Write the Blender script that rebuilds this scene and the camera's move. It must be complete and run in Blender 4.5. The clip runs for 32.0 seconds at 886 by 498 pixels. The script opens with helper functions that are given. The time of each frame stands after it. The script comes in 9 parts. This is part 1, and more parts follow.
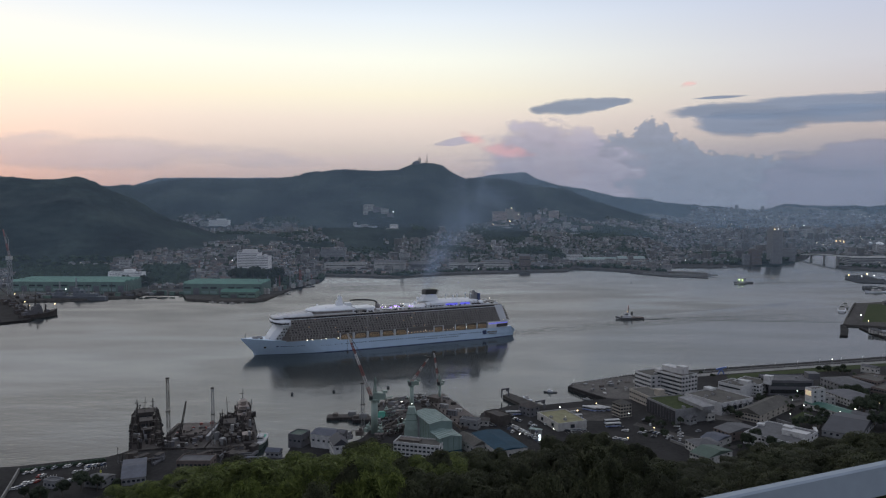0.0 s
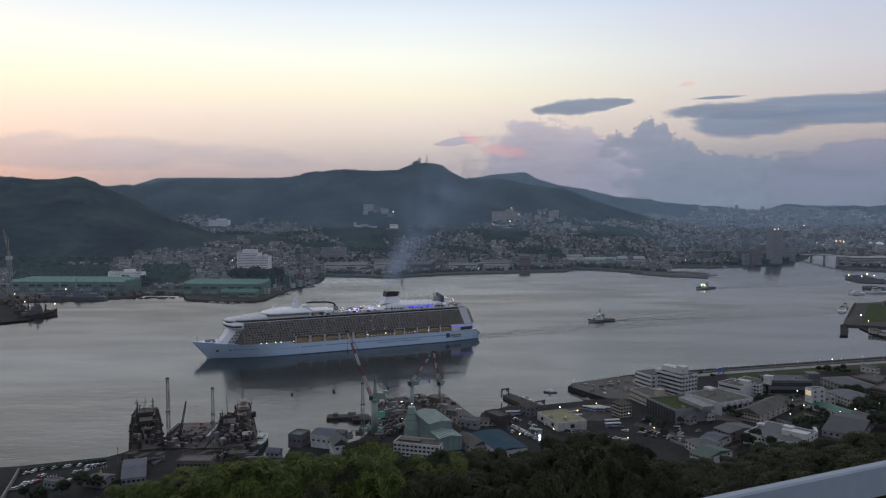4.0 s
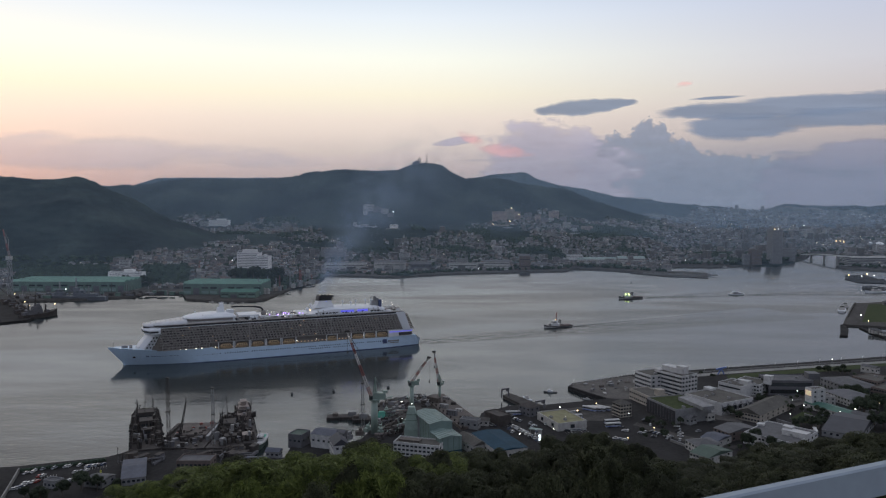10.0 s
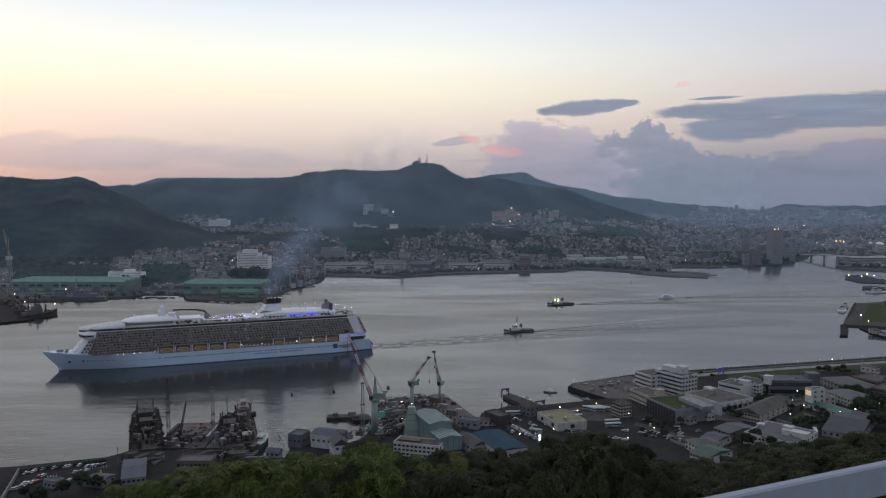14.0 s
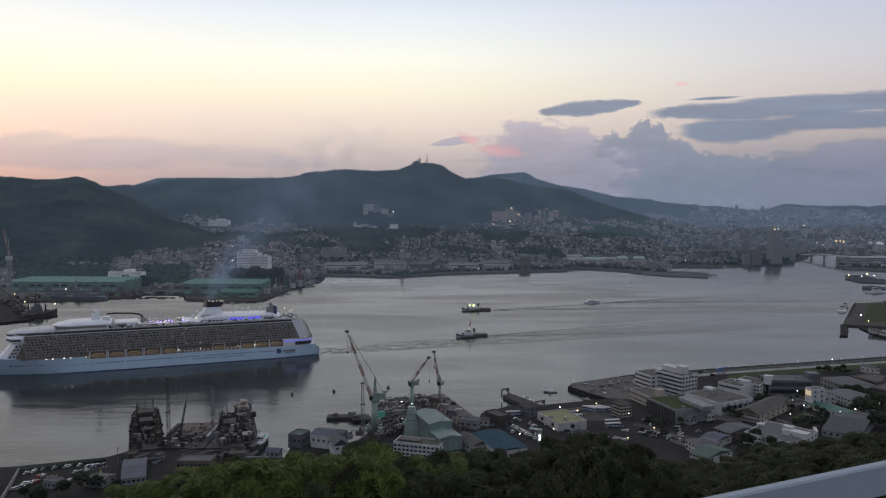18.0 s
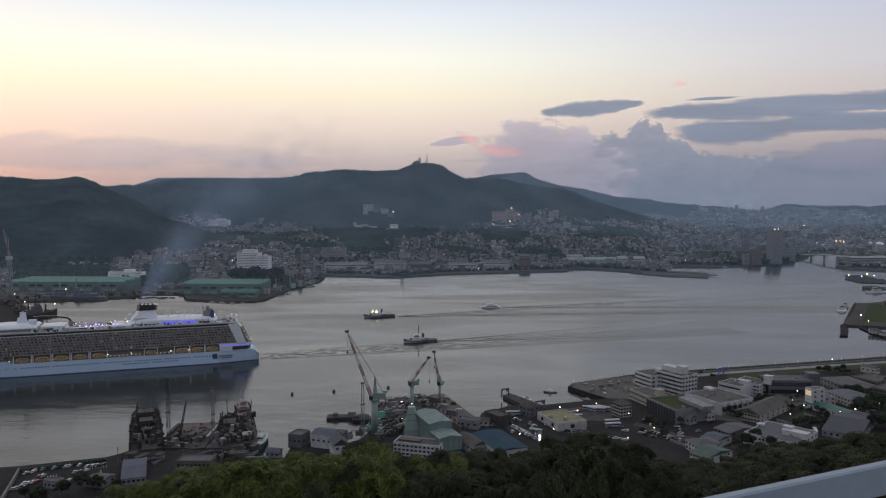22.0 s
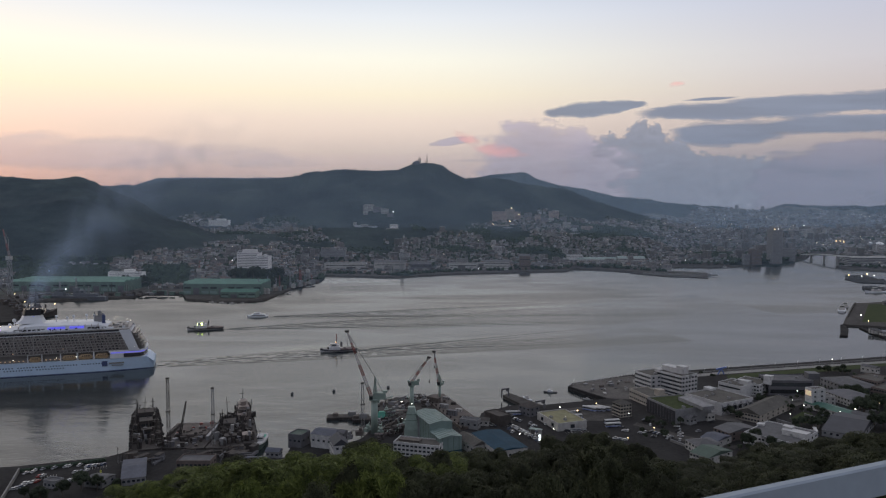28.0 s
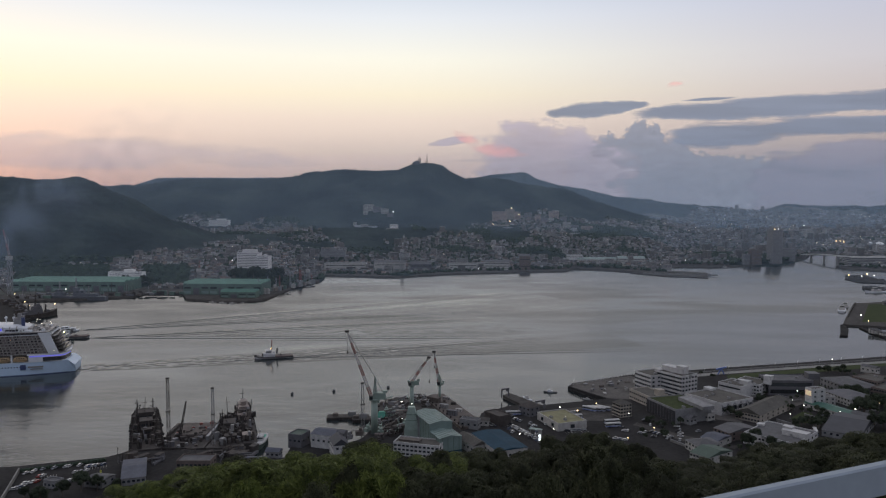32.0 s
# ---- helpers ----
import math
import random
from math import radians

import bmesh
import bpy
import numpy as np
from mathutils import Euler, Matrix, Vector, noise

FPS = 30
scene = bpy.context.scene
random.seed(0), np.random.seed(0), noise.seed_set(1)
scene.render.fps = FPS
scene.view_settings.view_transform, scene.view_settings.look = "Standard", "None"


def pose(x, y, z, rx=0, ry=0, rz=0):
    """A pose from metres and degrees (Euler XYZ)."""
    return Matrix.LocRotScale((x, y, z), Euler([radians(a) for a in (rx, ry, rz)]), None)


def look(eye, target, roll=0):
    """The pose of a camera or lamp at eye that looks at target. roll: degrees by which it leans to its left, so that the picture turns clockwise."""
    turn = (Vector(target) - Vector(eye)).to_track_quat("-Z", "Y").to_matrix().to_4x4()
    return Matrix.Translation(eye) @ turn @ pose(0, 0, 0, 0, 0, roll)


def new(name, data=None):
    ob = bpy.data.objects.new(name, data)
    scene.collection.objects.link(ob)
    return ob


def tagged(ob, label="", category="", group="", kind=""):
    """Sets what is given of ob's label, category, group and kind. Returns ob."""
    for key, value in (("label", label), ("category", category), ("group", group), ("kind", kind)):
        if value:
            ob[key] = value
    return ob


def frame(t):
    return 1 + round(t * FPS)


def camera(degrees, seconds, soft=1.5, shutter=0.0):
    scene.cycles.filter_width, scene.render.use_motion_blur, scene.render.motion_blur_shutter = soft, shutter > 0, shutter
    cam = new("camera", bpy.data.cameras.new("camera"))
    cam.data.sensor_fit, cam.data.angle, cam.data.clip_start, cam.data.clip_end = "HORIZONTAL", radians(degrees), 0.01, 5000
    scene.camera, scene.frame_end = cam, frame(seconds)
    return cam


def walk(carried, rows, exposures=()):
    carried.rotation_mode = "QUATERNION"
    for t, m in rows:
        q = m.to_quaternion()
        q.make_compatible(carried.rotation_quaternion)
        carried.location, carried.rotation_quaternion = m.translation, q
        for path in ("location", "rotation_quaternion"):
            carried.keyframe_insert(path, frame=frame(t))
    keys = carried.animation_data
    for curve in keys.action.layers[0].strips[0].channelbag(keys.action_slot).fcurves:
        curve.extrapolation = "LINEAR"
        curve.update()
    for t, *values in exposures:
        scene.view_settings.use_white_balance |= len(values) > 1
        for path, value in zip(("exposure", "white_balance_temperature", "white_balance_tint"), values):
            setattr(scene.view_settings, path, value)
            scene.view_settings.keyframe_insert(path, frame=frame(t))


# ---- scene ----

# ---------- camera: a still camera on a hilltop terrace above the harbour ----------
EYE = (0.0, 0.0, 165.0)
cam = camera(62.19, 32.0, soft=1.2)
still = pose(0, 0, 165.0, 90 - 3.477, 0, 0)
walk(cam, [(0, still), (32, still)], exposures=[(0, 0.0, 6260, 8), (12, 0.0, 6300, 8.5), (25, -0.03, 6500, 10), (32, -0.05, 6540, 10.5)])

# ---------- dusk sky and its faint, very broad sun ----------
world = bpy.data.worlds.new("dusk_sky")
scene.world = world
world.use_nodes = True
WN, WL = world.node_tree.nodes, world.node_tree.links
WN.clear()


def wnode(kind, **values):
    n = WN.new(kind)
    for k, v in values.items():
        n.inputs[k].default_value = v
    return n


def wmath(op, a, b=None, clamp=False):
    n = WN.new("ShaderNodeMath")
    n.operation, n.use_clamp = op, clamp
    for i, v in enumerate((a, b)):
        if v is None:
            continue
        if isinstance(v, (int, float)):
            n.inputs[i].default_value = v
        else:
            WL.new(v, n.inputs[i])
    return n.outputs[0]


def ramp_into(nodes, links, fac, stops):
    r = nodes.new("ShaderNodeValToRGB")
    while len(r.color_ramp.elements) > 1:
        r.color_ramp.elements.remove(r.color_ramp.elements[-1])
    r.color_ramp.elements[0].position = stops[0][0]
    r.color_ramp.elements[0].color = (*stops[0][1], 1)
    for p, c in stops[1:]:
        r.color_ramp.elements.new(p).color = (*c, 1)
    links.new(fac, r.inputs[0])
    return r.outputs[0]


coord = WN.new("ShaderNodeTexCoord").outputs["Generated"]
sep = WN.new("ShaderNodeSeparateXYZ")
WL.new(coord, sep.inputs[0])
up = wmath("MULTIPLY", wmath("MAXIMUM", sep.outputs[2], 0.0), 2.2)
# sunset side (ahead and to the left)
glow = ramp_into(WN, WL, up, [(0.0, (0.56, 0.43, 0.42)), (0.105, (0.67, 0.545, 0.53)), (0.172, (0.77, 0.645, 0.60)),
                              (0.247, (0.905, 0.76, 0.67)), (0.32, (1.0, 0.90, 0.71)), (0.42, (1.0, 0.98, 0.86)),
                              (0.53, (0.84, 0.88, 0.93)), (0.6, (0.70, 0.77, 0.88)), (0.67, (0.79, 0.78, 0.79)), (0.8, (0.82, 0.80, 0.79)), (1.0, (0.54, 0.55, 0.60))])
# ahead and to the right
dull = ramp_into(WN, WL, up, [(0.0, (0.20, 0.22, 0.28)), (0.14, (0.34, 0.32, 0.37)), (0.20, (0.50, 0.42, 0.42)), (0.27, (0.60, 0.52, 0.52)),
                              (0.38, (0.62, 0.595, 0.655)), (0.58, (0.53, 0.565, 0.72)), (0.67, (0.80, 0.77, 0.78)), (0.8, (0.84, 0.81, 0.80)), (1.0, (0.55, 0.56, 0.61))])
# away from the sunset
back = ramp_into(WN, WL, up, [(0.0, (0.50, 0.50, 0.53)), (0.3, (0.64, 0.64, 0.70)), (0.7, (0.56, 0.58, 0.68)), (1.0, (0.47, 0.50, 0.62))])
side = WN.new("ShaderNodeMapRange")
side.interpolation_type = "SMOOTHSTEP"
side.inputs[1].default_value, side.inputs[2].default_value = -0.10, 0.62
WL.new(sep.outputs[0], side.inputs[0])
mixa = WN.new("ShaderNodeMix")
mixa.data_type = "RGBA"
WL.new(side.outputs[0], mixa.inputs[0])
WL.new(glow, mixa.inputs[6])
WL.new(dull, mixa.inputs[7])
front = WN.new("ShaderNodeMapRange")
front.interpolation_type = "SMOOTHSTEP"
front.inputs[1].default_value, front.inputs[2].default_value = -0.2, 0.6
WL.new(sep.outputs[1], front.inputs[0])
mixb = WN.new("ShaderNodeMix")
mixb.data_type = "RGBA"
WL.new(front.outputs[0], mixb.inputs[0])
WL.new(back, mixb.inputs[6])
WL.new(mixa.outputs[2], mixb.inputs[7])
sky = WN.new("ShaderNodeTexSky")
sky.sky_type, sky.sun_disc = "NISHITA", False
sky.sun_elevation, sky.sun_rotation = radians(1.0), radians(-38)
bg_sky, bg_glow = wnode("ShaderNodeBackground", Strength=0.03), wnode("ShaderNodeBackground", Strength=0.97)
WL.new(sky.outputs[0], bg_sky.inputs[0])
WL.new(mixb.outputs[2], bg_glow.inputs[0])
both = WN.new("ShaderNodeAddShader")
WL.new(bg_sky.outputs[0], both.inputs[0])
WL.new(bg_glow.outputs[0], both.inputs[1])
WL.new(both.outputs[0], WN.new("ShaderNodeOutputWorld").inputs[0])

sun_data = bpy.data.lights.new("afterglow_sun", "SUN")
sun_data.energy, sun_data.angle, sun_data.color = 0.25, radians(95), (1.0, 0.82, 0.66)
sun = new("afterglow_sun", sun_data)
sun.matrix_world = look((-600, 760, 600), (0, 0, 190))

# ---------- materials ----------


def material(name, color, rough=0.7, metal=0.0, var=0.25, scale=1.0, bump=0.0, bump_scale=None, spread=None, glow=0.0,
             glow_color=None, spec=0.5, island=None, by_object=0.0):
    """Base colour with stains (large) and grain (small); island: ramp colours picked per loose piece."""
    m = bpy.data.materials.new(name)
    m.use_nodes = True
    N, L = m.node_tree.nodes, m.node_tree.links
    b = N["Principled BSDF"]
    b.inputs["Roughness"].default_value, b.inputs["Metallic"].default_value = rough, metal
    b.inputs["Specular IOR Level"].default_value = spec
    tc = N.new("ShaderNodeTexCoord").outputs["Object"]
    big, small = N.new("ShaderNodeTexNoise"), N.new("ShaderNodeTexNoise")
    for n, s in ((big, scale), (small, scale * 7.3)):
        n.inputs["Scale"].default_value, n.inputs["Detail"].default_value = s, 4
        L.new(tc, n.inputs["Vector"])
    add = N.new("ShaderNodeMath")
    add.operation = "ADD"
    L.new(big.outputs[0], add.inputs[0])
    L.new(small.outputs[0], add.inputs[1])
    mr = N.new("ShaderNodeMapRange")
    mr.inputs[1].default_value, mr.inputs[2].default_value = 0.65, 1.35
    mr.inputs[3].default_value, mr.inputs[4].default_value = 1 - var, 1 + var
    L.new(add.outputs[0], mr.inputs[0])
    src = None
    if island:
        pick = N.new("ShaderNodeNewGeometry").outputs["Random Per Island"]
        src = ramp_into(N, L, pick, [(i / len(island), c) for i, c in enumerate(island)])
        N[-1].color_ramp.interpolation = "CONSTANT"
    elif spread:
        src = ramp_into(N, L, big.outputs[0], spread)
    mul = N.new("ShaderNodeVectorMath")
    mul.operation = "SCALE"
    if src:
        L.new(src, mul.inputs[0])
    else:
        mul.inputs[0].default_value = color
    L.new(mr.outputs[0], mul.inputs["Scale"])
    out = mul.outputs[0]
    if by_object:
        ob = N.new("ShaderNodeObjectInfo").outputs["Random"]
        mo = N.new("ShaderNodeMapRange")
        mo.inputs[3].default_value, mo.inputs[4].default_value = 1 - by_object, 1 + by_object
        L.new(ob, mo.inputs[0])
        m2 = N.new("ShaderNodeVectorMath")
        m2.operation = "SCALE"
        L.new(out, m2.inputs[0])
        L.new(mo.outputs[0], m2.inputs["Scale"])
        out = m2.outputs[0]
    L.new(out, b.inputs["Base Color"])
    if bump:
        bn = N.new("ShaderNodeTexNoise")
        bn.inputs["Scale"].default_value, bn.inputs["Detail"].default_value = bump_scale or scale * 4, 5
        L.new(tc, bn.inputs["Vector"])
        bp = N.new("ShaderNodeBump")
        bp.inputs["Strength"].default_value, bp.inputs["Distance"].default_value = 1.0, bump
        L.new(bn.outputs[0], bp.inputs["Height"])
        L.new(bp.outputs[0], b.inputs["Normal"])
    if glow:
        b.inputs["Emission Color"].default_value = (*(glow_color or color), 1)
        b.inputs["Emission Strength"].default_value = glow
    return m


def glowing(name, color, strength):
    return material(name, color, 0.4, glow=strength, glow_color=color, var=0.02)


MAT = {}
MAT["forest"] = material("forest_cover", (0.05, 0.07, 0.04), 0.95, scale=0.006, bump=5.0, bump_scale=0.11, spec=0.05, var=0.34,
                         spread=[(0.3, (0.022, 0.032, 0.034)), (0.5, (0.028, 0.040, 0.040)), (0.7, (0.036, 0.049, 0.045))])
MAT["town"] = material("town_ground", (0.12, 0.12, 0.11), 0.9, scale=0.02, var=0.4, bump=1.0, bump_scale=0.1,
                       spread=[(0.35, (0.04, 0.05, 0.038)), (0.5, (0.065, 0.068, 0.06)), (0.65, (0.11, 0.105, 0.10))])
MAT["asphalt"] = material("asphalt", (0.030, 0.029, 0.029), 0.95, scale=0.05, var=0.4, bump=0.02, bump_scale=3, spec=0.12)
MAT["concrete"] = material("concrete", (0.20, 0.195, 0.185), 0.85, scale=0.15, var=0.3, bump=0.03, bump_scale=2)
MAT["quay"] = material("weathered_quay_concrete", (0.070, 0.066, 0.062), 0.95, scale=0.12, var=0.5, bump=0.05, bump_scale=1, spec=0.12)
MAT["white"] = material("white_render", (0.44, 0.435, 0.43), 0.7, scale=0.35, var=0.3, bump=0.03)
MAT["brightwhite"] = material("fresh_white_render", (0.78, 0.77, 0.75), 0.7, scale=0.2, var=0.08)
MAT["fadedwhite"] = material("faded_white_render", (0.60, 0.585, 0.58), 0.75, scale=0.12, var=0.22)
MAT["offwhite"] = material("aged_white_wall", (0.36, 0.35, 0.33), 0.8, scale=0.3, var=0.32)
MAT["beige"] = material("beige_wall", (0.31, 0.28, 0.24), 0.8, scale=0.3, var=0.3)
MAT["grey"] = material("grey_wall", (0.20, 0.20, 0.205), 0.8, scale=0.3, var=0.35)
MAT["darkgrey"] = material("dark_grey_cladding", (0.10, 0.10, 0.11), 0.7, scale=0.2, var=0.3)
MAT["brick"] = material("red_brown_wall", (0.125, 0.10, 0.09), 0.85, scale=0.3, var=0.3)
MAT["roofgrey"] = material("grey_roofing", (0.09, 0.09, 0.095), 0.85, scale=0.2, var=0.35, bump=0.05)
MAT["rooftan"] = material("weathered_flat_roof", (0.075, 0.070, 0.062), 0.9, scale=0.12, var=0.4, bump=0.05)
MAT["greenroof"] = material("faded_green_metal_roof", (0.095, 0.20, 0.15), 0.6, scale=0.08, var=0.3)
MAT["greenwall"] = material("pale_green_metal_wall", (0.095, 0.145, 0.12), 0.65, scale=0.08, var=0.3)
MAT["teal"] = material("teal_metal_sheet", (0.175, 0.235, 0.22), 0.5, scale=0.1, var=0.15)
MAT["blueroof"] = material("blue_metal_roof", (0.026, 0.056, 0.082), 0.85, scale=0.1, var=0.25, spec=0.15)
MAT["glass"] = material("dark_window_glass", (0.03, 0.035, 0.04), 0.12, scale=0.3, var=0.2, spec=0.7, by_object=0.4)
MAT["steel"] = material("dark_rusty_steel", (0.055, 0.048, 0.045), 0.8, 0.2, scale=0.4, var=0.5, bump=0.05)
MAT["rust"] = material("rusty_deck", (0.09, 0.076, 0.068), 0.85, scale=0.2, var=0.45, bump=0.05)
MAT["greysteel"] = material("grey_painted_steel", (0.22, 0.22, 0.225), 0.55, 0.2, scale=0.3, var=0.25)
MAT["cranegreen"] = material("pale_green_crane_paint", (0.225, 0.285, 0.25), 0.5, scale=0.3, var=0.2)
MAT["cranered"] = material("faded_red_paint", (0.20, 0.065, 0.055), 0.6, scale=0.5, var=0.25)
MAT["cranewhite"] = material("chalky_white_paint", (0.46, 0.44, 0.42), 0.6, scale=0.5, var=0.15)
MAT["grass"] = material("lawn", (0.046, 0.058, 0.026), 0.95, scale=0.2, var=0.35, bump=0.1, spec=0.1)
MAT["black"] = material("black_rubber", (0.02, 0.02, 0.02), 0.8, scale=1, var=0.3)
MAT["hotelbrown"] = material("brown_pink_render", (0.36, 0.285, 0.25), 0.8, scale=0.1, var=0.2)
MAT["oliveroof"] = material("olive_flat_roof", (0.19, 0.18, 0.10), 0.9, scale=0.2, var=0.3)
MAT["darkgreen"] = material("dull_dark_green_roof", (0.055, 0.085, 0.068), 0.75, scale=0.2, var=0.25)
MAT["slate"] = material("slate_blue_metal_roof", (0.085, 0.092, 0.115), 0.7, scale=0.2, var=0.3, spec=0.2)
MAT["poolroof"] = material("bright_teal_metal_roof", (0.036, 0.105, 0.08), 0.6, scale=0.15, var=0.25)
MAT["darkslate"] = material("dark_slate_roof", (0.040, 0.042, 0.052), 0.7, scale=0.2, var=0.25)
MAT["lot"] = material("bare_gravel_lot", (0.085, 0.078, 0.072), 0.95, scale=0.06, var=0.4, bump=0.05, bump_scale=1)
MAT["dimglass"] = material("curtained_window_bands", (0.10, 0.105, 0.12), 0.5, scale=0.1, var=0.5)
MAT["tarp"] = material("bright_green_tarpaulin", (0.08, 0.30, 0.22), 0.7, scale=0.4, var=0.2, bump=0.1)
MAT["rusty_white"] = material("rust_streaked_white", (0.22, 0.185, 0.165), 0.7, scale=0.3, var=0.4)
MAT["litpanel"] = material("lamp_lit_panel", (0.8, 0.7, 0.5), 0.6, glow=0.32, glow_color=(1.0, 0.70, 0.38), var=0.3)
MAT["litsign"] = glowing("lit_sign_panel", (0.85, 0.92, 1.0), 1.6)
MAT["lamp_white"] = glowing("lit_white_lamp", (1.0, 0.93, 0.8), 6)
MAT["decklamp"] = glowing("small_deck_lamp", (1.0, 0.90, 0.75), 3)
MAT["lamp_warm"] = glowing("lit_warm_lamp", (1.0, 0.66, 0.30), 7)
MAT["lamp_green"] = glowing("lit_green_white_lamp", (0.74, 1.0, 0.22), 14)
MAT["lamp_red"] = glowing("lit_red_lamp", (1.0, 0.15, 0.08), 4)
MAT["lamp_violet"] = glowing("lit_violet_lamp", (0.50, 0.30, 1.0), 2.0)
MAT["lamp_blue"] = glowing("lit_blue_strip", (0.16, 0.16, 1.0), 0.5)
MAT["townlamp"] = material("town_lamp_glow", (1.0, 0.85, 0.6), 0.5, var=0.3, glow=2.4, glow_color=(1.0, 0.82, 0.56))

# ---------- mesh building ----------


class Mesh:
    """Points and faces of one mesh."""

    def __init__(self):
        self.v, self.f, self.mi, self.cur = [], [], [], 0

    def add(self, pts, faces):
        k = len(self.v)
        self.v.extend(tuple(p) for p in pts)
        for f in faces:
            self.f.append(tuple(i + k for i in f))
            self.mi.append(self.cur)
        return self

    def box(self, cx, cy, z0, sx, sy, sz, turn=0.0, taper=1.0):
        c, s = math.cos(radians(turn)), math.sin(radians(turn))
        pts = []
        for z, k in ((z0, 1.0), (z0 + sz, taper)):
            for a, b in ((-1, -1), (1, -1), (1, 1), (-1, 1)):
                x, y = a * sx / 2 * k, b * sy / 2 * k
                pts.append((cx + x * c - y * s, cy + x * s + y * c, z))
        return self.add(pts, [(3, 2, 1, 0), (4, 5, 6, 7), (0, 1, 5, 4), (1, 2, 6, 5), (2, 3, 7, 6), (3, 0, 4, 7)])

    def beam(self, p, q, w, h=None, w2=None):
        """A square bar from p to q."""
        p, q = Vector(p), Vector(q)
        d = (q - p).normalized()
        a = d.cross(Vector((0, 0, 1)))
        a = a.normalized() if a.length > 1e-3 else Vector((1, 0, 0))
        b = d.cross(a).normalized()
        h = h or w
        r = (w2 or w) / w
        pts = []
        for o, k in ((p, 1.0), (q, r)):
            for i, j in ((-1, -1), (1, -1), (1, 1), (-1, 1)):
                pts.append(o + a * (i * w / 2 * k) + b * (j * h / 2 * k))
        return self.add(pts, [(3, 2, 1, 0), (4, 5, 6, 7), (0, 1, 5, 4), (1, 2, 6, 5), (2, 3, 7, 6), (3, 0, 4, 7)])

    def tube(self, p, q, r, r2=None, n=8):
        p, q = Vector(p), Vector(q)
        d = (q - p).normalized()
        a = d.cross(Vector((0, 0, 1)))
        a = a.normalized() if a.length > 1e-3 else Vector((1, 0, 0))
        b = d.cross(a).normalized()
        r2 = r if r2 is None else r2
        pts = [p + (a * math.cos(t) + b * math.sin(t)) * r for t in [2 * math.pi * i / n for i in range(n)]]
        pts += [q + (a * math.cos(t) + b * math.sin(t)) * r2 for t in [2 * math.pi * i / n for i in range(n)]]
        return self.add(pts, [(i, (i + 1) % n, (i + 1) % n + n, i + n) for i in range(n)] +
                        [tuple(range(n))[::-1], tuple(range(n, 2 * n))])

    def slab(self, outline, z0, z1):
        """An upright prism over a plan outline."""
        n = len(outline)
        area = sum(outline[i][0] * outline[(i + 1) % n][1] - outline[(i + 1) % n][0] * outline[i][1] for i in range(n))
        o = outline if area > 0 else outline[::-1]
        pts = [(x, y, z0) for x, y in o] + [(x, y, z1) for x, y in o]
        return self.add(pts, [tuple(range(n))[::-1], tuple(range(n, 2 * n))] +
                        [(i, (i + 1) % n, (i + 1) % n + n, i + n) for i in range(n)])

    def gable(self, cx, cy, z0, sx, sy, h, turn=0.0, over=0.4):
        """A gabled roof with its ridge along x."""
        c, s = math.cos(radians(turn)), math.sin(radians(turn))
        a, b = sx / 2 + over, sy / 2 + over
        raw = [(-a, -b, 0), (a, -b, 0), (a, b, 0), (-a, b, 0), (-a, 0, h), (a, 0, h)]
        return self.add([(cx + x * c - y * s, cy + x * s + y * c, z0 + z) for x, y, z in raw],
                        [(0, 1, 5, 4), (2, 3, 4, 5), (0, 4, 3), (1, 2, 5), (3, 2, 1, 0)])

    def hip(self, cx, cy, z0, sx, sy, h, turn=0.0, over=0.4):
        c, s = math.cos(radians(turn)), math.sin(radians(turn))
        a, b = sx / 2 + over, sy / 2 + over
        k = max(a - b, 0.1)
        raw = [(-a, -b, 0), (a, -b, 0), (a, b, 0), (-a, b, 0), (-k, 0, h), (k, 0, h)]
        return self.add([(cx + x * c - y * s, cy + x * s + y * c, z0 + z) for x, y, z in raw],
                        [(0, 1, 5, 4), (2, 3, 4, 5), (0, 4, 3), (1, 2, 5), (3, 2, 1, 0)])

    def loft(self, rings, closed=True, caps=True):
        n = len(rings[0])
        pts = [p for r in rings for p in r]
        faces = []
        for k in range(len(rings) - 1):
            for i in range(n if closed else n - 1):
                j = (i + 1) % n
                faces.append((k * n + i, k * n + j, (k + 1) * n + j, (k + 1) * n + i))
        if caps:
            faces += [tuple(range(n))[::-1], tuple(range((len(rings) - 1) * n, len(rings) * n))]
        return self.add(pts, faces)

    def ball(self, c, r, rz=None, n=8, m=5):
        rz = rz or r
        rings = []
        for k in range(m + 1):
            t = math.pi * k / m
            rr = max(math.sin(t), 0.02)
            rings.append([(c[0] + r * rr * math.cos(2 * math.pi * i / n), c[1] + r * rr * math.sin(2 * math.pi * i / n),
                           c[2] - rz * math.cos(t)) for i in range(n)])
        return self.loft(rings)

    def lattice(self, p, q, w, bays, bar, w2=None):
        """A square lattice boom from p to q."""
        p, q = Vector(p), Vector(q)
        d = (q - p).normalized()
        a = d.cross(Vector((0, 0, 1)))
        a = a.normalized() if a.length > 1e-3 else Vector((1, 0, 0))
        b = d.cross(a).normalized()
        w2 = w2 or w

        def ring(t):
            k = (w + (w2 - w) * t) / 2
            return [p + (q - p) * t + a * (i * k) + b * (j * k) for i, j in ((-1, -1), (1, -1), (1, 1), (-1, 1))]
        for i in range(4):
            self.beam(ring(0)[i], ring(1)[i], bar)
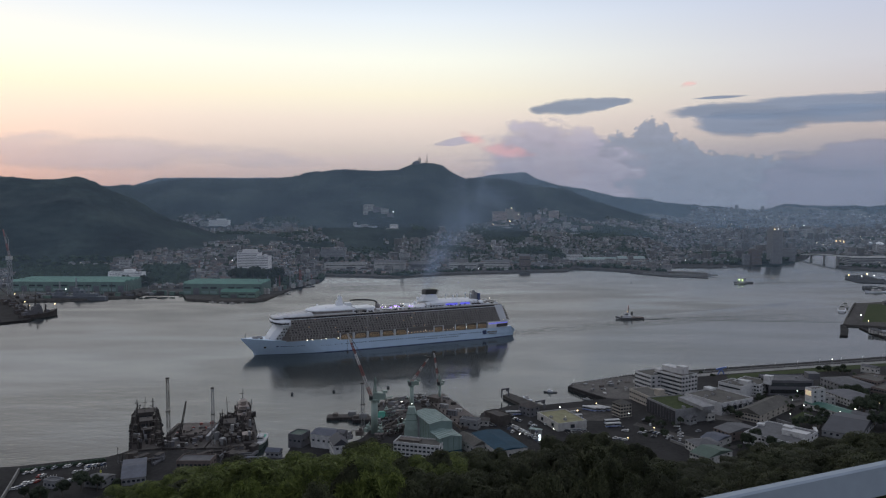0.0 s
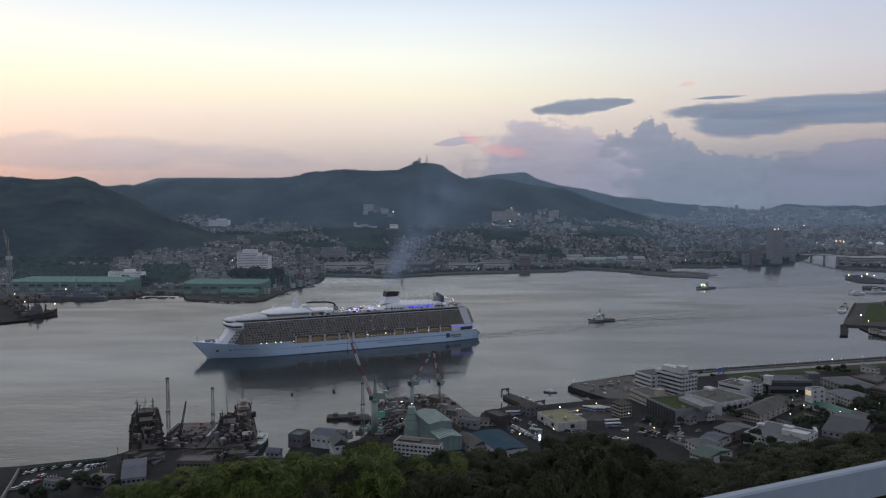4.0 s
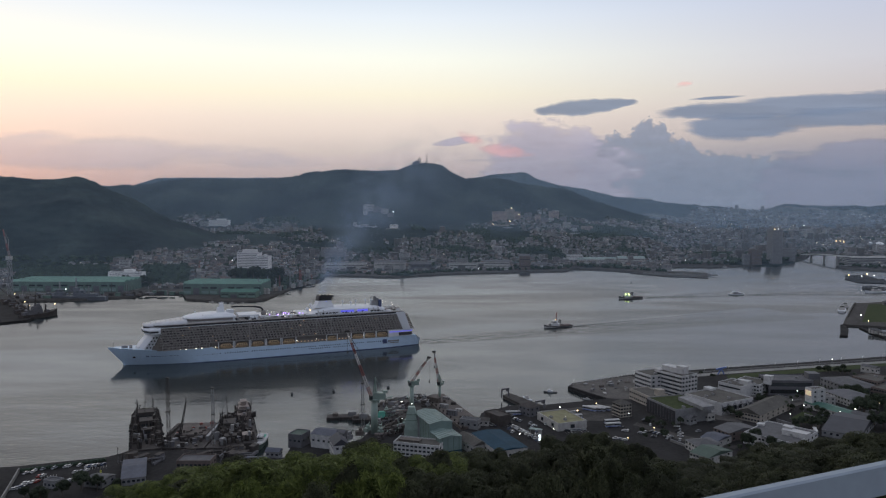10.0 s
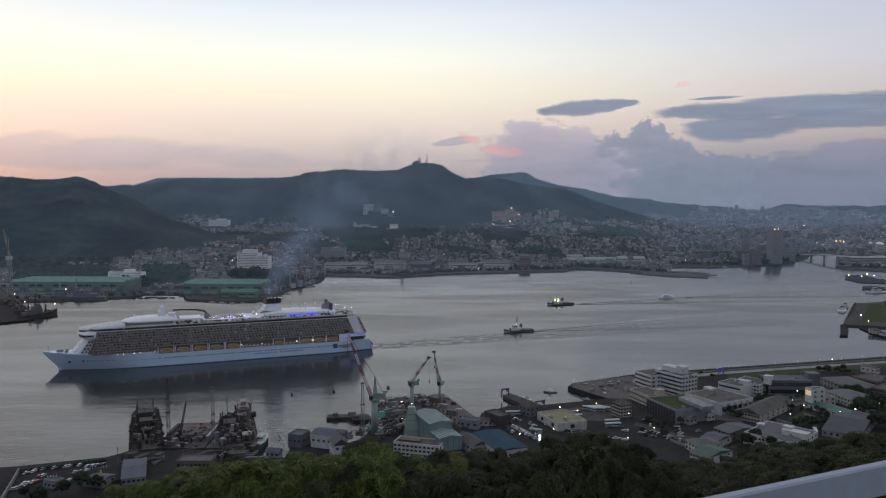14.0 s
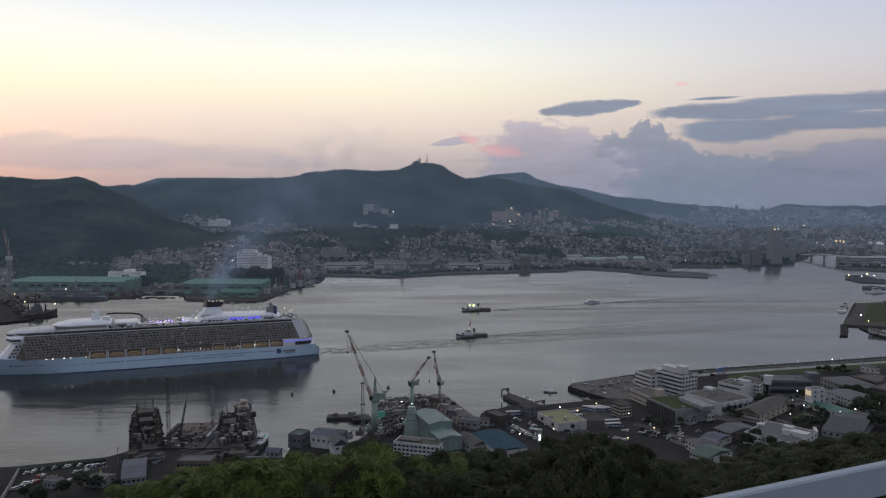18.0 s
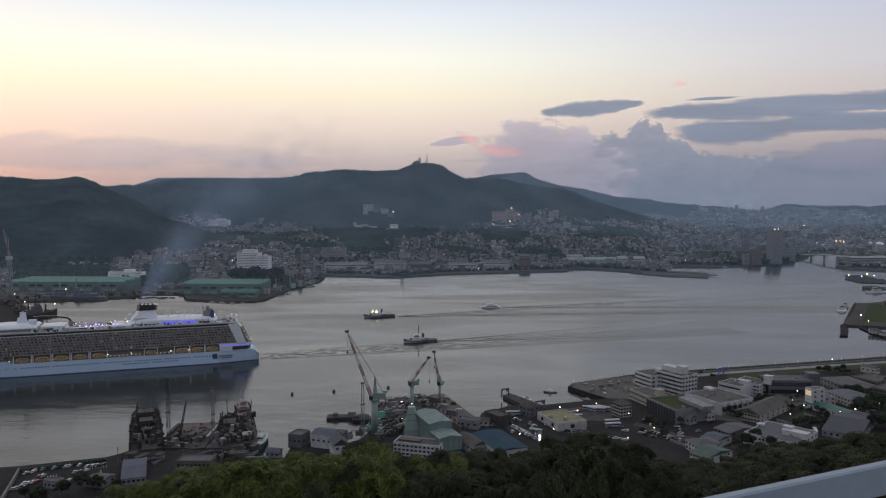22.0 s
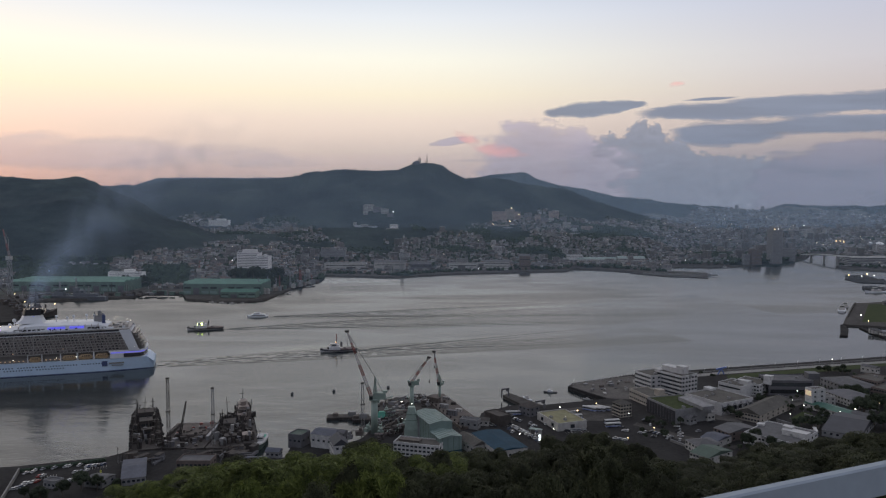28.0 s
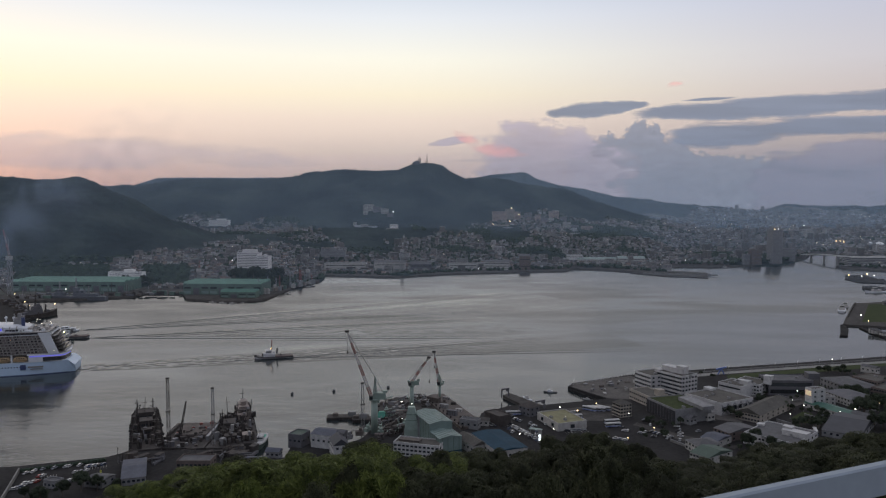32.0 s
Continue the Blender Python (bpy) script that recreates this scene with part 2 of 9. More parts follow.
        for k in range(bays):
            r0, r1 = ring(k / bays), ring((k + 1) / bays)
            for i in range(4):
                j = (i + 1) % 4
                self.beam(r0[i], r1[j] if k % 2 else r0[j], bar * 0.6)
                self.beam(r0[j if k % 2 else i], r1[i if k % 2 else j], bar * 0.6)
        return self

    def data(self, name, mats, smooth=False):
        me = bpy.data.meshes.new(name)
        me.from_pydata(self.v, [], self.f)
        for m in (mats if isinstance(mats, (list, tuple)) else [mats]):
            me.materials.append(m)
        if self.cur or any(self.mi):
            me.polygons.foreach_set("material_index", self.mi)
        if smooth:
            me.polygons.foreach_set("use_smooth", [True] * len(me.polygons))
        me.update()
        return me


def part(name, mesh, mat, parent=None, label="", smooth=False):
    """One mesh object, under its thing or part."""
    ob = new(name, mesh.data(name, mat, smooth) if isinstance(mesh, Mesh) else mesh)
    ob.parent = parent
    if label:
        ob["label"] = label
    return ob


def thing(name, label, category, group="", m=None):
    ob = new(name)
    ob.empty_display_size = 0.5
    if m is not None:
        ob.matrix_basis = m
    return tagged(ob, label, category, group)


def setting(name, mesh, mat, label="", smooth=False):
    return tagged(part(name, mesh, mat, None, label, smooth), kind="structure")


def stuff(name, mesh, mat, label, category, smooth=False):
    return tagged(part(name, mesh, mat, None, "", smooth), label, category, kind="stuff")


def fbm(x, y, s, octaves=4, seed=0.0):
    return noise.fractal(Vector((x * s + seed, y * s - seed, seed * 0.7)), 1.0, 2.0, octaves)


# ---------- water ----------
water = bpy.data.materials.new("harbour_water")
water.use_nodes = True
N, L = water.node_tree.nodes, water.node_tree.links
b = N["Principled BSDF"]
b.inputs["Base Color"].default_value = (0.024, 0.031, 0.033, 1)
b.inputs["Roughness"].default_value, b.inputs["IOR"].default_value = 0.13, 1.33
tc = N.new("ShaderNodeTexCoord").outputs["Object"]
heights = []
for scale, stretch, dist in ((0.03, 0.45, 0.9), (0.11, 0.4, 0.30), (0.45, 0.5, 0.16)):
    mp = N.new("ShaderNodeMapping")
    mp.inputs["Scale"].default_value = (scale * stretch, scale, scale)
    L.new(tc, mp.inputs[0])
    nz = N.new("ShaderNodeTexNoise")
    nz.inputs["Scale"].default_value, nz.inputs["Detail"].default_value = 1.0, 3
    L.new(mp.outputs[0], nz.inputs["Vector"])
    k = N.new("ShaderNodeMath")
    k.operation, k.inputs[1].default_value = "MULTIPLY", dist
    L.new(nz.outputs[0], k.inputs[0])
    heights.append(k.outputs[0])
s = N.new("ShaderNodeMath")
L.new(heights[0], s.inputs[0])
L.new(heights[1], s.inputs[1])
s2 = N.new("ShaderNodeMath")
L.new(s.outputs[0], s2.inputs[0])
L.new(heights[2], s2.inputs[1])
s = s2
# wind lanes: long soft streaks of smoother and rougher water
lane_map = N.new("ShaderNodeMapping")
lane_map.inputs["Scale"].default_value = (0.0035, 0.011, 0.01)
lane_map.inputs["Rotation"].default_value = (0, 0, radians(-6))
L.new(tc, lane_map.inputs[0])
patch = N.new("ShaderNodeTexNoise")
patch.inputs["Scale"].default_value, patch.inputs["Detail"].default_value, patch.inputs["Distortion"].default_value = 1.0, 6, 0.9
L.new(lane_map.outputs[0], patch.inputs["Vector"])
out = N.new("ShaderNodeSeparateXYZ")
L.new(tc, out.inputs[0])


def reach(x0, x1, lo, hi):
    r = N.new("ShaderNodeMapRange")
    r.interpolation_type = "SMOOTHSTEP"
    r.inputs[1].default_value, r.inputs[2].default_value, r.inputs[3].default_value, r.inputs[4].default_value = x0, x1, lo, hi
    return r


# the evening breeze ruffles the open reach beyond the fairway
breeze = reach(760, 1300, 0.13, 0.20)
breeze.name = "breeze"
L.new(out.outputs[1], breeze.inputs[0])
lane = reach(0.35, 0.65, 0.7, 1.3)
L.new(patch.outputs[0], lane.inputs[0])
mixed = N.new("ShaderNodeMath")
mixed.operation = "MULTIPLY"
L.new(breeze.outputs[0], mixed.inputs[0])
L.new(lane.outputs[0], mixed.inputs[1])
L.new(mixed.outputs[0], b.inputs["Roughness"])
bp = N.new("ShaderNodeBump")
ripple = reach(470, 760, 1.7, 0.25)
ripple.name = "ripple"
L.new(out.outputs[1], ripple.inputs[0])
L.new(ripple.outputs[0], bp.inputs["Distance"])
calm = reach(0.35, 0.65, 0.3, 0.65)
L.new(patch.outputs[0], calm.inputs[0])
L.new(calm.outputs[0], bp.inputs["Strength"])
L.new(s.outputs[0], bp.inputs["Height"])
# the short waves run towards the near shore: their mean face leans that way
lean = reach(560, 1250, 0.004, 0.086)
lean.name = "lean"
L.new(out.outputs[1], lean.inputs[0])
lean_vec = N.new("ShaderNodeCombineXYZ")
back_ = N.new("ShaderNodeMath")
back_.operation, back_.inputs[1].default_value = "MULTIPLY", -1.0
# a freshening breeze at the harbour mouth steepens the waves there
mouth = reach(-540, -90, 0.04, 0.0)
L.new(out.outputs[0], mouth.inputs[0])
mouth.name = "mouth"
sway = reach(0.30, 0.70, -0.016, 0.016)
sway.name = "sway"
L.new(patch.outputs[0], sway.inputs[0])
swayed = N.new("ShaderNodeMath")
L.new(lean.outputs[0], swayed.inputs[0])
L.new(sway.outputs[0], swayed.inputs[1])
steeper = N.new("ShaderNodeMath")
L.new(swayed.outputs[0], steeper.inputs[0])
L.new(mouth.outputs[0], steeper.inputs[1])
L.new(steeper.outputs[0], back_.inputs[0])
L.new(back_.outputs[0], lean_vec.inputs[1])
tilt_ = N.new("ShaderNodeVectorMath")
L.new(bp.outputs[0], tilt_.inputs[0])
L.new(lean_vec.outputs[0], tilt_.inputs[1])
unit_ = N.new("ShaderNodeVectorMath")
unit_.operation = "NORMALIZE"
L.new(tilt_.outputs[0], unit_.inputs[0])
L.new(unit_.outputs[0], b.inputs["Normal"])
MAT["water"] = water
setting("water", Mesh().add([(-6000, 150, 0), (6000, 150, 0), (6000, 4900, 0), (-6000, 4900, 0)], [(0, 1, 2, 3)]), MAT["water"],
        "calm grey harbour water reflecting the dusk sky")

# ---------- far land: shore, town slopes, hills ----------
SHORE = [(-0.8397, 1123), (-0.6069, 1220), (-0.5295, 1234), (-0.4209, 1287), (-0.4092, 1327), (-0.3551, 1327), (-0.3514, 1249), (-0.2973, 1220), (-0.2702, 1227), (-0.2430, 1249), (-0.2197, 1353), (-0.1964, 1465), (-0.1669, 1539), (-0.1614, 1672), (-0.0649, 1633), (-0.0031, 1699), (0.0896, 1755), (0.1706, 1784), (0.1760, 1862), (0.2440, 1784), (0.3058, 1712), (0.3080, 1895), (0.3867, 1895), (0.4137, 1947), (0.4600, 1947), (0.4944, 2187), (0.4996, 2382), (0.5382, 2382), (0.5427, 1862), (0.6053, 1784), (0.7848, 1672)]
RIDGE_A = [(-0.8306, 239), (-0.6006, 249), (-0.5852, 251), (-0.5547, 242), (-0.5164, 241), (-0.5010, 247), (-0.4858, 241), (-0.4744, 232), (-0.4593, 216), (-0.4404, 194), (-0.4100, 165), (-0.3720, 126), (-0.3339, 97), (-0.2956, 67), (-0.2727, 40), (-0.2421, 16)]
RIDGE_B = [(-0.8299, 307), (-0.5241, 266), (-0.4554, 234), (-0.4361, 252), (-0.4132, 248), (-0.3785, 266), (-0.3325, 273), (-0.2942, 271), (-0.2559, 268), (-0.2176, 275), (-0.1984, 280), (-0.1792, 298), (-0.1409, 309), (-0.1103, 305), (-0.0796, 307), (-0.0605, 309), (-0.0490, 321), (-0.0375, 335), (-0.0145, 335), (0.0008, 323), (0.0123, 300), (0.0314, 266), (0.0506, 275), (0.0735, 275), (0.0889, 257), (0.1119, 241), (0.1349, 234), (0.1656, 229), (0.1965, 193), (0.2273, 156), (0.2582, 130), (0.2890, 105), (0.3201, 66), (0.3589, 8)]
RIDGE_C = [(-0.8318, 204), (-0.4863, 236), (-0.4745, 277), (-0.4592, 274), (-0.4247, 268), (-0.3861, 319), (-0.2942, 322), (-0.2023, 319), (-0.0644, 268), (0.0123, 284), (0.0352, 313), (0.0659, 338), (0.1118, 351), (0.1272, 313), (0.1656, 274), (0.2040, 258), (0.2348, 220), (0.2655, 204), (0.2809, 207), (0.3040, 184), (0.3348, 159), (0.3656, 149), (0.3810, 139), (0.4734, 107), (0.7808, 107)]
RIDGE_D = [(-0.8330, 101), (0.2428, 101), (0.3579, 136), (0.3887, 129), (0.4194, 136), (0.4424, 144), (0.4653, 165), (0.5037, 165), (0.5191, 151), (0.5422, 154), (0.5574, 165), (0.5805, 154), (0.6020, 161), (0.6649, 172), (0.7798, 190)]


def along(line, u):
    return float(np.interp(u, [p[0] for p in line], [p[1] for p in line]))


def ridge(line, u, y, at, reach, base, bend=1.2, behind=700.0):
    t = (at - y) / reach if y < at else (y - at) / behind
    return base + (along(line, u) - base) * max(0.0, 1 - t) ** bend if t < 1 else base


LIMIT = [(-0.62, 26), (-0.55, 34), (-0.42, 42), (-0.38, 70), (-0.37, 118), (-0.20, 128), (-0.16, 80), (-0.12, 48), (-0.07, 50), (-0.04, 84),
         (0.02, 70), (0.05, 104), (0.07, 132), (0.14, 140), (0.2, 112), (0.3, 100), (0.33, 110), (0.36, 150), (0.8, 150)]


def smooth(a, b, x):
    t = min(1.0, max(0.0, (x - a) / (b - a)))
    return t * t * (3 - 2 * t)


def town_height(u, y):
    """The built-up slopes: steep under the main hill, a long gentle valley further along."""
    w, v = smooth(0.2, 0.38, u), smooth(-0.24, -0.16, u)
    steep = 4 + 140 * (1 - math.exp(-max(0.0, y - max(1800.0, along(SHORE, u) + 130)) / 560))
    left = 4 + 85 * (1 - math.exp(-max(0.0, y - 1480) / 420))
    gentle = 4 + max(0.0, y - 2250) * 0.036 + max(0.0, 14 * fbm(u * 3000, y, 0.003, 2, 7.0)) * smooth(2300, 2700, y)
    return (left * (1 - v) + steep * v) * (1 - w) + gentle * w


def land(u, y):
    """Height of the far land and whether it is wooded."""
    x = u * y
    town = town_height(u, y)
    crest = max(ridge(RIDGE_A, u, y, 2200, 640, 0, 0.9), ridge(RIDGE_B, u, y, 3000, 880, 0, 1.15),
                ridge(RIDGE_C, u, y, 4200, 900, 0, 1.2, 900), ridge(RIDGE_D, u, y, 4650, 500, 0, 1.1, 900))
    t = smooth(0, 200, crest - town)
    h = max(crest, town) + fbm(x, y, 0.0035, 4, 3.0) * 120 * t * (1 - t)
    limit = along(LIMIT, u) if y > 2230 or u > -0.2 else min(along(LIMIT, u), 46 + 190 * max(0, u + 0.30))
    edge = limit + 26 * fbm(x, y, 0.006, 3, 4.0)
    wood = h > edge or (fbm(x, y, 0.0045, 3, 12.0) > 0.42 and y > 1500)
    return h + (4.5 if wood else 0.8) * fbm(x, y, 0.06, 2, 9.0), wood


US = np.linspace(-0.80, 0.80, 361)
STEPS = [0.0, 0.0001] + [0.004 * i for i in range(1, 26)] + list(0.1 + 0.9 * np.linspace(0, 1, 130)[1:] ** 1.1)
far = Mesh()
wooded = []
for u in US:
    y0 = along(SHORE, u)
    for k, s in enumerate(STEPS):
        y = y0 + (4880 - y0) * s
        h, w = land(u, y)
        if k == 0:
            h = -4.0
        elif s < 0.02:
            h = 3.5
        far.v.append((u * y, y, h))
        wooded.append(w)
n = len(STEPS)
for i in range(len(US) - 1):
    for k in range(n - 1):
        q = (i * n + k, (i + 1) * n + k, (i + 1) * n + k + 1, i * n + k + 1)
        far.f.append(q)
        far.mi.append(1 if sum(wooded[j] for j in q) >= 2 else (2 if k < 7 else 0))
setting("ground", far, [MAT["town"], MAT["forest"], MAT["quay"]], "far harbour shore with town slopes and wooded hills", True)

# ---------- near land: the yards' flat and the wooded hill under the camera ----------
NEAR_SHORE = [(-353.6, 431.1), (-264.1, 446.1), (-215.8, 463.1), (-206.3, 474.9), (-127.4, 478.2), (-120.5, 460), (-101.1, 462.1), (-101.9, 481.5), (-91.9, 490.7), (-74.5, 495.4), (-65, 490.7), (-56.4, 500.1), (-52.1, 520.2), (-40, 544.8), (27.4, 547.7), (29.9, 562.6), (55.3, 584.7), (78.1, 584.7), (137, 605.1), (111.4, 646.4), (118.1, 658.6), (178.2, 691.3), (272.3, 719.8), (356, 742.7), (473, 775.7), (737.9, 851.1)]


def smooth_between(a, b, x):
    t = min(1.0, max(0.0, (x - a) / (b - a)))
    return t * t * (3 - 2 * t)


def hill_height(x, y):
    """The wooded spur that drops from the terrace, then steepens down to the flat."""
    d = max(0.0, y - 1.6)
    u = max(-0.7, min(0.7, x / max(y, 2.0)))
    slope = 0.345 + 0.09 * smooth_between(0.25, 0.6, -u) - 0.03 * smooth_between(0.3, 0.55, u)
    z = 163.2 - slope * d - min(8.0, d * 0.5) - 0.23 * max(0.0, y - 205) + 2 * fbm(x, y, 0.02, 3, 2.0) * min(1, d / 60)
    return max(-6.0, z)


flat = Mesh().slab(NEAR_SHORE + [(1500, 100), (-900, 100)], -4, 3)
setting("pavement", flat, MAT["asphalt"], "asphalt and concrete flat along the near shore")
hill = Mesh()
XS, YS = np.linspace(-700, 900, 100), np.concatenate([np.linspace(-200, 0, 8), np.linspace(1.7, 440, 90)])
for x in XS:
    for y in YS:
        hill.v.append((x, y, hill_height(x, y)))
m = len(YS)
for i in range(len(XS) - 1):
    for k in range(m - 1):
        hill.f.append((i * m + k, (i + 1) * m + k, (i + 1) * m + k + 1, i * m + k + 1))
        hill.mi.append(0)
setting("hillside", hill, MAT["forest"], "wooded hillside falling to the harbour", True)


# ---------- distance haze between the hills, imitated by thin blue sheets lit by the sky ---


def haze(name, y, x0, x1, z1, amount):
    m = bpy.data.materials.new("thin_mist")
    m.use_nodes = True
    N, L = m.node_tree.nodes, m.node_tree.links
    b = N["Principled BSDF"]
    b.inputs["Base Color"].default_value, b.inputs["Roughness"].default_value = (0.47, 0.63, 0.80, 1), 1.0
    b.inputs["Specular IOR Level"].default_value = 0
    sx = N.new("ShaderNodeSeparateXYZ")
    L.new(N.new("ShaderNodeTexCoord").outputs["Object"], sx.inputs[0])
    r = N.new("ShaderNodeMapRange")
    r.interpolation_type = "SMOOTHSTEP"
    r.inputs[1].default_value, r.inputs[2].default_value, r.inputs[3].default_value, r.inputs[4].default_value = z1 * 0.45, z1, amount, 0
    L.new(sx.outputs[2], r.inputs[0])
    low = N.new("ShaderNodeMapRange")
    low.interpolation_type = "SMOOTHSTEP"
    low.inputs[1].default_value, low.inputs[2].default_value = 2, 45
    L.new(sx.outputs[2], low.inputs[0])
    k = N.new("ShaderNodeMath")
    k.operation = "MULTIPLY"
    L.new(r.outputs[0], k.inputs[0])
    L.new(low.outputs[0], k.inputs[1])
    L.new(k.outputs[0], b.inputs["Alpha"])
    ob = setting(name, Mesh().add([(x0, y, 0), (x1, y, 0), (x1, y, z1), (x0, y, z1)], [(0, 1, 2, 3)]), m, "flat blue see-through sheet imitating distance haze between the hills")
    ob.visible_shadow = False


# three added sheets whose blue colour and alpha stand in for aerial haze
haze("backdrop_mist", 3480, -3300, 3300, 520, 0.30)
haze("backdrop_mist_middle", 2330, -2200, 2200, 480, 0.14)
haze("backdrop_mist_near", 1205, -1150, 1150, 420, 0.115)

# ---------- buildings ----------
WINDOW = {}
FOOT = []


def window_mesh(w, h):
    key = (round(w, 1), round(h, 1))
    if key not in WINDOW:
        WINDOW[key] = Mesh().box(0, 0, -h / 2, w, 0.16, h).data("window", MAT["glass"])
    return WINDOW[key]


def building(name, label, cx, cy, sx, sy, turn, h, wall, roof="flat", roofmat=None, floors=0, bays=(0, 0), z0=3.0, category="building",
             group="", win=(1.6, 1.3), rise=3.0, bands=False, extras=None, band=None):
    """A block with parapet or pitched roof; windows on its near long side (local -y) and near short sides."""
    top = thing(name, label, category, group, pose(cx, cy, z0, 0, 0, turn))
    FOOT.append((cx, cy, sx / 2, sy / 2, radians(turn)))
    m = Mesh().box(0, 0, -1.0, sx, sy, h + 1.0)
    part("wall", m, wall, top)
    m = Mesh()
    if roof == "flat":
        m.box(0, 0, h, sx - 0.8, sy - 0.8, 0.25)
        part("roof", m, roofmat or MAT["rooftan"], top)
        p = Mesh()
        p.box(0, -sy / 2 + 0.2, h, sx, 0.4, 0.9).box(0, sy / 2 - 0.2, h, sx, 0.4, 0.9)
        p.box(-sx / 2 + 0.2, 0, h, 0.4, sy - 0.8, 0.9).box(sx / 2 - 0.2, 0, h, 0.4, sy - 0.8, 0.9)
        part("parapet", p, wall, top)
    elif roof == "gable":
        part("roof", m.gable(0, 0, h, sx, sy, rise), roofmat or MAT["roofgrey"], top)
    elif roof == "hip":
        part("roof", m.hip(0, 0, h, sx, sy, rise), roofmat or MAT["roofgrey"], top)
    if floors:
        fh = h / floors
        for f in range(floors):
            zc = f * fh + fh * 0.55
            if bands:
                part("window_band", Mesh().box(0, -sy / 2 - 0.05, zc - win[1] / 2, sx * 0.92, 0.16, win[1]), band or MAT["glass"], top)
                part("window_band", Mesh().box(-sx / 2 - 0.05, 0, zc - win[1] / 2, 0.16, sy * 0.9, win[1]), band or MAT["glass"], top)
                continue
            for i in range(bays[0]):
                w = part("window", window_mesh(*win), None, top)
                w.matrix_basis = pose(-sx / 2 + (i + 0.5) * sx / bays[0], -sy / 2 - 0.04, zc)
            for i in range(bays[1]):
                for side in ((-1, 1) if bays[1] < 7 else (-1,)):
                    w = part("window", window_mesh(*win), None, top)
                    w.matrix_basis = pose(side * (sx / 2 + 0.04), -sy / 2 + (i + 0.5) * sy / bays[1], zc, 0, 0, 90)
    for e in extras or ():
        x, y, w, d, eh = e[:5]
        part("rooftop_house" if eh > 2 else "rooftop_unit", Mesh().box(x, y, h + 0.2, w, d, eh).box(x, y, h + 0.2 + eh, w + 0.4, d + 0.4, 0.25), e[5] if len(e) > 5 else wall, top)
    return top


def ground_at(x, y):
    return land(x / y, y)[0]


def boat_shell(stations):
    """A hull lofted through (x, half breadth, sheer height)."""
    return Mesh().loft([[(x, -h, z), (x, -h * 0.8, -2), (x, h * 0.8, -2), (x, h, z)] for x, h, z in stations])


# landmark buildings across the water
def far_block(name, label, x, y, w, d, h, wall, floors, bays=0, turn=0, sink=0.0, extras=None, z=None, **kw):
    z0 = ground_at(x, y) - sink if z is None else z
    return building(name, label, x, y, w, d, turn, h, wall, floors=floors, bands=bays == 0, bays=(bays, 3), z0=z0, category="building", extras=extras, band=MAT["dimglass"], **kw)


far_block("apartment_block", "long white apartment block above the shore trees", -412, 1560, 50, 16, 31, MAT["fadedwhite"], 9, 0, -14,
          extras=[(2, 0, 30, 12, 7)], z=31.0, win=(2, 1.2))
far_block("apartment_block", "lower white wing of the apartment block", -378, 1549, 26, 16, 25, MAT["fadedwhite"], 7, 0, -14, z=31.0, win=(2, 1.2), extras=[(3, 0, 6, 5, 3)])
far_block("hillside_hotel", "pale apartment hotel on the wooded slope", -751, 2470, 70, 14, 22, MAT["brightwhite"], 6, 0, -4, extras=[(6, 0, 30, 10, 5)], sink=4)
far_block("hillside_hotel", "pale lower hotel wing on the wooded slope", -800, 2468, 30, 14, 16, MAT["offwhite"], 5, 0, -4, sink=4)
# stepped hotel on the wooded hill, and its lower terraces
for x, y, w, h, mt in ((-258, 2570, 34, 26, "offwhite"), (-228, 2562, 30, 20, "grey"), (-202, 2550, 26, 20, "offwhite"), (-182, 2520, 20, 16, "grey"), (-268, 2545, 16, 34, "offwhite")):
    far_block("hotel", "stepped grey hotel on the wooded hillside", x, y, w, 14, h, MAT[mt], max(3, int(h / 4.5)), 0, 4, sink=5, group="hillside hotel wings")
for x, y, w, h, mt in ((-276, 2375, 22, 12, "white"), (-254, 2370, 24, 9, "offwhite"), (-226, 2362, 30, 8, "white"), (-156, 2334, 26, 13, "brightwhite"), (-160, 2318, 40, 4, "offwhite"), (-286, 2385, 10, 15, "offwhite")):
    far_block("hotel_annex", "pale low hotel terrace on the hillside", x, y, w, 12, h, MAT[mt], max(1, int(h / 4)), 0, 3, sink=4, group="hillside hotel terraces")
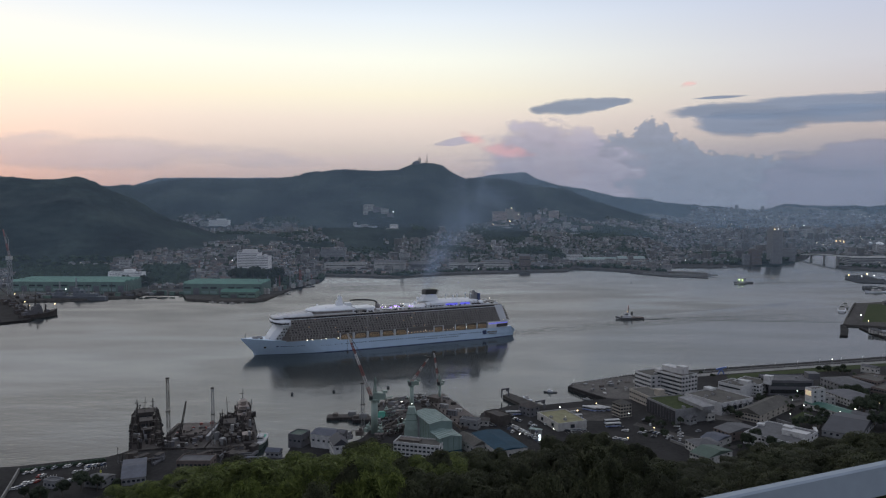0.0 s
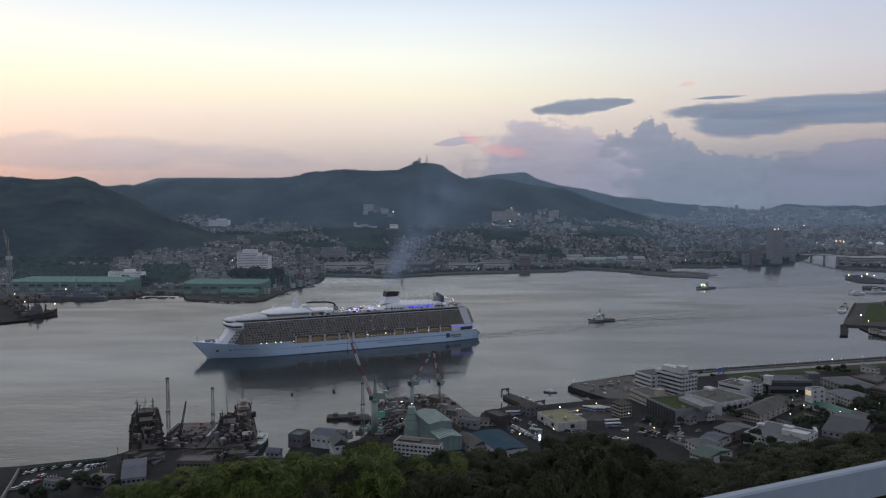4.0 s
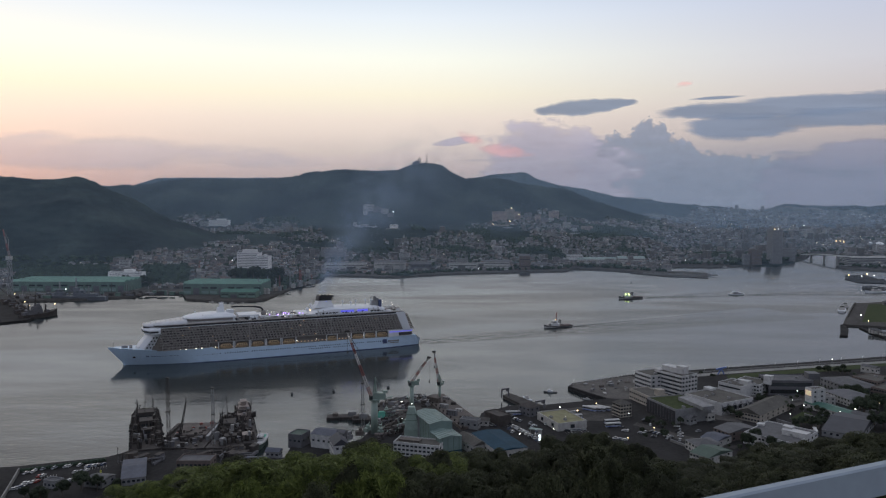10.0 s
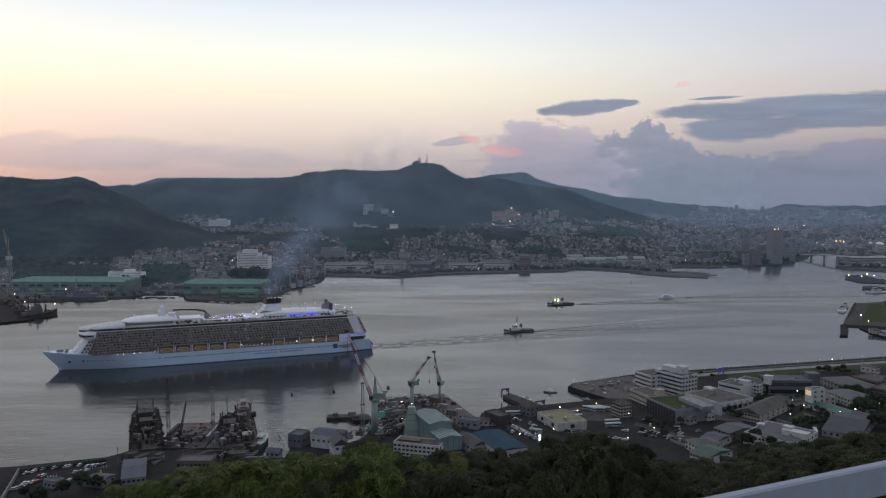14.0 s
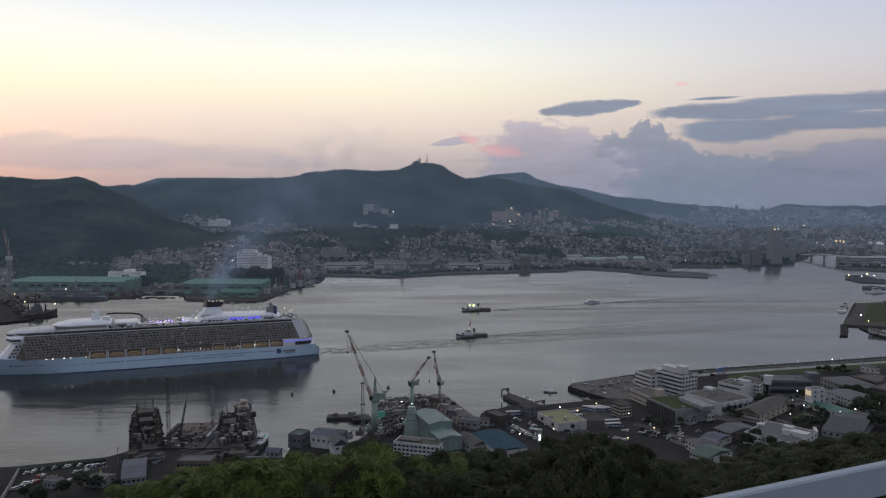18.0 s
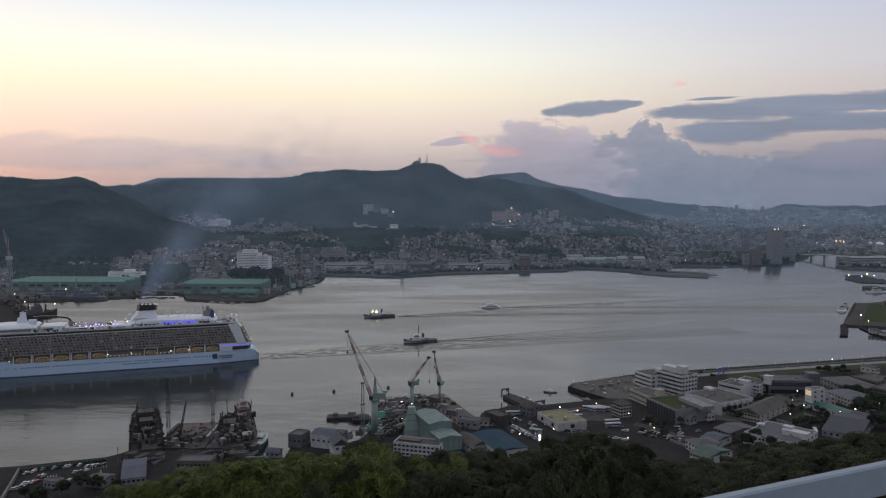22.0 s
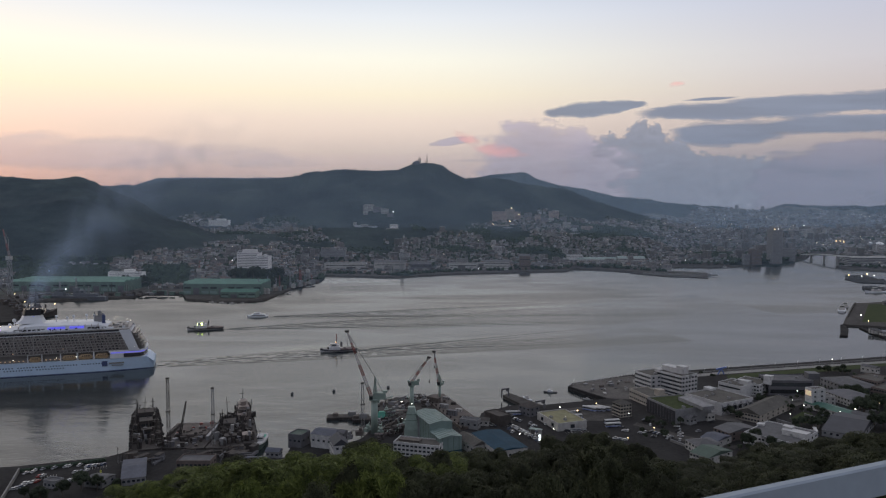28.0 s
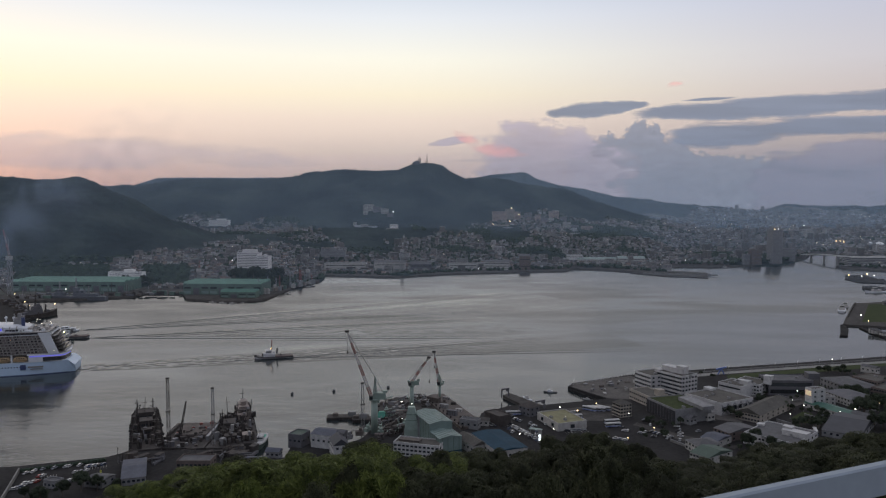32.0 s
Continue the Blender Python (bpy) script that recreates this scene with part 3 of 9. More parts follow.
# terracotta hotel and the apartment blocks along the spur
for x, y, w, h, mt, lb in ((180, 2515, 22, 34, "hotelbrown", "terracotta hotel wing with balconies on the slope"), (204, 2520, 26, 36, "hotelbrown", "terracotta hotel wing with balconies on the slope"), (232, 2550, 30, 40, "beige", "terracotta hotel tower with lit top floor"), (256, 2560, 24, 30, "hotelbrown", "terracotta hotel wing with balconies on the slope"),
                           (190, 2440, 56, 8, "beige", "low hotel terrace with lit windows"), (214, 2410, 40, 6, "offwhite", "low pale hotel terrace"), (300, 2590, 26, 22, "grey", "grey apartment block on the spur"), (330, 2560, 20, 26, "hotelbrown", "brown apartment block on the spur"), (352, 2550, 24, 20, "grey", "grey apartment block on the spur"),
                           (391, 2600, 34, 28, "hotelbrown", "brown apartment block on the spur"), (372, 2560, 26, 16, "offwhite", "pale apartment block on the spur"), (420, 2570, 22, 20, "grey", "grey apartment block on the spur"), (401, 2380, 24, 28, "offwhite", "pale stepped apartment block on the spur"), (424, 2375, 18, 18, "white", "pale stepped apartment block on the spur"), (412, 2340, 50, 8, "offwhite", "low pale terrace block"), (470, 2400, 36, 18, "hotelbrown", "brown apartment block on the spur"), (440, 2450, 24, 16, "grey", "grey apartment block on the spur")):
    far_block("hillside_block", lb + " above the town", x, y, w, 13, h, MAT[mt], max(1, int(h / 4.2)), 0, 3, sink=4, group="spur blocks")
far_block("tower_block", "tall dark tower block with red roof lamps", 904.4, 2000, 29, 28, 94, MAT["grey"], 26, 0, 6, extras=[(0, 0, 16, 15, 7)], z=3)
far_block("tower_block", "brown waterfront tower block", 836.4, 1965, 27, 20, 40, MAT["brick"], 11, 0, 4, z=3)
far_block("tower_block", "narrow grey waterfront block", 813.8, 1970, 15, 16, 28, MAT["grey"], 8, 0, 0, z=3)
far_block("tower_block", "grey office block by the bridge", 980.4, 2090, 40, 20, 36, MAT["grey"], 9, 0, 0, z=3)
far_block("tower_block", "pale office tower in the town", 1445.1, 2900, 30, 20, 38, MAT["offwhite"], 9, 0, 0, sink=2)
far_block("school_block", "grey school block on a rise", -276.7, 1850, 62, 16, 15, MAT["grey"], 4, 0, 3, extras=[(0, 0, 12, 8, 6)], z=36.9 - 2)
far_block("office_block", "long white office building behind the sheds", -639.1, 1480, 72, 14, 15, MAT["brightwhite"], 4, 0, -5, extras=[(6, 0, 20, 10, 5)], z=16.6 - 3)
for i, (px, w, h, mt, lb) in enumerate(((-233.8, 100, 26, "offwhite", "long pale grey shipyard hall on the far shore"), (-126.3, 75, 30, "offwhite", "pale grey shipyard hall with plain front"),
                                        (-53.0, 50, 24, "darkgrey", "dark shipyard hall on the far shore"), (49.8, 70, 20, "offwhite", "weathered waterfront warehouse with grey roof"),
                                        (133.4, 64, 24, "offwhite", "pale waterfront warehouse with tall doors"), (202.9, 26, 42, "brick", "tall brown dockside hall with dark gate"),
                                        (248.6, 50, 16, "grey", "low grey dockside shed by the quay"), (404.8, 100, 22, "offwhite", "pale green-roofed quayside warehouse"),
                                        (492.7, 70, 26, "offwhite", "pale quayside warehouse with green roof"), (349.7, 40, 34, "white", "white quayside office building"))):
    y = (1745, 1730, 1745, 1790, 1800, 1800, 1840, 1915, 1905, 1930)[i]
    building("waterfront_hall", lb, px, y + 20, w, 34, 2 if px < 0 else -3, h * 0.82, MAT[mt], "gable" if i % 3 else "flat", MAT["teal"] if i in (7, 8) else MAT["roofgrey"],
             floors=3 if i in (4, 8, 9) else 2, bands=True, category="warehouse", rise=5)

# the two green shipyard sheds
def green_shed(x, y, w, d, h, turn, label, bays):
    top = thing("shipyard_shed", label, "warehouse", "green shipyard sheds", pose(x, y, 3.4, 0, 0, turn))
    part("wall", Mesh().box(0, 0, -1, w, d, h + 1), MAT["greenwall"], top)
    rn = 4
    for k in range(rn):
        part("roof", Mesh().gable(0, -d / 2 + (k + 0.5) * d / rn, h, w, d / rn, 4, over=0.1), MAT["greenroof"], top, "faded green ridged roof")
    for i in range(bays):
        xx = -w / 2 + (i + 0.5) * w / bays
        if i % 3 == 1:
            part("gate", Mesh().box(xx, -d / 2 - 0.1, 0, w / bays * 0.7, 0.4, h * 0.6), MAT["darkgrey"], top, "dark open gate")
        else:
            part("window", Mesh().box(xx, -d / 2 - 0.08, h * 0.55, w / bays * 0.75, 0.3, h * 0.16), MAT["glass"], top)
            part("lower_panel", Mesh().box(xx, -d / 2 - 0.08, h * 0.1, w / bays * 0.8, 0.3, h * 0.26), MAT["teal"], top)
    return top


green_shed(-691.2, 1385, 212, 70, 19, -2, "long pale green shipyard shed with faded roof", 14)
green_shed(-392.6, 1335, 142, 60, 20, -3, "green shipyard shed on the wooded point", 9)
green_shed(-354.2, 1275, 62, 22, 10, -3, "low green lean-to shed by the water", 4)

# hilltop station on the main summit
st = thing("hilltop_station", "small lookout building with radio masts on the summit", "building", "", pose(-100.5, 2985, ground_at(-100.5, 2985)))
part("wall", Mesh().box(-8, 0, -4, 30, 14, 12).box(-6, 0, 8, 12, 10, 4), MAT["darkgrey"], st)
for dx, hh in ((4, 30), (2, 24), (10, 22), (36, 42), (30, 12)):
    part("radio_mast", Mesh().lattice((dx, 0, -4), (dx, 0, hh * 0.75), 3.0, 6, 1.0, 1.6).beam((dx, 0, hh * 0.75), (dx, 0, hh), 1.4), MAT["steel"], st)

# ---------- houses of the town ----------
rnd = random.Random(21)
ROOFS = [(0.08, 0.08, 0.085), (0.11, 0.10, 0.10), (0.06, 0.065, 0.075), (0.12, 0.095, 0.085), (0.10, 0.12, 0.12), (0.19, 0.18, 0.17)]
WALLS = [(0.21, 0.195, 0.185), (0.28, 0.27, 0.26), (0.15, 0.14, 0.13), (0.23, 0.21, 0.195), (0.40, 0.39, 0.385), (0.12, 0.115, 0.11)]
MAT["roofs"] = material("tiled_roofs", ROOFS[0], 0.85, scale=0.05, var=0.3, island=ROOFS)
MAT["walls"] = material("house_walls", WALLS[0], 0.85, scale=0.05, var=0.2, island=WALLS)
MAT["rows"] = material("window_rows", (0.05, 0.05, 0.055), 0.3, scale=0.1, var=0.3)
houses, roofs, rows_m, clumps, lights = Mesh(), Mesh(), Mesh(), Mesh(), Mesh()
spots = []
GAP = 9.0
grid = set()


def free(x, y, r):
    k = (int(x // r), int(y // r))
    if k in grid:
        return False
    grid.add(k)
    return True


def inside_marks(u, y):
    return (-0.60 < u < -0.40 and y < 1440) or (-0.36 < u < -0.23 and y < 1400)


def tree_belt(u, y):
    """Wooded belts behind the shipyard sheds."""
    return (-0.585 < u < -0.455 and 1440 < y < 1620) or (-0.41 < u < -0.345 and 1430 < y < 1620) or (-0.29 < u < -0.2 and 1400 < y < 1520)


def town_wood(x, y):
    """Wooded gullies and gardens between the houses."""
    return y > 1980 and fbm(x, y, 0.0052, 2, 21.0) > 0.16 and x < 0.3 * y


NEAR_WALL = [MAT["offwhite"], MAT["beige"], MAT["hotelbrown"], MAT["white"]]
NEAR_LABEL = ["aged white house with tiled roof in town", "beige house with tiled roof in town", "brown rendered house with tiled roof in town", "white house with tiled roof in town"]
NEAR_ROOF = [material("dark_grey_tiles", (0.075, 0.075, 0.08), 0.8, scale=0.3, var=0.3), material("brown_tiles", (0.13, 0.09, 0.075), 0.8, scale=0.3, var=0.3), MAT["roofgrey"]]
near_count = 0
count = 0
for n_try in range(32000):
    u = rnd.uniform(-0.62, 0.66)
    y = 1400 + 3000 * rnd.random() ** 1.7
    if y < along(SHORE, u) + 55 or inside_marks(u, y):
        continue
    if y > 2750 and u < 0.3:
        continue
    z, wood = land(u, y)
    if wood or tree_belt(u, y) or town_wood(u * y, y):
        continue
    x = u * y
    if not free(x, y, 10.5 if y < 2600 else 14):
        continue
    s = 1.0 if y < 2500 else 1.35
    turn = rnd.choice((0, 90)) + 18 * fbm(x, y, 0.004, 2, 1.0) + rnd.uniform(-9, 9)
    big = rnd.random()
    lim = 0.075 if u > 0.3 else 0.025
    if y < 2050 and u > -0.2:
        lim += 0.03
    if big < lim:
        w, d, h = rnd.uniform(14, 30), rnd.uniform(10, 14), rnd.uniform(10, 26) * (1.15 if u > 0.35 else 0.8)
        houses.box(x, y, z - 3, w, d, h + 3, turn)
        roofs.box(x, y, z + h, w * 0.96, d * 0.96, 0.4, turn)
        c, sn = math.cos(radians(turn)), math.sin(radians(turn))
        f = 2.0
        while f < h - 0.8:
            rows_m.box(x, y, z + f, w * 0.9, d + 0.3, 1.3, turn)
            rows_m.box(x, y, z + f, w + 0.3, d * 0.8, 1.3, turn)
            f += 3.1
    elif y < 1930 and near_count < 270 and rnd.random() < 0.75:
        near_count += 1
        w, d, h = rnd.uniform(8, 13), rnd.uniform(6.5, 9), rnd.uniform(4.8, 7.5)
        kw, kr = rnd.randrange(4), rnd.randrange(3)
        t = thing("town_house", NEAR_LABEL[kw], "house", "shore town houses", pose(x, y, z, 0, 0, turn))
        part("wall", Mesh().box(0, 0, -3, w, d, h + 3), NEAR_WALL[kw], t)
        part("roof", (Mesh().gable(0, 0, h, w, d, 2.4) if kr < 2 else Mesh().hip(0, 0, h, w, d, 2.2)), NEAR_ROOF[kr], t)
        sd = -1 if abs(turn) < 90 else 1
        part("window", Mesh().box(0, sd * (d / 2 + 0.05), h * 0.5, w * 0.62, 0.15, 1.3), MAT["rows"], t)
    else:
        w, d, h = rnd.uniform(6.5, 11.5) * s, rnd.uniform(5.5, 8) * s, rnd.uniform(4.5, 7.5)
        houses.box(x, y, z - 3, w, d, h + 3, turn)
        rows_m.box(x, y, z + h * 0.6, w * 0.8, d + 0.2, 1.1, turn)
        k = rnd.random()
        if k < 0.5:
            roofs.gable(x, y, z + h, w, d, rnd.uniform(1.8, 2.8), turn)
        elif k < 0.8:
            roofs.hip(x, y, z + h, w, d, rnd.uniform(1.6, 2.4), turn)
        else:
            roofs.box(x, y, z + h, w * 1.02, d * 1.02, 0.5, turn)
    count += 1
    if rnd.random() < (0.022 if u < 0.3 else 0.035):
        spots.append((x, y - d, z + h * rnd.uniform(0.4, 1.1)))
stuff("town_house_walls", houses, MAT["walls"], "dense hillside town of pale and brown houses", "houses")
stuff("town_house_roofs", roofs, MAT["roofs"], "dark tiled and flat roofs of the town", "roofs")
stuff("town_window_rows", rows_m, MAT["rows"], "rows of dark windows across the town", "windows")
for x, y, z in spots:
    lights.ball((x, y, z), 0.55 * y / 2000 * rnd.uniform(0.7, 1.3), n=5, m=3)
stuff("town_lights", lights, MAT["townlamp"], "scattered evening lights of the town", "lights")

# trees between the houses and over the hills
for n_try in range(60000):
    u = rnd.uniform(-0.63, 0.64)
    y = 1420 + 1750 * rnd.random() ** 1.2
    if y < along(SHORE, u) + 40 or inside_marks(u, y):
        continue
    z, wood = land(u, y)
    x = u * y
    garden = not wood and (tree_belt(u, y) or town_wood(x, y))
    if not wood and not garden and rnd.random() > 0.75:
        continue
    if wood and not garden and (z > 48 or rnd.random() > 0.6):
        continue
    r = rnd.uniform(4.0, 7.5) if wood or garden else rnd.uniform(2.4, 5.0)
    a = rnd.uniform(0, 6.28)
    n = 6
    ring = []
    for zz, rr in ((-0.6, 0.8), (0.3, 1.0), (0.95, 0.5)):
        ring.append([(x + r * rr * rnd.uniform(0.8, 1.2) * math.cos(a + 6.283 * i / n), y + r * rr * rnd.uniform(0.8, 1.2) * math.sin(a + 6.283 * i / n),
                      z + r * (0.62 if wood else 1.0) * zz * rnd.uniform(0.8, 1.15)) for i in range(n)])
    clumps.loft(ring)
MAT["clump"] = material("tree_crowns", (0.04, 0.05, 0.035), 0.95, scale=0.15, var=0.5, spec=0.05, bump=0.8, bump_scale=0.8,
                        island=[(0.038, 0.054, 0.044), (0.044, 0.062, 0.048), (0.052, 0.070, 0.052), (0.040, 0.056, 0.046)])
stuff("far_woods", clumps, MAT["clump"], "dark tree crowns over the hills and between houses", "trees")

# ---------- quays, piers and the bridge across the water ----------
def quay(name, outline, z1, label, mat="quay"):
    return setting(name, Mesh().slab(outline, -4, z1), MAT[mat], label)


quay("pier_far", [(446.7, 1747.8), (575.7, 1792.5), (631.6, 1747.8), (607.8, 1678.1), (590.4, 1626.1), (509.2, 1664.8)], 2.2, "long low breakwater pier")
quay("quay_left", [(-1478.7, 1947.4), (-848.3, 1399.3), (-745, 1263.5), (-614.5, 1091.1), (-587.5, 1047), (-584, 1026.3), (-694.4, 909.2)], 3.0, "concrete dock arm with parked gear", "asphalt")
quay("quay_right", [(674.2, 1198), (774.5, 1226.3), (926.4, 1177.7), (742.8, 942.3), (583.1, 968.8), (542, 987.2), (578.6, 1047)], 3.0, "reclaimed quay with lawn")
quay("lawn_right", [(690, 1183.6), (811.9, 1211.2), (875.3, 1170.3), (746.1, 996.1), (578.6, 1005.8)], 3.2, "lawn on the quay", "grass")
quay("pier_right", [(553.9, 970.2), (566.5, 931.2), (603.2, 847.7), (584.3, 820.9), (544.8, 895.1), (546.3, 931.2)], 2.0, "low landing stage", "asphalt")
quay("pontoon_right", [(539, 988.6), (546.9, 993.3), (530.5, 952.5), (504, 906.8), (494.1, 906.8), (508.7, 931.2)], 2.0, "small dark pontoon", "asphalt")
quay("quay_far_right", [(930.2, 1691.6), (974.6, 1691.6), (945.7, 1577.3), (1083.9, 1531.3), (1038.8, 1467.1), (870.9, 1531.3), (880.8, 1601.3)], 2.2, "floating landing stage with lamps", "asphalt")
quay("quay_ferry", [(841.5, 1467.1), (870.9, 1436.9), (977.7, 1380.2), (946.7, 1336.2), (807.8, 1408)], 2.0, "ferry landing stage", "asphalt")
br = thing("road_bridge", "long low concrete road bridge over the river mouth", "bridge", "", pose(0, 0, 0))
BA, BB = Vector((1069, 2180, 15.7)), Vector((1049.1, 1900, 29))
for k in range(6):
    p, q = BA.lerp(BB, k / 6), BA.lerp(BB, (k + 1) / 6)
    lift = Vector((0, 0, 3.0 * math.sin(math.pi * (k + 0.5) / 6)))
    part("deck", Mesh().beam(p + lift, q + lift, 11, 2.4).beam(p + lift + Vector((0, -5.4, 1.6)), q + lift + Vector((0, -5.4, 1.6)), 0.4, 1.2), MAT["white"], br)
for t in (0.22, 0.52, 0.8):
    p = BA.lerp(BB, t)
    part("pier", Mesh().box(p.x, p.y, -3, 3.2, 8, p.z + 3), MAT["concrete"], br)

# red and white level-luffing cranes on the far shore
def far_crane(x, y, h, reach, label, mat="cranered"):
    top = thing("dock_crane", label, "crane", "", pose(x, y, 3))
    part("tower", Mesh().lattice((0, 0, 0), (0, 0, h * 0.55), 7, 6, 0.8, 5), MAT["greysteel"], top)
    part("machine_house", Mesh().box(0, 0, h * 0.55, 8, 8, 6), MAT["offwhite"], top)
    a, b_ = Vector((1, 0, h * 0.55 + 4)), Vector((reach, 0, h))
    for k in range(4):
        part("boom_section", Mesh().lattice(a.lerp(b_, k / 4), a.lerp(b_, (k + 1) / 4), 2.6 - 0.4 * k, 3, 0.4, 2.2 - 0.4 * k), MAT[mat] if k % 2 else MAT["rusty_white"], top)
    part("mast", Mesh().beam((-2, 0, h * 0.55 + 6), (0, 0, h * 0.85), 0.7).beam((0, 0, h * 0.85), (reach, 0, h), 0.25), MAT["rusty_white"], top)


far_crane(-763.9, 1290, 118, -9, "tall red and white dock crane on the far quay")
far_crane(-97.0, 1720, 92, 6, "pale dock crane on the far quay", "cranewhite")
far_crane(-489.1, 1465, 50, 3, "small red dock crane behind the shed")
far_crane(-286.3, 1550, 34, -4, "small grey dock crane on the point", "greysteel")
for px, z in (((-727.1, 1240, 12.8), 0), ((-672.3, 1173.8, 9.0), 0), ((-643.6, 1134.1, 9.0), 0), ((-604.2, 1084.9, 9.0), 0), ((-618.1, 1134.0, 9.0), 0), ((-610.0, 1146.9, 9.0), 0), ((-692.1, 1340, 9.9), 1), ((-446, 1550, 46.9), 1), ((-496.1, 1600, 46.8), 1),
              ((496.1, 1880, 14.4), 1), ((1621.4, 3400, 65.8), 1), ((1671, 3400, 68.4), 1), ((1135.3, 2700, 30.1), 1), ((907.2, 1985, 97.9), 1), ((896.5, 1985, 97.9), 0), ((994, 2700, 28), 1), ((-167.7, 2480, 140.3), 1), ((-288, 2400, 96.8), 1),
              ((229.5, 2470, 153.6), 0), ((253.3, 2460, 131), 0), ((164.5, 2430, 99.7), 0), ((222.3, 2430, 109.1), 0), ((648.6, 1960, 15.6), 1), ((650, 1950, 8.8), 1), ((897.4, 1618.4, 9.0), 0), ((911.7, 1593.0, 9.0), 1), ((954.1, 1645.1, 9.0), 0), ((947.8, 1606.3, 9.0), 1), ((590.2, 1029.3, 9.0), 1), ((571.3, 978.5, 9.0), 0), ((392.9, 733.3, 9.0), 1), ((-25.8, 1760, 7.7), 1), ((86.1, 1770, 9.5), 1), ((1407.7, 2600, 35.1), 0), ((1419.8, 2600, 33.1), 0), ((1393.7, 2600, 35.1), 0)):
    r = px[1] / 1500 * (0.85 if z else 1.05)
    t = thing("flood_lamp", "bright flood lamp lit at dusk", "lamp", "harbour flood lamps", pose(*px))
    part("glow", Mesh().ball((0, 0, 0), r, n=6, m=4), MAT["lamp_white"] if z else MAT["lamp_warm"], t)
    base = 3.0 if px[1] < 1300 else max(3.0, ground_at(px[0], px[1]))
    part("post", Mesh().beam((0, r * 0.5, base - px[2] - 0.5), (0, r * 0.5, 0.2), 0.5), MAT["greysteel"], t)

dw = thing("dock_wall", "long pale parapet wall on the dock arm", "wall", "", pose(0, 0, 0))
part("wall", Mesh().beam((*(-840.5, 1390), 4.6), (*(-612.2, 1085.4), 4.6), 3.0, 3.4), MAT["quay"], dw)
part("rail_track", Mesh().beam((*(-813.5, 1328), 3.1), (*(-606.6, 1057.7), 3.1), 2.0, 0.3), MAT["steel"], dw)
rnd = random.Random(61)
for i in range(26):
    t = rnd.random()
    p = Vector((*(-756.7, 1263.5), 3)).lerp(Vector((*(-610.7, 1079.7), 3)), t)
    g = thing("quay_gear", "dark stacked gear on the dock arm", "machinery", "dock arm gear", pose(p.x + rnd.uniform(-12, 4), p.y + rnd.gauss(-6, 8), 3, 0, 0, rnd.uniform(0, 90)))
    w, h = rnd.uniform(4, 12), rnd.uniform(2, 7)
    part("body", Mesh().box(0, 0, 0, w, 4, h), MAT["steel"] if i % 3 else MAT["rust"], g)
    part("top", Mesh().box(0, 0, h, w * 0.6, 3, 1.2), MAT["darkgrey"], g)

# storage domes and the layered car park on the far right bank
for px in ((1451.1, 2500, 3.4), (1487.7, 2500, 3.4)):
    t = thing("storage_dome", "large pale storage dome in the town", "tank", "storage domes", pose(px[0], px[1], max(px[2], ground_at(px[0], px[1]) - 1)))
    part("shell", Mesh().loft([[(r * math.cos(6.2832 * i / 20), r * math.sin(6.2832 * i / 20), z) for i in range(20)] for r, z in ((17, -3), (17, 8), (15.5, 14), (11.5, 20), (6, 23), (0.5, 24))]), MAT["brightwhite"], t, "", True)
    part("ring_rail", Mesh().tube((0, 0, 7.6), (0, 0, 8.2), 17.3, None, 20), MAT["greysteel"], t)
cp = thing("car_park", "layered grey multi-storey car park on the bank", "building", "", pose(1138.2, 1910, 3, 0, 0, -4))
for k in range(6):
    part("storey", Mesh().box(0, 0, k * 4.2 + 2.6, 190 - 6 * k, 40, 1.5), MAT["offwhite"], cp)
    part("storey_wall", Mesh().box(0, 0.5, k * 4.2 - 0.2, 186 - 6 * k, 36, 2.8), MAT["darkgrey"], cp)

# dark gear and hulls along the shipyard quay in front of the green sheds
rnd = random.Random(88)
for i in range(54):
    t = rnd.random()
    p = Vector((*(-731.8, 1240.9), 3.4)).lerp(Vector((*(-469.8, 1303.1), 3.4)), t)
    g = thing("shipyard_gear", "dark shipyard gear stacked along the quay", "machinery", "shipyard quay gear", pose(p.x, p.y + rnd.uniform(6, 26), 3.4, 0, 0, rnd.uniform(-20, 20)))
    w, h = rnd.uniform(4, 14), rnd.uniform(2, 8)
    mt = (MAT["steel"], MAT["darkgrey"], MAT["greysteel"], MAT["rust"], MAT["greenwall"])[i % 5]
    part("body", Mesh().box(0, 0, -0.2, w, 5, h), mt, g)
    if i % 4 == 0:
        part("derrick", Mesh().beam((0, 0, h), (rnd.uniform(-4, 4), 0, h + rnd.uniform(8, 20)), 0.7), mt, g)


# crowded outfitting quay on the point: pale gantries, masts and hulls
rnd = random.Random(52)
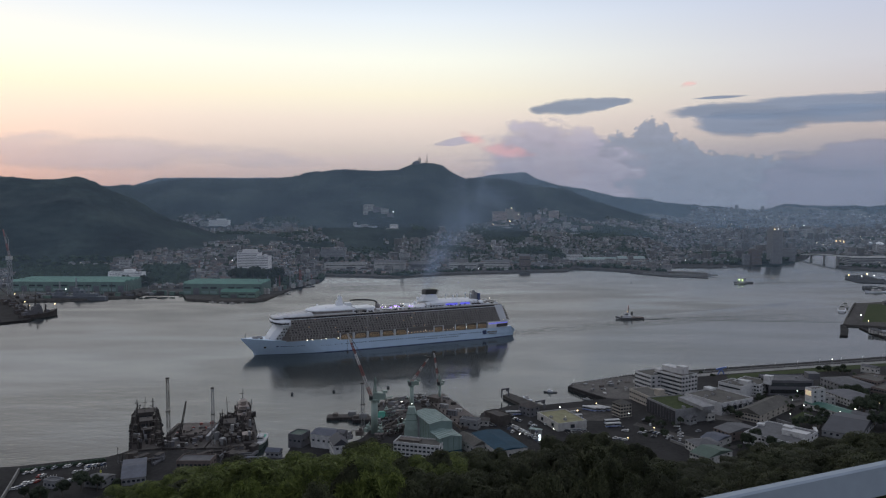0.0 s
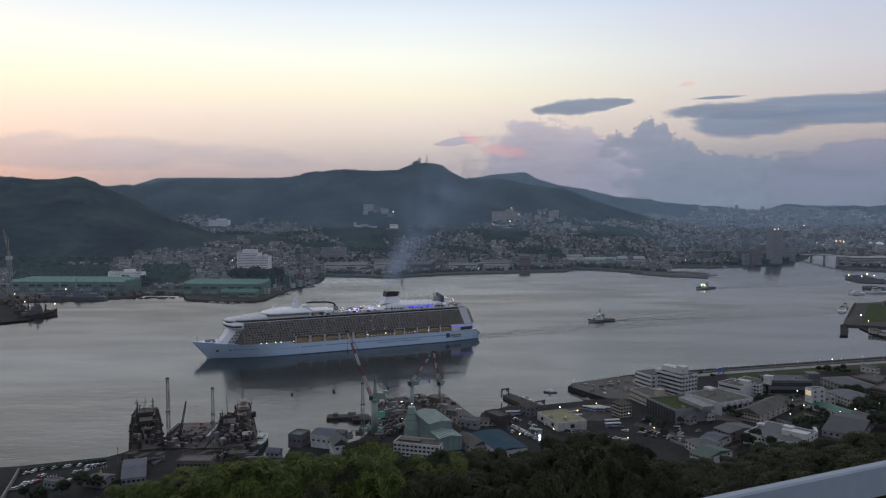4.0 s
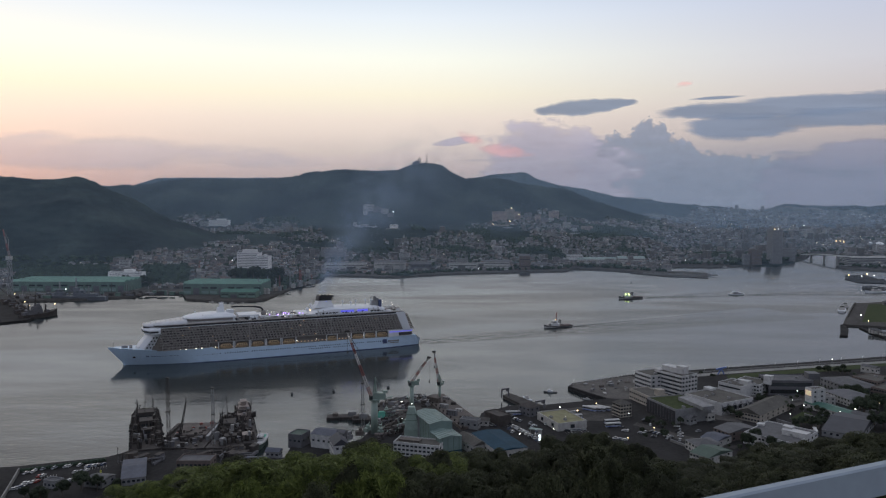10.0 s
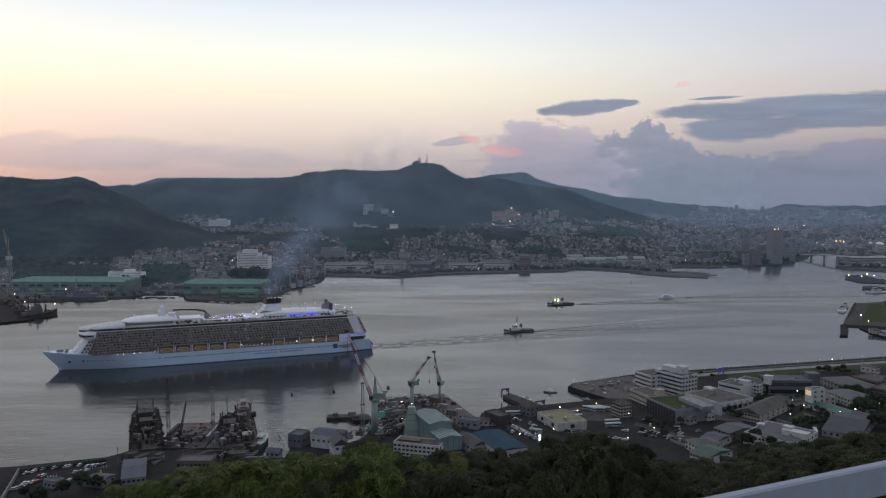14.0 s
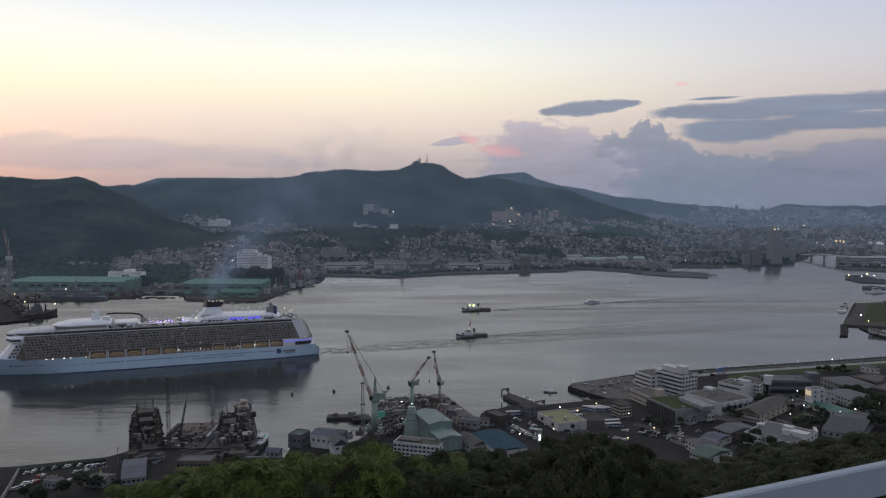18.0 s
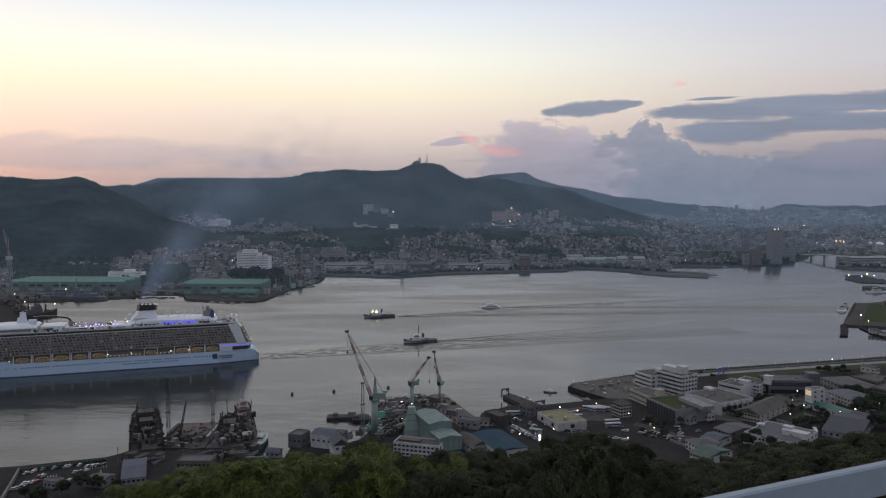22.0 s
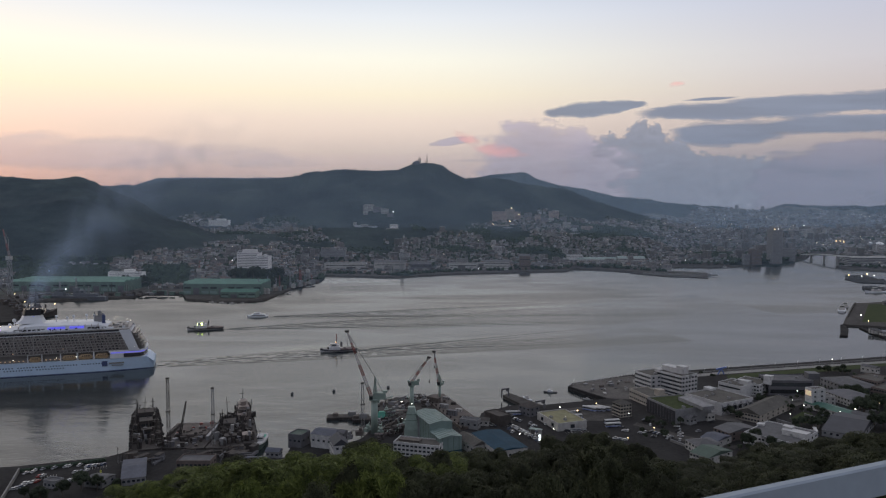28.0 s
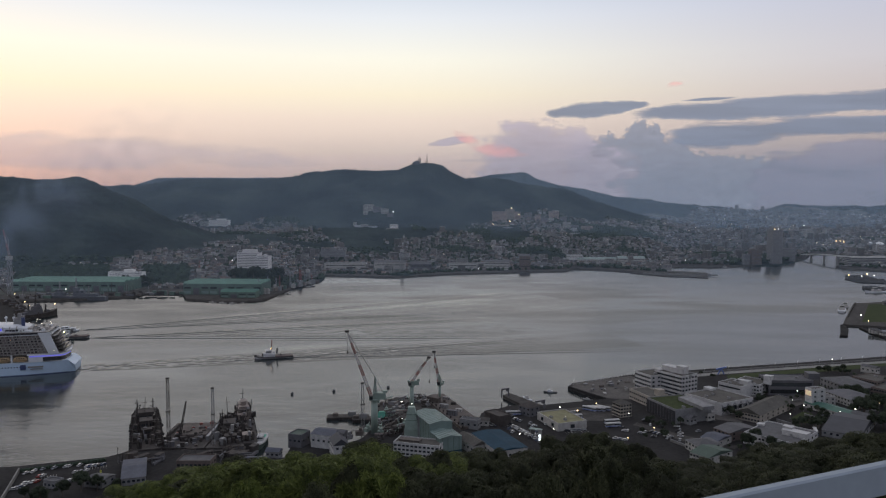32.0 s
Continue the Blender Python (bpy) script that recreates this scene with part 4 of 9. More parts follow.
for i in range(34):
    t_ = rnd.random()
    p = Vector((-330, 1262, 3.4)).lerp(Vector((-262, 1490, 3.4)), t_)
    g = thing("outfitting_gear", "pale grey outfitting gear on the shipyard point", "machinery", "outfitting quay gear", pose(p.x - rnd.uniform(3, 24), p.y + rnd.uniform(0, 12), 3.0, 0, 0, rnd.uniform(-30, 60)))
    w, h = rnd.uniform(4, 14), rnd.uniform(3, 11)
    mt = MAT[("greysteel", "offwhite", "greenwall", "grey", "rusty_white", "steel")[i % 6]]
    part("body", Mesh().box(0, 0, -0.2, w, 5, h), mt, g)
    part("top", Mesh().box(w * 0.1, 0, h - 0.2, w * 0.6, 3.4, rnd.uniform(1, 3)), mt, g)
    if i % 3 == 0:
        hm = h + rnd.uniform(10, 30)
        part("mast", Mesh().lattice((0, 0, h - 0.2), (0, 0, hm), 1.8, 5, 0.4, 0.9).beam((-3, 0, hm * 0.8), (5, 0, hm * 0.86), 0.4), MAT["greysteel" if i % 2 else "cranered"], g)


da = thing("dock_tender", "dark cluttered tender moored at the dock arm's end", "ship", "", pose(-590, 1062, 0, 0, 0, 62))
part("hull", boat_shell([(-26, 5.5, 7), (-16, 7, 6.4), (6, 7, 6.6), (20, 5, 8), (30, 0.4, 10.5)]), MAT["steel"], da)
for x, w, d, z, h in ((-6, 22, 9, 6.4, 6), (-2, 12, 7.5, 12.4, 5), (-1, 6, 6, 17.4, 3.4), (-20, 7, 7, 6.2, 4), (14, 6, 6, 7, 3)):
    part("deckhouse", Mesh().box(x, 0, z - 0.2, w, d, h).box(x, 0, z + h - 0.2, w + 0.8, d + 0.8, 0.4), MAT["darkgrey"], da)
for x, h in ((-3, 34), (-14, 24), (12, 19)):
    part("mast", Mesh().lattice((x, 0, 7), (x, 0, h), 1.6, 5, 0.4, 0.8).beam((x, -4, h * 0.82), (x, 4, h * 0.82), 0.35), MAT["steel"], da)
rnd = random.Random(33)
for i in range(22):
    part("deck_gear", Mesh().box(rnd.uniform(-24, 20), rnd.uniform(-4, 4), 6.2, rnd.uniform(1, 4), rnd.uniform(1, 3), rnd.uniform(1, 5), rnd.uniform(0, 60)), MAT[("steel", "darkgrey", "rust")[i % 3]], da)


# ---------- evening clouds, far behind the hills: thin drifting backdrops ----------
def cloud_material(name, color, noise_scale, lo, hi, dense, flat=0.5, ragged=3.4):
    m = bpy.data.materials.new(name)
    m.use_nodes = True
    N, L = m.node_tree.nodes, m.node_tree.links
    N.remove(N["Principled BSDF"])
    tc = N.new("ShaderNodeTexCoord").outputs["Object"]
    mp = N.new("ShaderNodeMapping")
    mp.inputs["Scale"].default_value = (noise_scale * flat, noise_scale, noise_scale)
    L.new(tc, mp.inputs[0])
    nz = N.new("ShaderNodeTexNoise")
    nz.inputs["Scale"].default_value, nz.inputs["Detail"].default_value, nz.inputs["Roughness"].default_value = 1.0, 7, 0.6
    L.new(mp.outputs[0], nz.inputs["Vector"])
    at = N.new("ShaderNodeAttribute")
    at.attribute_name = "body"
    k = N.new("ShaderNodeMath")
    k.operation = "MULTIPLY_ADD"
    k.inputs[1].default_value, k.inputs[2].default_value = ragged, -ragged / 2
    L.new(nz.outputs[0], k.inputs[0])
    a = N.new("ShaderNodeMath")
    L.new(k.outputs[0], a.inputs[0])
    L.new(at.outputs["Fac"], a.inputs[1])
    r = N.new("ShaderNodeMapRange")
    r.interpolation_type = "SMOOTHSTEP"
    r.inputs[1].default_value, r.inputs[2].default_value, r.inputs[3].default_value, r.inputs[4].default_value = lo, hi, 0, dense
    L.new(a.outputs[0], r.inputs[0])
    e, t, x = N.new("ShaderNodeEmission"), N.new("ShaderNodeBsdfTransparent"), N.new("ShaderNodeMixShader")
    tint = ramp_into(N, L, nz.outputs[0], [(0.3, tuple(q * 0.86 for q in color)), (0.7, tuple(min(1, q * 1.14) for q in color))])
    L.new(tint, e.inputs[0])
    L.new(r.outputs[0], x.inputs[0])
    L.new(t.outputs[0], x.inputs[1])
    L.new(e.outputs[0], x.inputs[2])
    L.new(x.outputs[0], N["Material Output"].inputs[0])
    return m


CLOUDS = []


def cloud_sheet(name, grid, body, mat, label, drift):
    """grid: columns of points; body: how thick the cloud is at each."""
    nx, nz = len(grid), len(grid[0])
    me = Mesh()
    me.v = [tuple(p) for col in grid for p in col]
    for i in range(nx - 1):
        for j in range(nz - 1):
            me.f.append((i * nz + j, (i + 1) * nz + j, (i + 1) * nz + j + 1, i * nz + j + 1))
            me.mi.append(0)
    ob = setting(name, me, mat, label, True)
    ob.data.attributes.new("body", "FLOAT", "POINT").data.foreach_set("value", [v for col in body for v in col])
    ob.visible_shadow = False
    CLOUDS.append((ob, drift if isinstance(drift, tuple) else (drift, 0)))


def lens_cloud(name, c, hw, hh, tilt, mat, label, drift, taper=1.0):
    grid, body = [], []
    for i in range(41):
        s = -1 + i / 20
        w = max(0.03, 1 - abs(s) ** 1.6)
        grid.append([(c[0] + s * hw, c[1], c[2] + s * tilt + (j / 6 - 1) * hh * (0.25 + 0.75 * w)) for j in range(13)])
        body.append([w ** 0.6 * (1 - abs(j / 6 - 1) ** 2) * taper for j in range(13)])
    cloud_sheet(name, grid, body, mat, label, drift)


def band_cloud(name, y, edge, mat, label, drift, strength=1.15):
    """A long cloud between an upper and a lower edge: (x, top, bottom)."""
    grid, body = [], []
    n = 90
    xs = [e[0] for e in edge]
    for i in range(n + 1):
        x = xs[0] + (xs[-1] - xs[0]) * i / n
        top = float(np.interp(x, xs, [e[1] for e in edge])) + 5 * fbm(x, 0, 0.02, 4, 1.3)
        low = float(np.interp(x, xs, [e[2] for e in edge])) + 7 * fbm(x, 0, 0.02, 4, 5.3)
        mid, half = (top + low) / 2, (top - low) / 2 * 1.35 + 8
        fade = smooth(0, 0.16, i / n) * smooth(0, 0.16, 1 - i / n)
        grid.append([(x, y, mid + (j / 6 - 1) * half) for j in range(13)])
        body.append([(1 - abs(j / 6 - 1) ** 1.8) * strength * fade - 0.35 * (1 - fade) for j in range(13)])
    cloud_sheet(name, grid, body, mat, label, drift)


def bank_cloud(name, y, tops, mat, label, drift, fade_in, fade_out, crisp=70, puff=20):
    """A cumulus bank from its top edge down behind the hills."""
    grid, body = [], []
    n = 240
    xs = [e[0] for e in tops]
    for i in range(n + 1):
        x = xs[0] + (xs[-1] - xs[0]) * i / n
        top = float(np.interp(x, xs, [e[1] for e in tops])) + puff * abs(fbm(x, 0, 0.028, 4, 2.2)) + puff * 0.7 * abs(fbm(x, 0, 0.08, 3, 4.2))
        grid.append([(x, y, top - (top - 60) * (j / 16) ** 2) for j in range(17)])
        fade = smooth(0, fade_in, i / n) * smooth(0, fade_out, 1 - i / n)
        body.append([(min(1.0, (top - 60) * (j / 16) ** 2 / crisp) * 1.15) * fade - 0.8 * (1 - fade) for j in range(17)])
    cloud_sheet(name, grid, body, mat, label, drift)


MAT["cloud_grey"] = cloud_material("blue_grey_cloud", (0.205, 0.25, 0.345), 0.014, 0.12, 0.85, 0.88, 0.09, 2.4)
MAT["cloud_bank"] = cloud_material("violet_grey_cloud_bank", (0.275, 0.30, 0.38), 0.022, 0.1, 0.8, 0.88, 0.7)
MAT["cloud_mauve"] = cloud_material("mauve_cloud", (0.46, 0.41, 0.485), 0.010, 0.0, 0.9, 0.85, 0.4)
MAT["cloud_dusk"] = cloud_material("dusky_violet_cloud", (0.29, 0.285, 0.37), 0.012, 0.1, 0.9, 0.78, 0.16)
MAT["cloud_pink"] = cloud_material("pink_lit_cloud", (1.0, 0.45, 0.43), 0.016, 0.2, 1.3, 0.62, 0.35)
MAT["cloud_veil"] = cloud_material("pale_mauve_veil", (0.54, 0.47, 0.52), 0.004, 0.2, 1.0, 0.42, 0.25)
BANK_TOP = [(746.6, 535.8), (801.9, 580.1), (838.7, 605.9), (913.0, 605.9), (1024.4, 598.5), (1079.8, 616.9), (1105.5, 635.4), (1246.5, 635.4), (1282.8, 686.9), (1319.1, 731.0), (1378.1, 749.3), (1404.9, 701.6), (1467.8, 705.2), (1498.5, 650.1), (1562.4, 609.6), (1655.8, 576.4), (1693.8, 539.5), (1739.0, 510.0), (1880.0, 517.4), (1954.8, 498.9), (2289.7, 480.4), (2587.5, 469.4), (2914.6, 469.4), (3331.0, 469.4)]
MAUVE_TOP = [(-51.9, 535.2), (59.3, 572.1), (170.4, 616.2), (281.4, 660.3), (429.2, 708.0), (577.0, 737.4), (762.2, 719.0), (836.5, 689.7), (947.8, 667.6), (1100, 616.2), (1300, 540), (1800, 440)]
RIGHT_TOP = [(1900, 400), (1991.5, 432.1), (2101.2, 498.6), (2248.4, 546.5), (2470.3, 568.6), (2580.4, 605.4), (2727.8, 631.2), (2904.6, 660.6), (3318.0, 697.3)]
bank_cloud("backdrop_cloud_bank", 4860, BANK_TOP, MAT["cloud_bank"], "violet-grey cumulus bank above the far hills", (-60, -6), 0.10, 0.001)
bank_cloud("backdrop_cloud_mauve", 4852, MAUVE_TOP, MAT["cloud_mauve"], "soft mauve cloud shoulder beside the bank", (-50, 0), 0.35, 0.5, 150, 20)
bank_cloud("backdrop_cloud_right", 4855, RIGHT_TOP, MAT["cloud_dusk"], "dusky violet cloud layer over the valley", (-70, 0), 0.25, 0.001, 120, 14)
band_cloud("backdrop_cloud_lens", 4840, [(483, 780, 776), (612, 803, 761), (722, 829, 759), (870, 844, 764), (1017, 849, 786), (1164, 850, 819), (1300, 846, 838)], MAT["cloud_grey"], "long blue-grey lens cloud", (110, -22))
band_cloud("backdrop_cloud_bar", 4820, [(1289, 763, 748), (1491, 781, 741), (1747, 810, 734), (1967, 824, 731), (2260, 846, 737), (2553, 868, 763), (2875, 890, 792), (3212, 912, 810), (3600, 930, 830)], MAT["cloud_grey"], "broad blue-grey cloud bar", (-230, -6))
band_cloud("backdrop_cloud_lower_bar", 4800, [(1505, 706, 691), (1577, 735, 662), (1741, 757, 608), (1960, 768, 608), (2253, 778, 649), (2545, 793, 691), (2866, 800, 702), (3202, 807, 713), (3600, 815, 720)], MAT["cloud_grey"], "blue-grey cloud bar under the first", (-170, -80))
lens_cloud("backdrop_cloud_wisp", (1816.1, 4830, 862.3), 210, 14, 14, MAT["cloud_grey"], "thin cloud wisp", (-70, -12))
lens_cloud("backdrop_cloud_pink", (212.1, 4790, 583), 120, 52, -50, MAT["cloud_pink"], "pink sunset-lit cloud edge", -40, 1.1)
lens_cloud("backdrop_cloud_pink_tail", (406.5, 4792, 516), 230, 62, -45, MAT["cloud_pink"], "pink sunset-lit cloud streak", -60, 1.1)
lens_cloud("backdrop_cloud_mauve_tail", (112.5, 4794, 574), 170, 30, 20, MAT["cloud_mauve"], "mauve cloud tail", -40, 0.9)
lens_cloud("backdrop_cloud_pink_small", (1607.8, 4850, 949.1), 75, 30, 20, MAT["cloud_pink"], "small pink cloud puff", -90, 0.75)
lens_cloud("backdrop_cloud_veil", (-2461.2, 4850, 500), 1900, 150, -40, MAT["cloud_veil"], "soft mauve veil above the left hills", -40, 0.9)
lens_cloud("backdrop_cloud_streak", (392.9, 4845, 457.4), 300, 16, 6, MAT["cloud_veil"], "thin grey streak near the summit", -60, 0.9)

# ---------- funnel smoke in drifting wisps ----------
def smoke_material():
    m = bpy.data.materials.new("thin_blue_smoke")
    m.use_nodes = True
    N, L = m.node_tree.nodes, m.node_tree.links
    b = N["Principled BSDF"]
    b.inputs["Base Color"].default_value, b.inputs["Roughness"].default_value = (0.50, 0.62, 0.80, 1), 1.0
    b.inputs["Specular IOR Level"].default_value = 0
    nz = N.new("ShaderNodeTexNoise")
    nz.inputs["Scale"].default_value, nz.inputs["Detail"].default_value = 0.045, 5
    L.new(N.new("ShaderNodeTexCoord").outputs["Object"], nz.inputs["Vector"])
    at = N.new("ShaderNodeAttribute")
    at.attribute_name = "body"
    r = N.new("ShaderNodeMapRange")
    r.interpolation_type = "SMOOTHSTEP"
    r.inputs[1].default_value, r.inputs[2].default_value, r.inputs[4].default_value = 0.30, 0.68, 1.25
    L.new(nz.outputs[0], r.inputs[0])
    k = N.new("ShaderNodeMath")
    k.operation = "MULTIPLY"
    L.new(r.outputs[0], k.inputs[0])
    L.new(at.outputs["Fac"], k.inputs[1])
    L.new(k.outputs[0], b.inputs["Alpha"])
    return m


MAT["smoke"] = smoke_material()
WISPS = []
for k, (lag, rise, w, h, dense) in enumerate(((0.1, 6, 9, 12, 0.20), (0.5, 20, 15, 20, 0.26), (1.1, 36, 23, 26, 0.28), (2.0, 56, 32, 34, 0.25),
                                              (3.2, 78, 42, 42, 0.21), (4.8, 102, 54, 50, 0.16), (6.8, 128, 68, 58, 0.12), (9.2, 152, 84, 64, 0.09))):
    me = Mesh()
    vals = []
    for i in range(13):
        for j in range(13):
            s, q = i / 6 - 1, j / 6 - 1
            d = s * s + q * q
            me.v.append((s * w + 0.12 * q * h, -0.5 * w * (1 - min(1, d)) + 4 * fbm(s * 3, q * 3, 1.0, 2, k), q * h))
            vals.append(dense * max(0.0, 1 - d) ** 1.3)
    for i in range(12):
        for j in range(12):
            me.f.append((i * 13 + j, (i + 1) * 13 + j, (i + 1) * 13 + j + 1, i * 13 + j + 1))
            me.mi.append(0)
    ob = stuff("smoke_wisp", me, MAT["smoke"], "thin blue funnel smoke drifting over the ship", "smoke", True)
    ob.data.attributes.new("body", "FLOAT", "POINT").data.foreach_set("value", vals)
    ob.visible_shadow = False
    WISPS.append((ob, lag, rise))

# ---------- wakes: strips of ruffled water that follow the vessels ----------
MAT["ruffled"] = MAT["water"].copy()
MAT["ruffled"].name = "ruffled_wake_water"
for name_, value_ in (("lean", 0.055), ("breeze", 0.17), ("ripple", 0.25), ("mouth", 0.0)):
    node_ = MAT["ruffled"].node_tree.nodes[name_]
    node_.inputs[3].default_value = node_.inputs[4].default_value = value_


def wake(length, w0, w1, arms, seed, label):
    """Ripples behind a vessel (x forward, the vessel at the origin); arms: slope of its two diverging crests."""
    me = Mesh()
    nx, ny = (220, 41) if not arms else (300, 91)
    for i in range(nx):
        s = i / (nx - 1)
        x = -length * s ** 1.15
        half = w0 + (w1 - w0) * s
        for j in range(ny):
            q = j / (ny - 1) * 2 - 1
            y = q * half
            amp = 0.8 * (1 - s) ** 0.7 + 0.12
            edge = min(1.0, (1 - abs(q)) * 4) * min(1.0, (1 - s) * 5) * min(1.0, s * 30)
            churn = (1.0 if not arms else 0.7) * fbm(x, y * 1.4, 0.13 if not arms else 0.09, 3, seed) * math.exp(-(y / (w0 * 1.3 + 0.03 * -x)) ** 2)
            crest = 0.75 * math.cos((abs(y) - arms * -x) * 2 * math.pi / 12.0) * math.exp(-((abs(y) - arms * -x) / 20) ** 2) if arms else 0
            me.v.append((x, y, -0.10 + edge * ((0.14 if not arms else 0.04) + amp * (churn + crest))))
    for i in range(nx - 1):
        for j in range(ny - 1):
            me.f.append((i * ny + j, (i + 1) * ny + j, (i + 1) * ny + j + 1, i * ny + j + 1))
            me.mi.append(0)
    return stuff("wake", me, MAT["ruffled"], label, "wake", True)


ship_wake = wake(620, 16, 60, 0.0, 4.0, "churned wake trailing the cruise ship")
tug_wake = wake(420, 5, 75, 0.15, 6.0, "ripples trailing the tugboat")
pilot_wake = wake(620, 5, 115, 0.15, 8.0, "ripples trailing the workboat")
ferry_wake = wake(760, 5, 135, 0.15, 10.0, "ripples trailing the ferry")


# ---------- the cruise ship (x forward from the stern, y to port, z up from the waterline) ----------
MAT["hullblue"] = material("pale_blue_hull_paint", (0.44, 0.56, 0.70), 0.35, scale=0.05, var=0.06)
MAT["shipwhite"] = material("white_ship_paint", (0.60, 0.62, 0.65), 0.4, scale=0.1, var=0.06)
MAT["shipdark"] = material("dark_ship_glazing", (0.05, 0.05, 0.055), 0.2, scale=0.2, var=0.2)
MAT["porthole"] = material("dark_blue_hull_ports", (0.07, 0.095, 0.15), 0.3, scale=0.2, var=0.3)
MAT["navy"] = material("navy_blue_trim", (0.05, 0.07, 0.16), 0.4, scale=0.2, var=0.1)
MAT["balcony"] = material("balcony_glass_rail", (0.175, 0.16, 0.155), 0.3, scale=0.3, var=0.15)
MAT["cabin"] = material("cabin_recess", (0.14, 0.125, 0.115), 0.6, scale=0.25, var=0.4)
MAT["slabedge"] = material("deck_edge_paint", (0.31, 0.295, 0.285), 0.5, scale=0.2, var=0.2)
MAT["boatorange"] = material("orange_lifeboat", (0.40, 0.285, 0.17), 0.5, scale=0.4, var=0.25)
# white roof, greyed in its colour to imitate the sky reflected on it
MAT["roofsheen"] = material("pearl_grey_roof_paint", (0.40, 0.41, 0.435), 0.35, scale=0.12, var=0.25)
MAT["deck"] = material("pale_deck", (0.35, 0.33, 0.31), 0.7, scale=0.2, var=0.2)


def beam_at(x, top):
    """Half breadth at the deck (top=1) or at the waterline (0)."""
    end, full = (338.0, 262.0) if top > 0.5 else (321.0, 215.0)
    if x < 40:
        s = (x + 6) / 46
        return (13 + 7.5 * min(1, s) ** 0.6) if top < 0.5 else 18 + 2.5 * min(1, s)
    if x < full:
        return 20.5
    t = min(1.0, (x - full) / (end - full))
    return max(0.25, 20.5 * (1 - t ** (2.3 if top > 0.5 else 1.8)))


def hull_top(x):
    if x < 230:
        return 12.6
    if x < 236:
        return 12.6 + (x - 230) * 0.5
    return 15.6 + max(0, (x - 285)) * 0.075


def build_cruise_ship():
    ship = thing("cruise_ship", "huge pale-blue and white cruise ship with lit decks under way", "ship")
    # hull
    m = Mesh()
    xs = [-6, -4, 0, 8, 20, 40, 80, 120, 160, 200, 229, 230, 236, 245, 255, 265, 275, 285, 293, 300, 307, 313, 318, 321, 325, 329, 333, 336, 338]
    rings = []
    for x in xs:
        wl = beam_at(x, 0) if x < 321 else 0.2
        tp = beam_at(x, 1)
        zt = hull_top(x)
        low = 0 if x <= 321 else (x - 321) / 17 * (zt - 1.0)
        sl = 3.0 if x < 0 else 0
        mid = wl + (tp - wl) * 0.45
        zs = [-7 if x <= 321 else low - 0.2, low + 0.0, low + (zt - low) * 0.4, zt]
        hb = [wl * 0.9, wl, mid, tp]
        if x == -6:
            zs[3] = 7.5
        if x == -4:
            zs[3] = 9.5
        rings.append([(x, -h, z) for h, z in zip(hb[::-1], zs[::-1])] + [(x, h, z) for h, z in zip(hb, zs)])
    m.loft(rings, closed=True)
    part("hull", m, MAT["hullblue"], ship, "pale blue steel hull", True).data.polygons.foreach_set(
        "use_smooth", [False] * len(m.f))
    m = Mesh()
    m.loft([[(x, -beam_at(x, 0) - 0.15, z) for z in (-1, 0.8)] + [(x, beam_at(x, 0) + 0.15, z) for z in (0.8, -1)] for x in xs if x <= 318])
    part("boot_topping", m, MAT["navy"], ship, "dark waterline band")
    # portholes
    PORT = Mesh().box(0, 0, 0, 1.25, 0.12, 1.15).data("porthole", MAT["porthole"])
    for row, (z, x0, x1, gap) in enumerate(((7.9, 40, 256, 2.6), (5.4, 78, 132, 2.6))):
        for side in (1,):
            x = x0
            while x < x1:
                if (x * 7.3) % 11 > 1.0:
                    yy = beam_at(x, 0) + (beam_at(x, 1) - beam_at(x, 0)) * 0.55
                    part("porthole", PORT, None, ship).matrix_basis = pose(x, side * (yy + 0.02), z)
                x += gap
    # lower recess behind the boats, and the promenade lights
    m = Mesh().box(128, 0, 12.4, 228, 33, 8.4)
    part("promenade", m, MAT["balcony"], ship, "recessed boat deck in plain dark brown-grey")
    PROM = Mesh().box(0, 0, 0, 1.3, 0.3, 1.0).data("promenade_window", MAT["lampcabin"])
    for x in range(18, 242, 4):
        part("promenade_window", PROM, None, ship, "warm lit boat deck window").matrix_basis = pose(x, 16.6, 13.8)
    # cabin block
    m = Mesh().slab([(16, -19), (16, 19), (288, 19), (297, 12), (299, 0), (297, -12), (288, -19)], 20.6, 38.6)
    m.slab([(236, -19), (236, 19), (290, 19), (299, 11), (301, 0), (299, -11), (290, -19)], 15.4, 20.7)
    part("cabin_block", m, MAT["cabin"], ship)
    for k in range(9):
        z = 15.4 + k * 2.58
        x0, x1 = (238, 286) if k < 2 else (18 - (8 - k) * 0.9, 288)
        for side in (1, -1):
            m = Mesh().box((x0 + x1) / 2, side * 19.7, z, x1 - x0, 2.0, 0.42)
            m.cur = 1
            m.box((x0 + x1) / 2, side * 20.5, z + 0.42, x1 - x0, 0.12, 0.95)
            m.cur = 0
            x = x0
            while x <= x1:
                m.box(x, side * 19.75, z + 0.3, 0.42, 1.7, 2.3)
                x += 3.4 if k % 2 else 3.4
            part("balcony_deck", m, [MAT["slabedge"], MAT["balcony"]], ship, "cabin deck with glass-railed balconies")
    # curtains and cabin doors behind the balconies, in uneven tones
    rnd = random.Random(47)
    pale, dim = Mesh(), Mesh()
    for k in range(9):
        z = 15.4 + k * 2.58
        x, x1 = (240, 284) if k < 2 else (20, 286)
        while x < x1 - 3:
            (pale if rnd.random() < 0.45 else dim).box(x + 1.7, 19.06, z + 0.5, rnd.uniform(1.2, 2.7), 0.16, 1.9)
            x += 3.4
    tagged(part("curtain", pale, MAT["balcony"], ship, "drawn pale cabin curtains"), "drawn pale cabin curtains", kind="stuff")
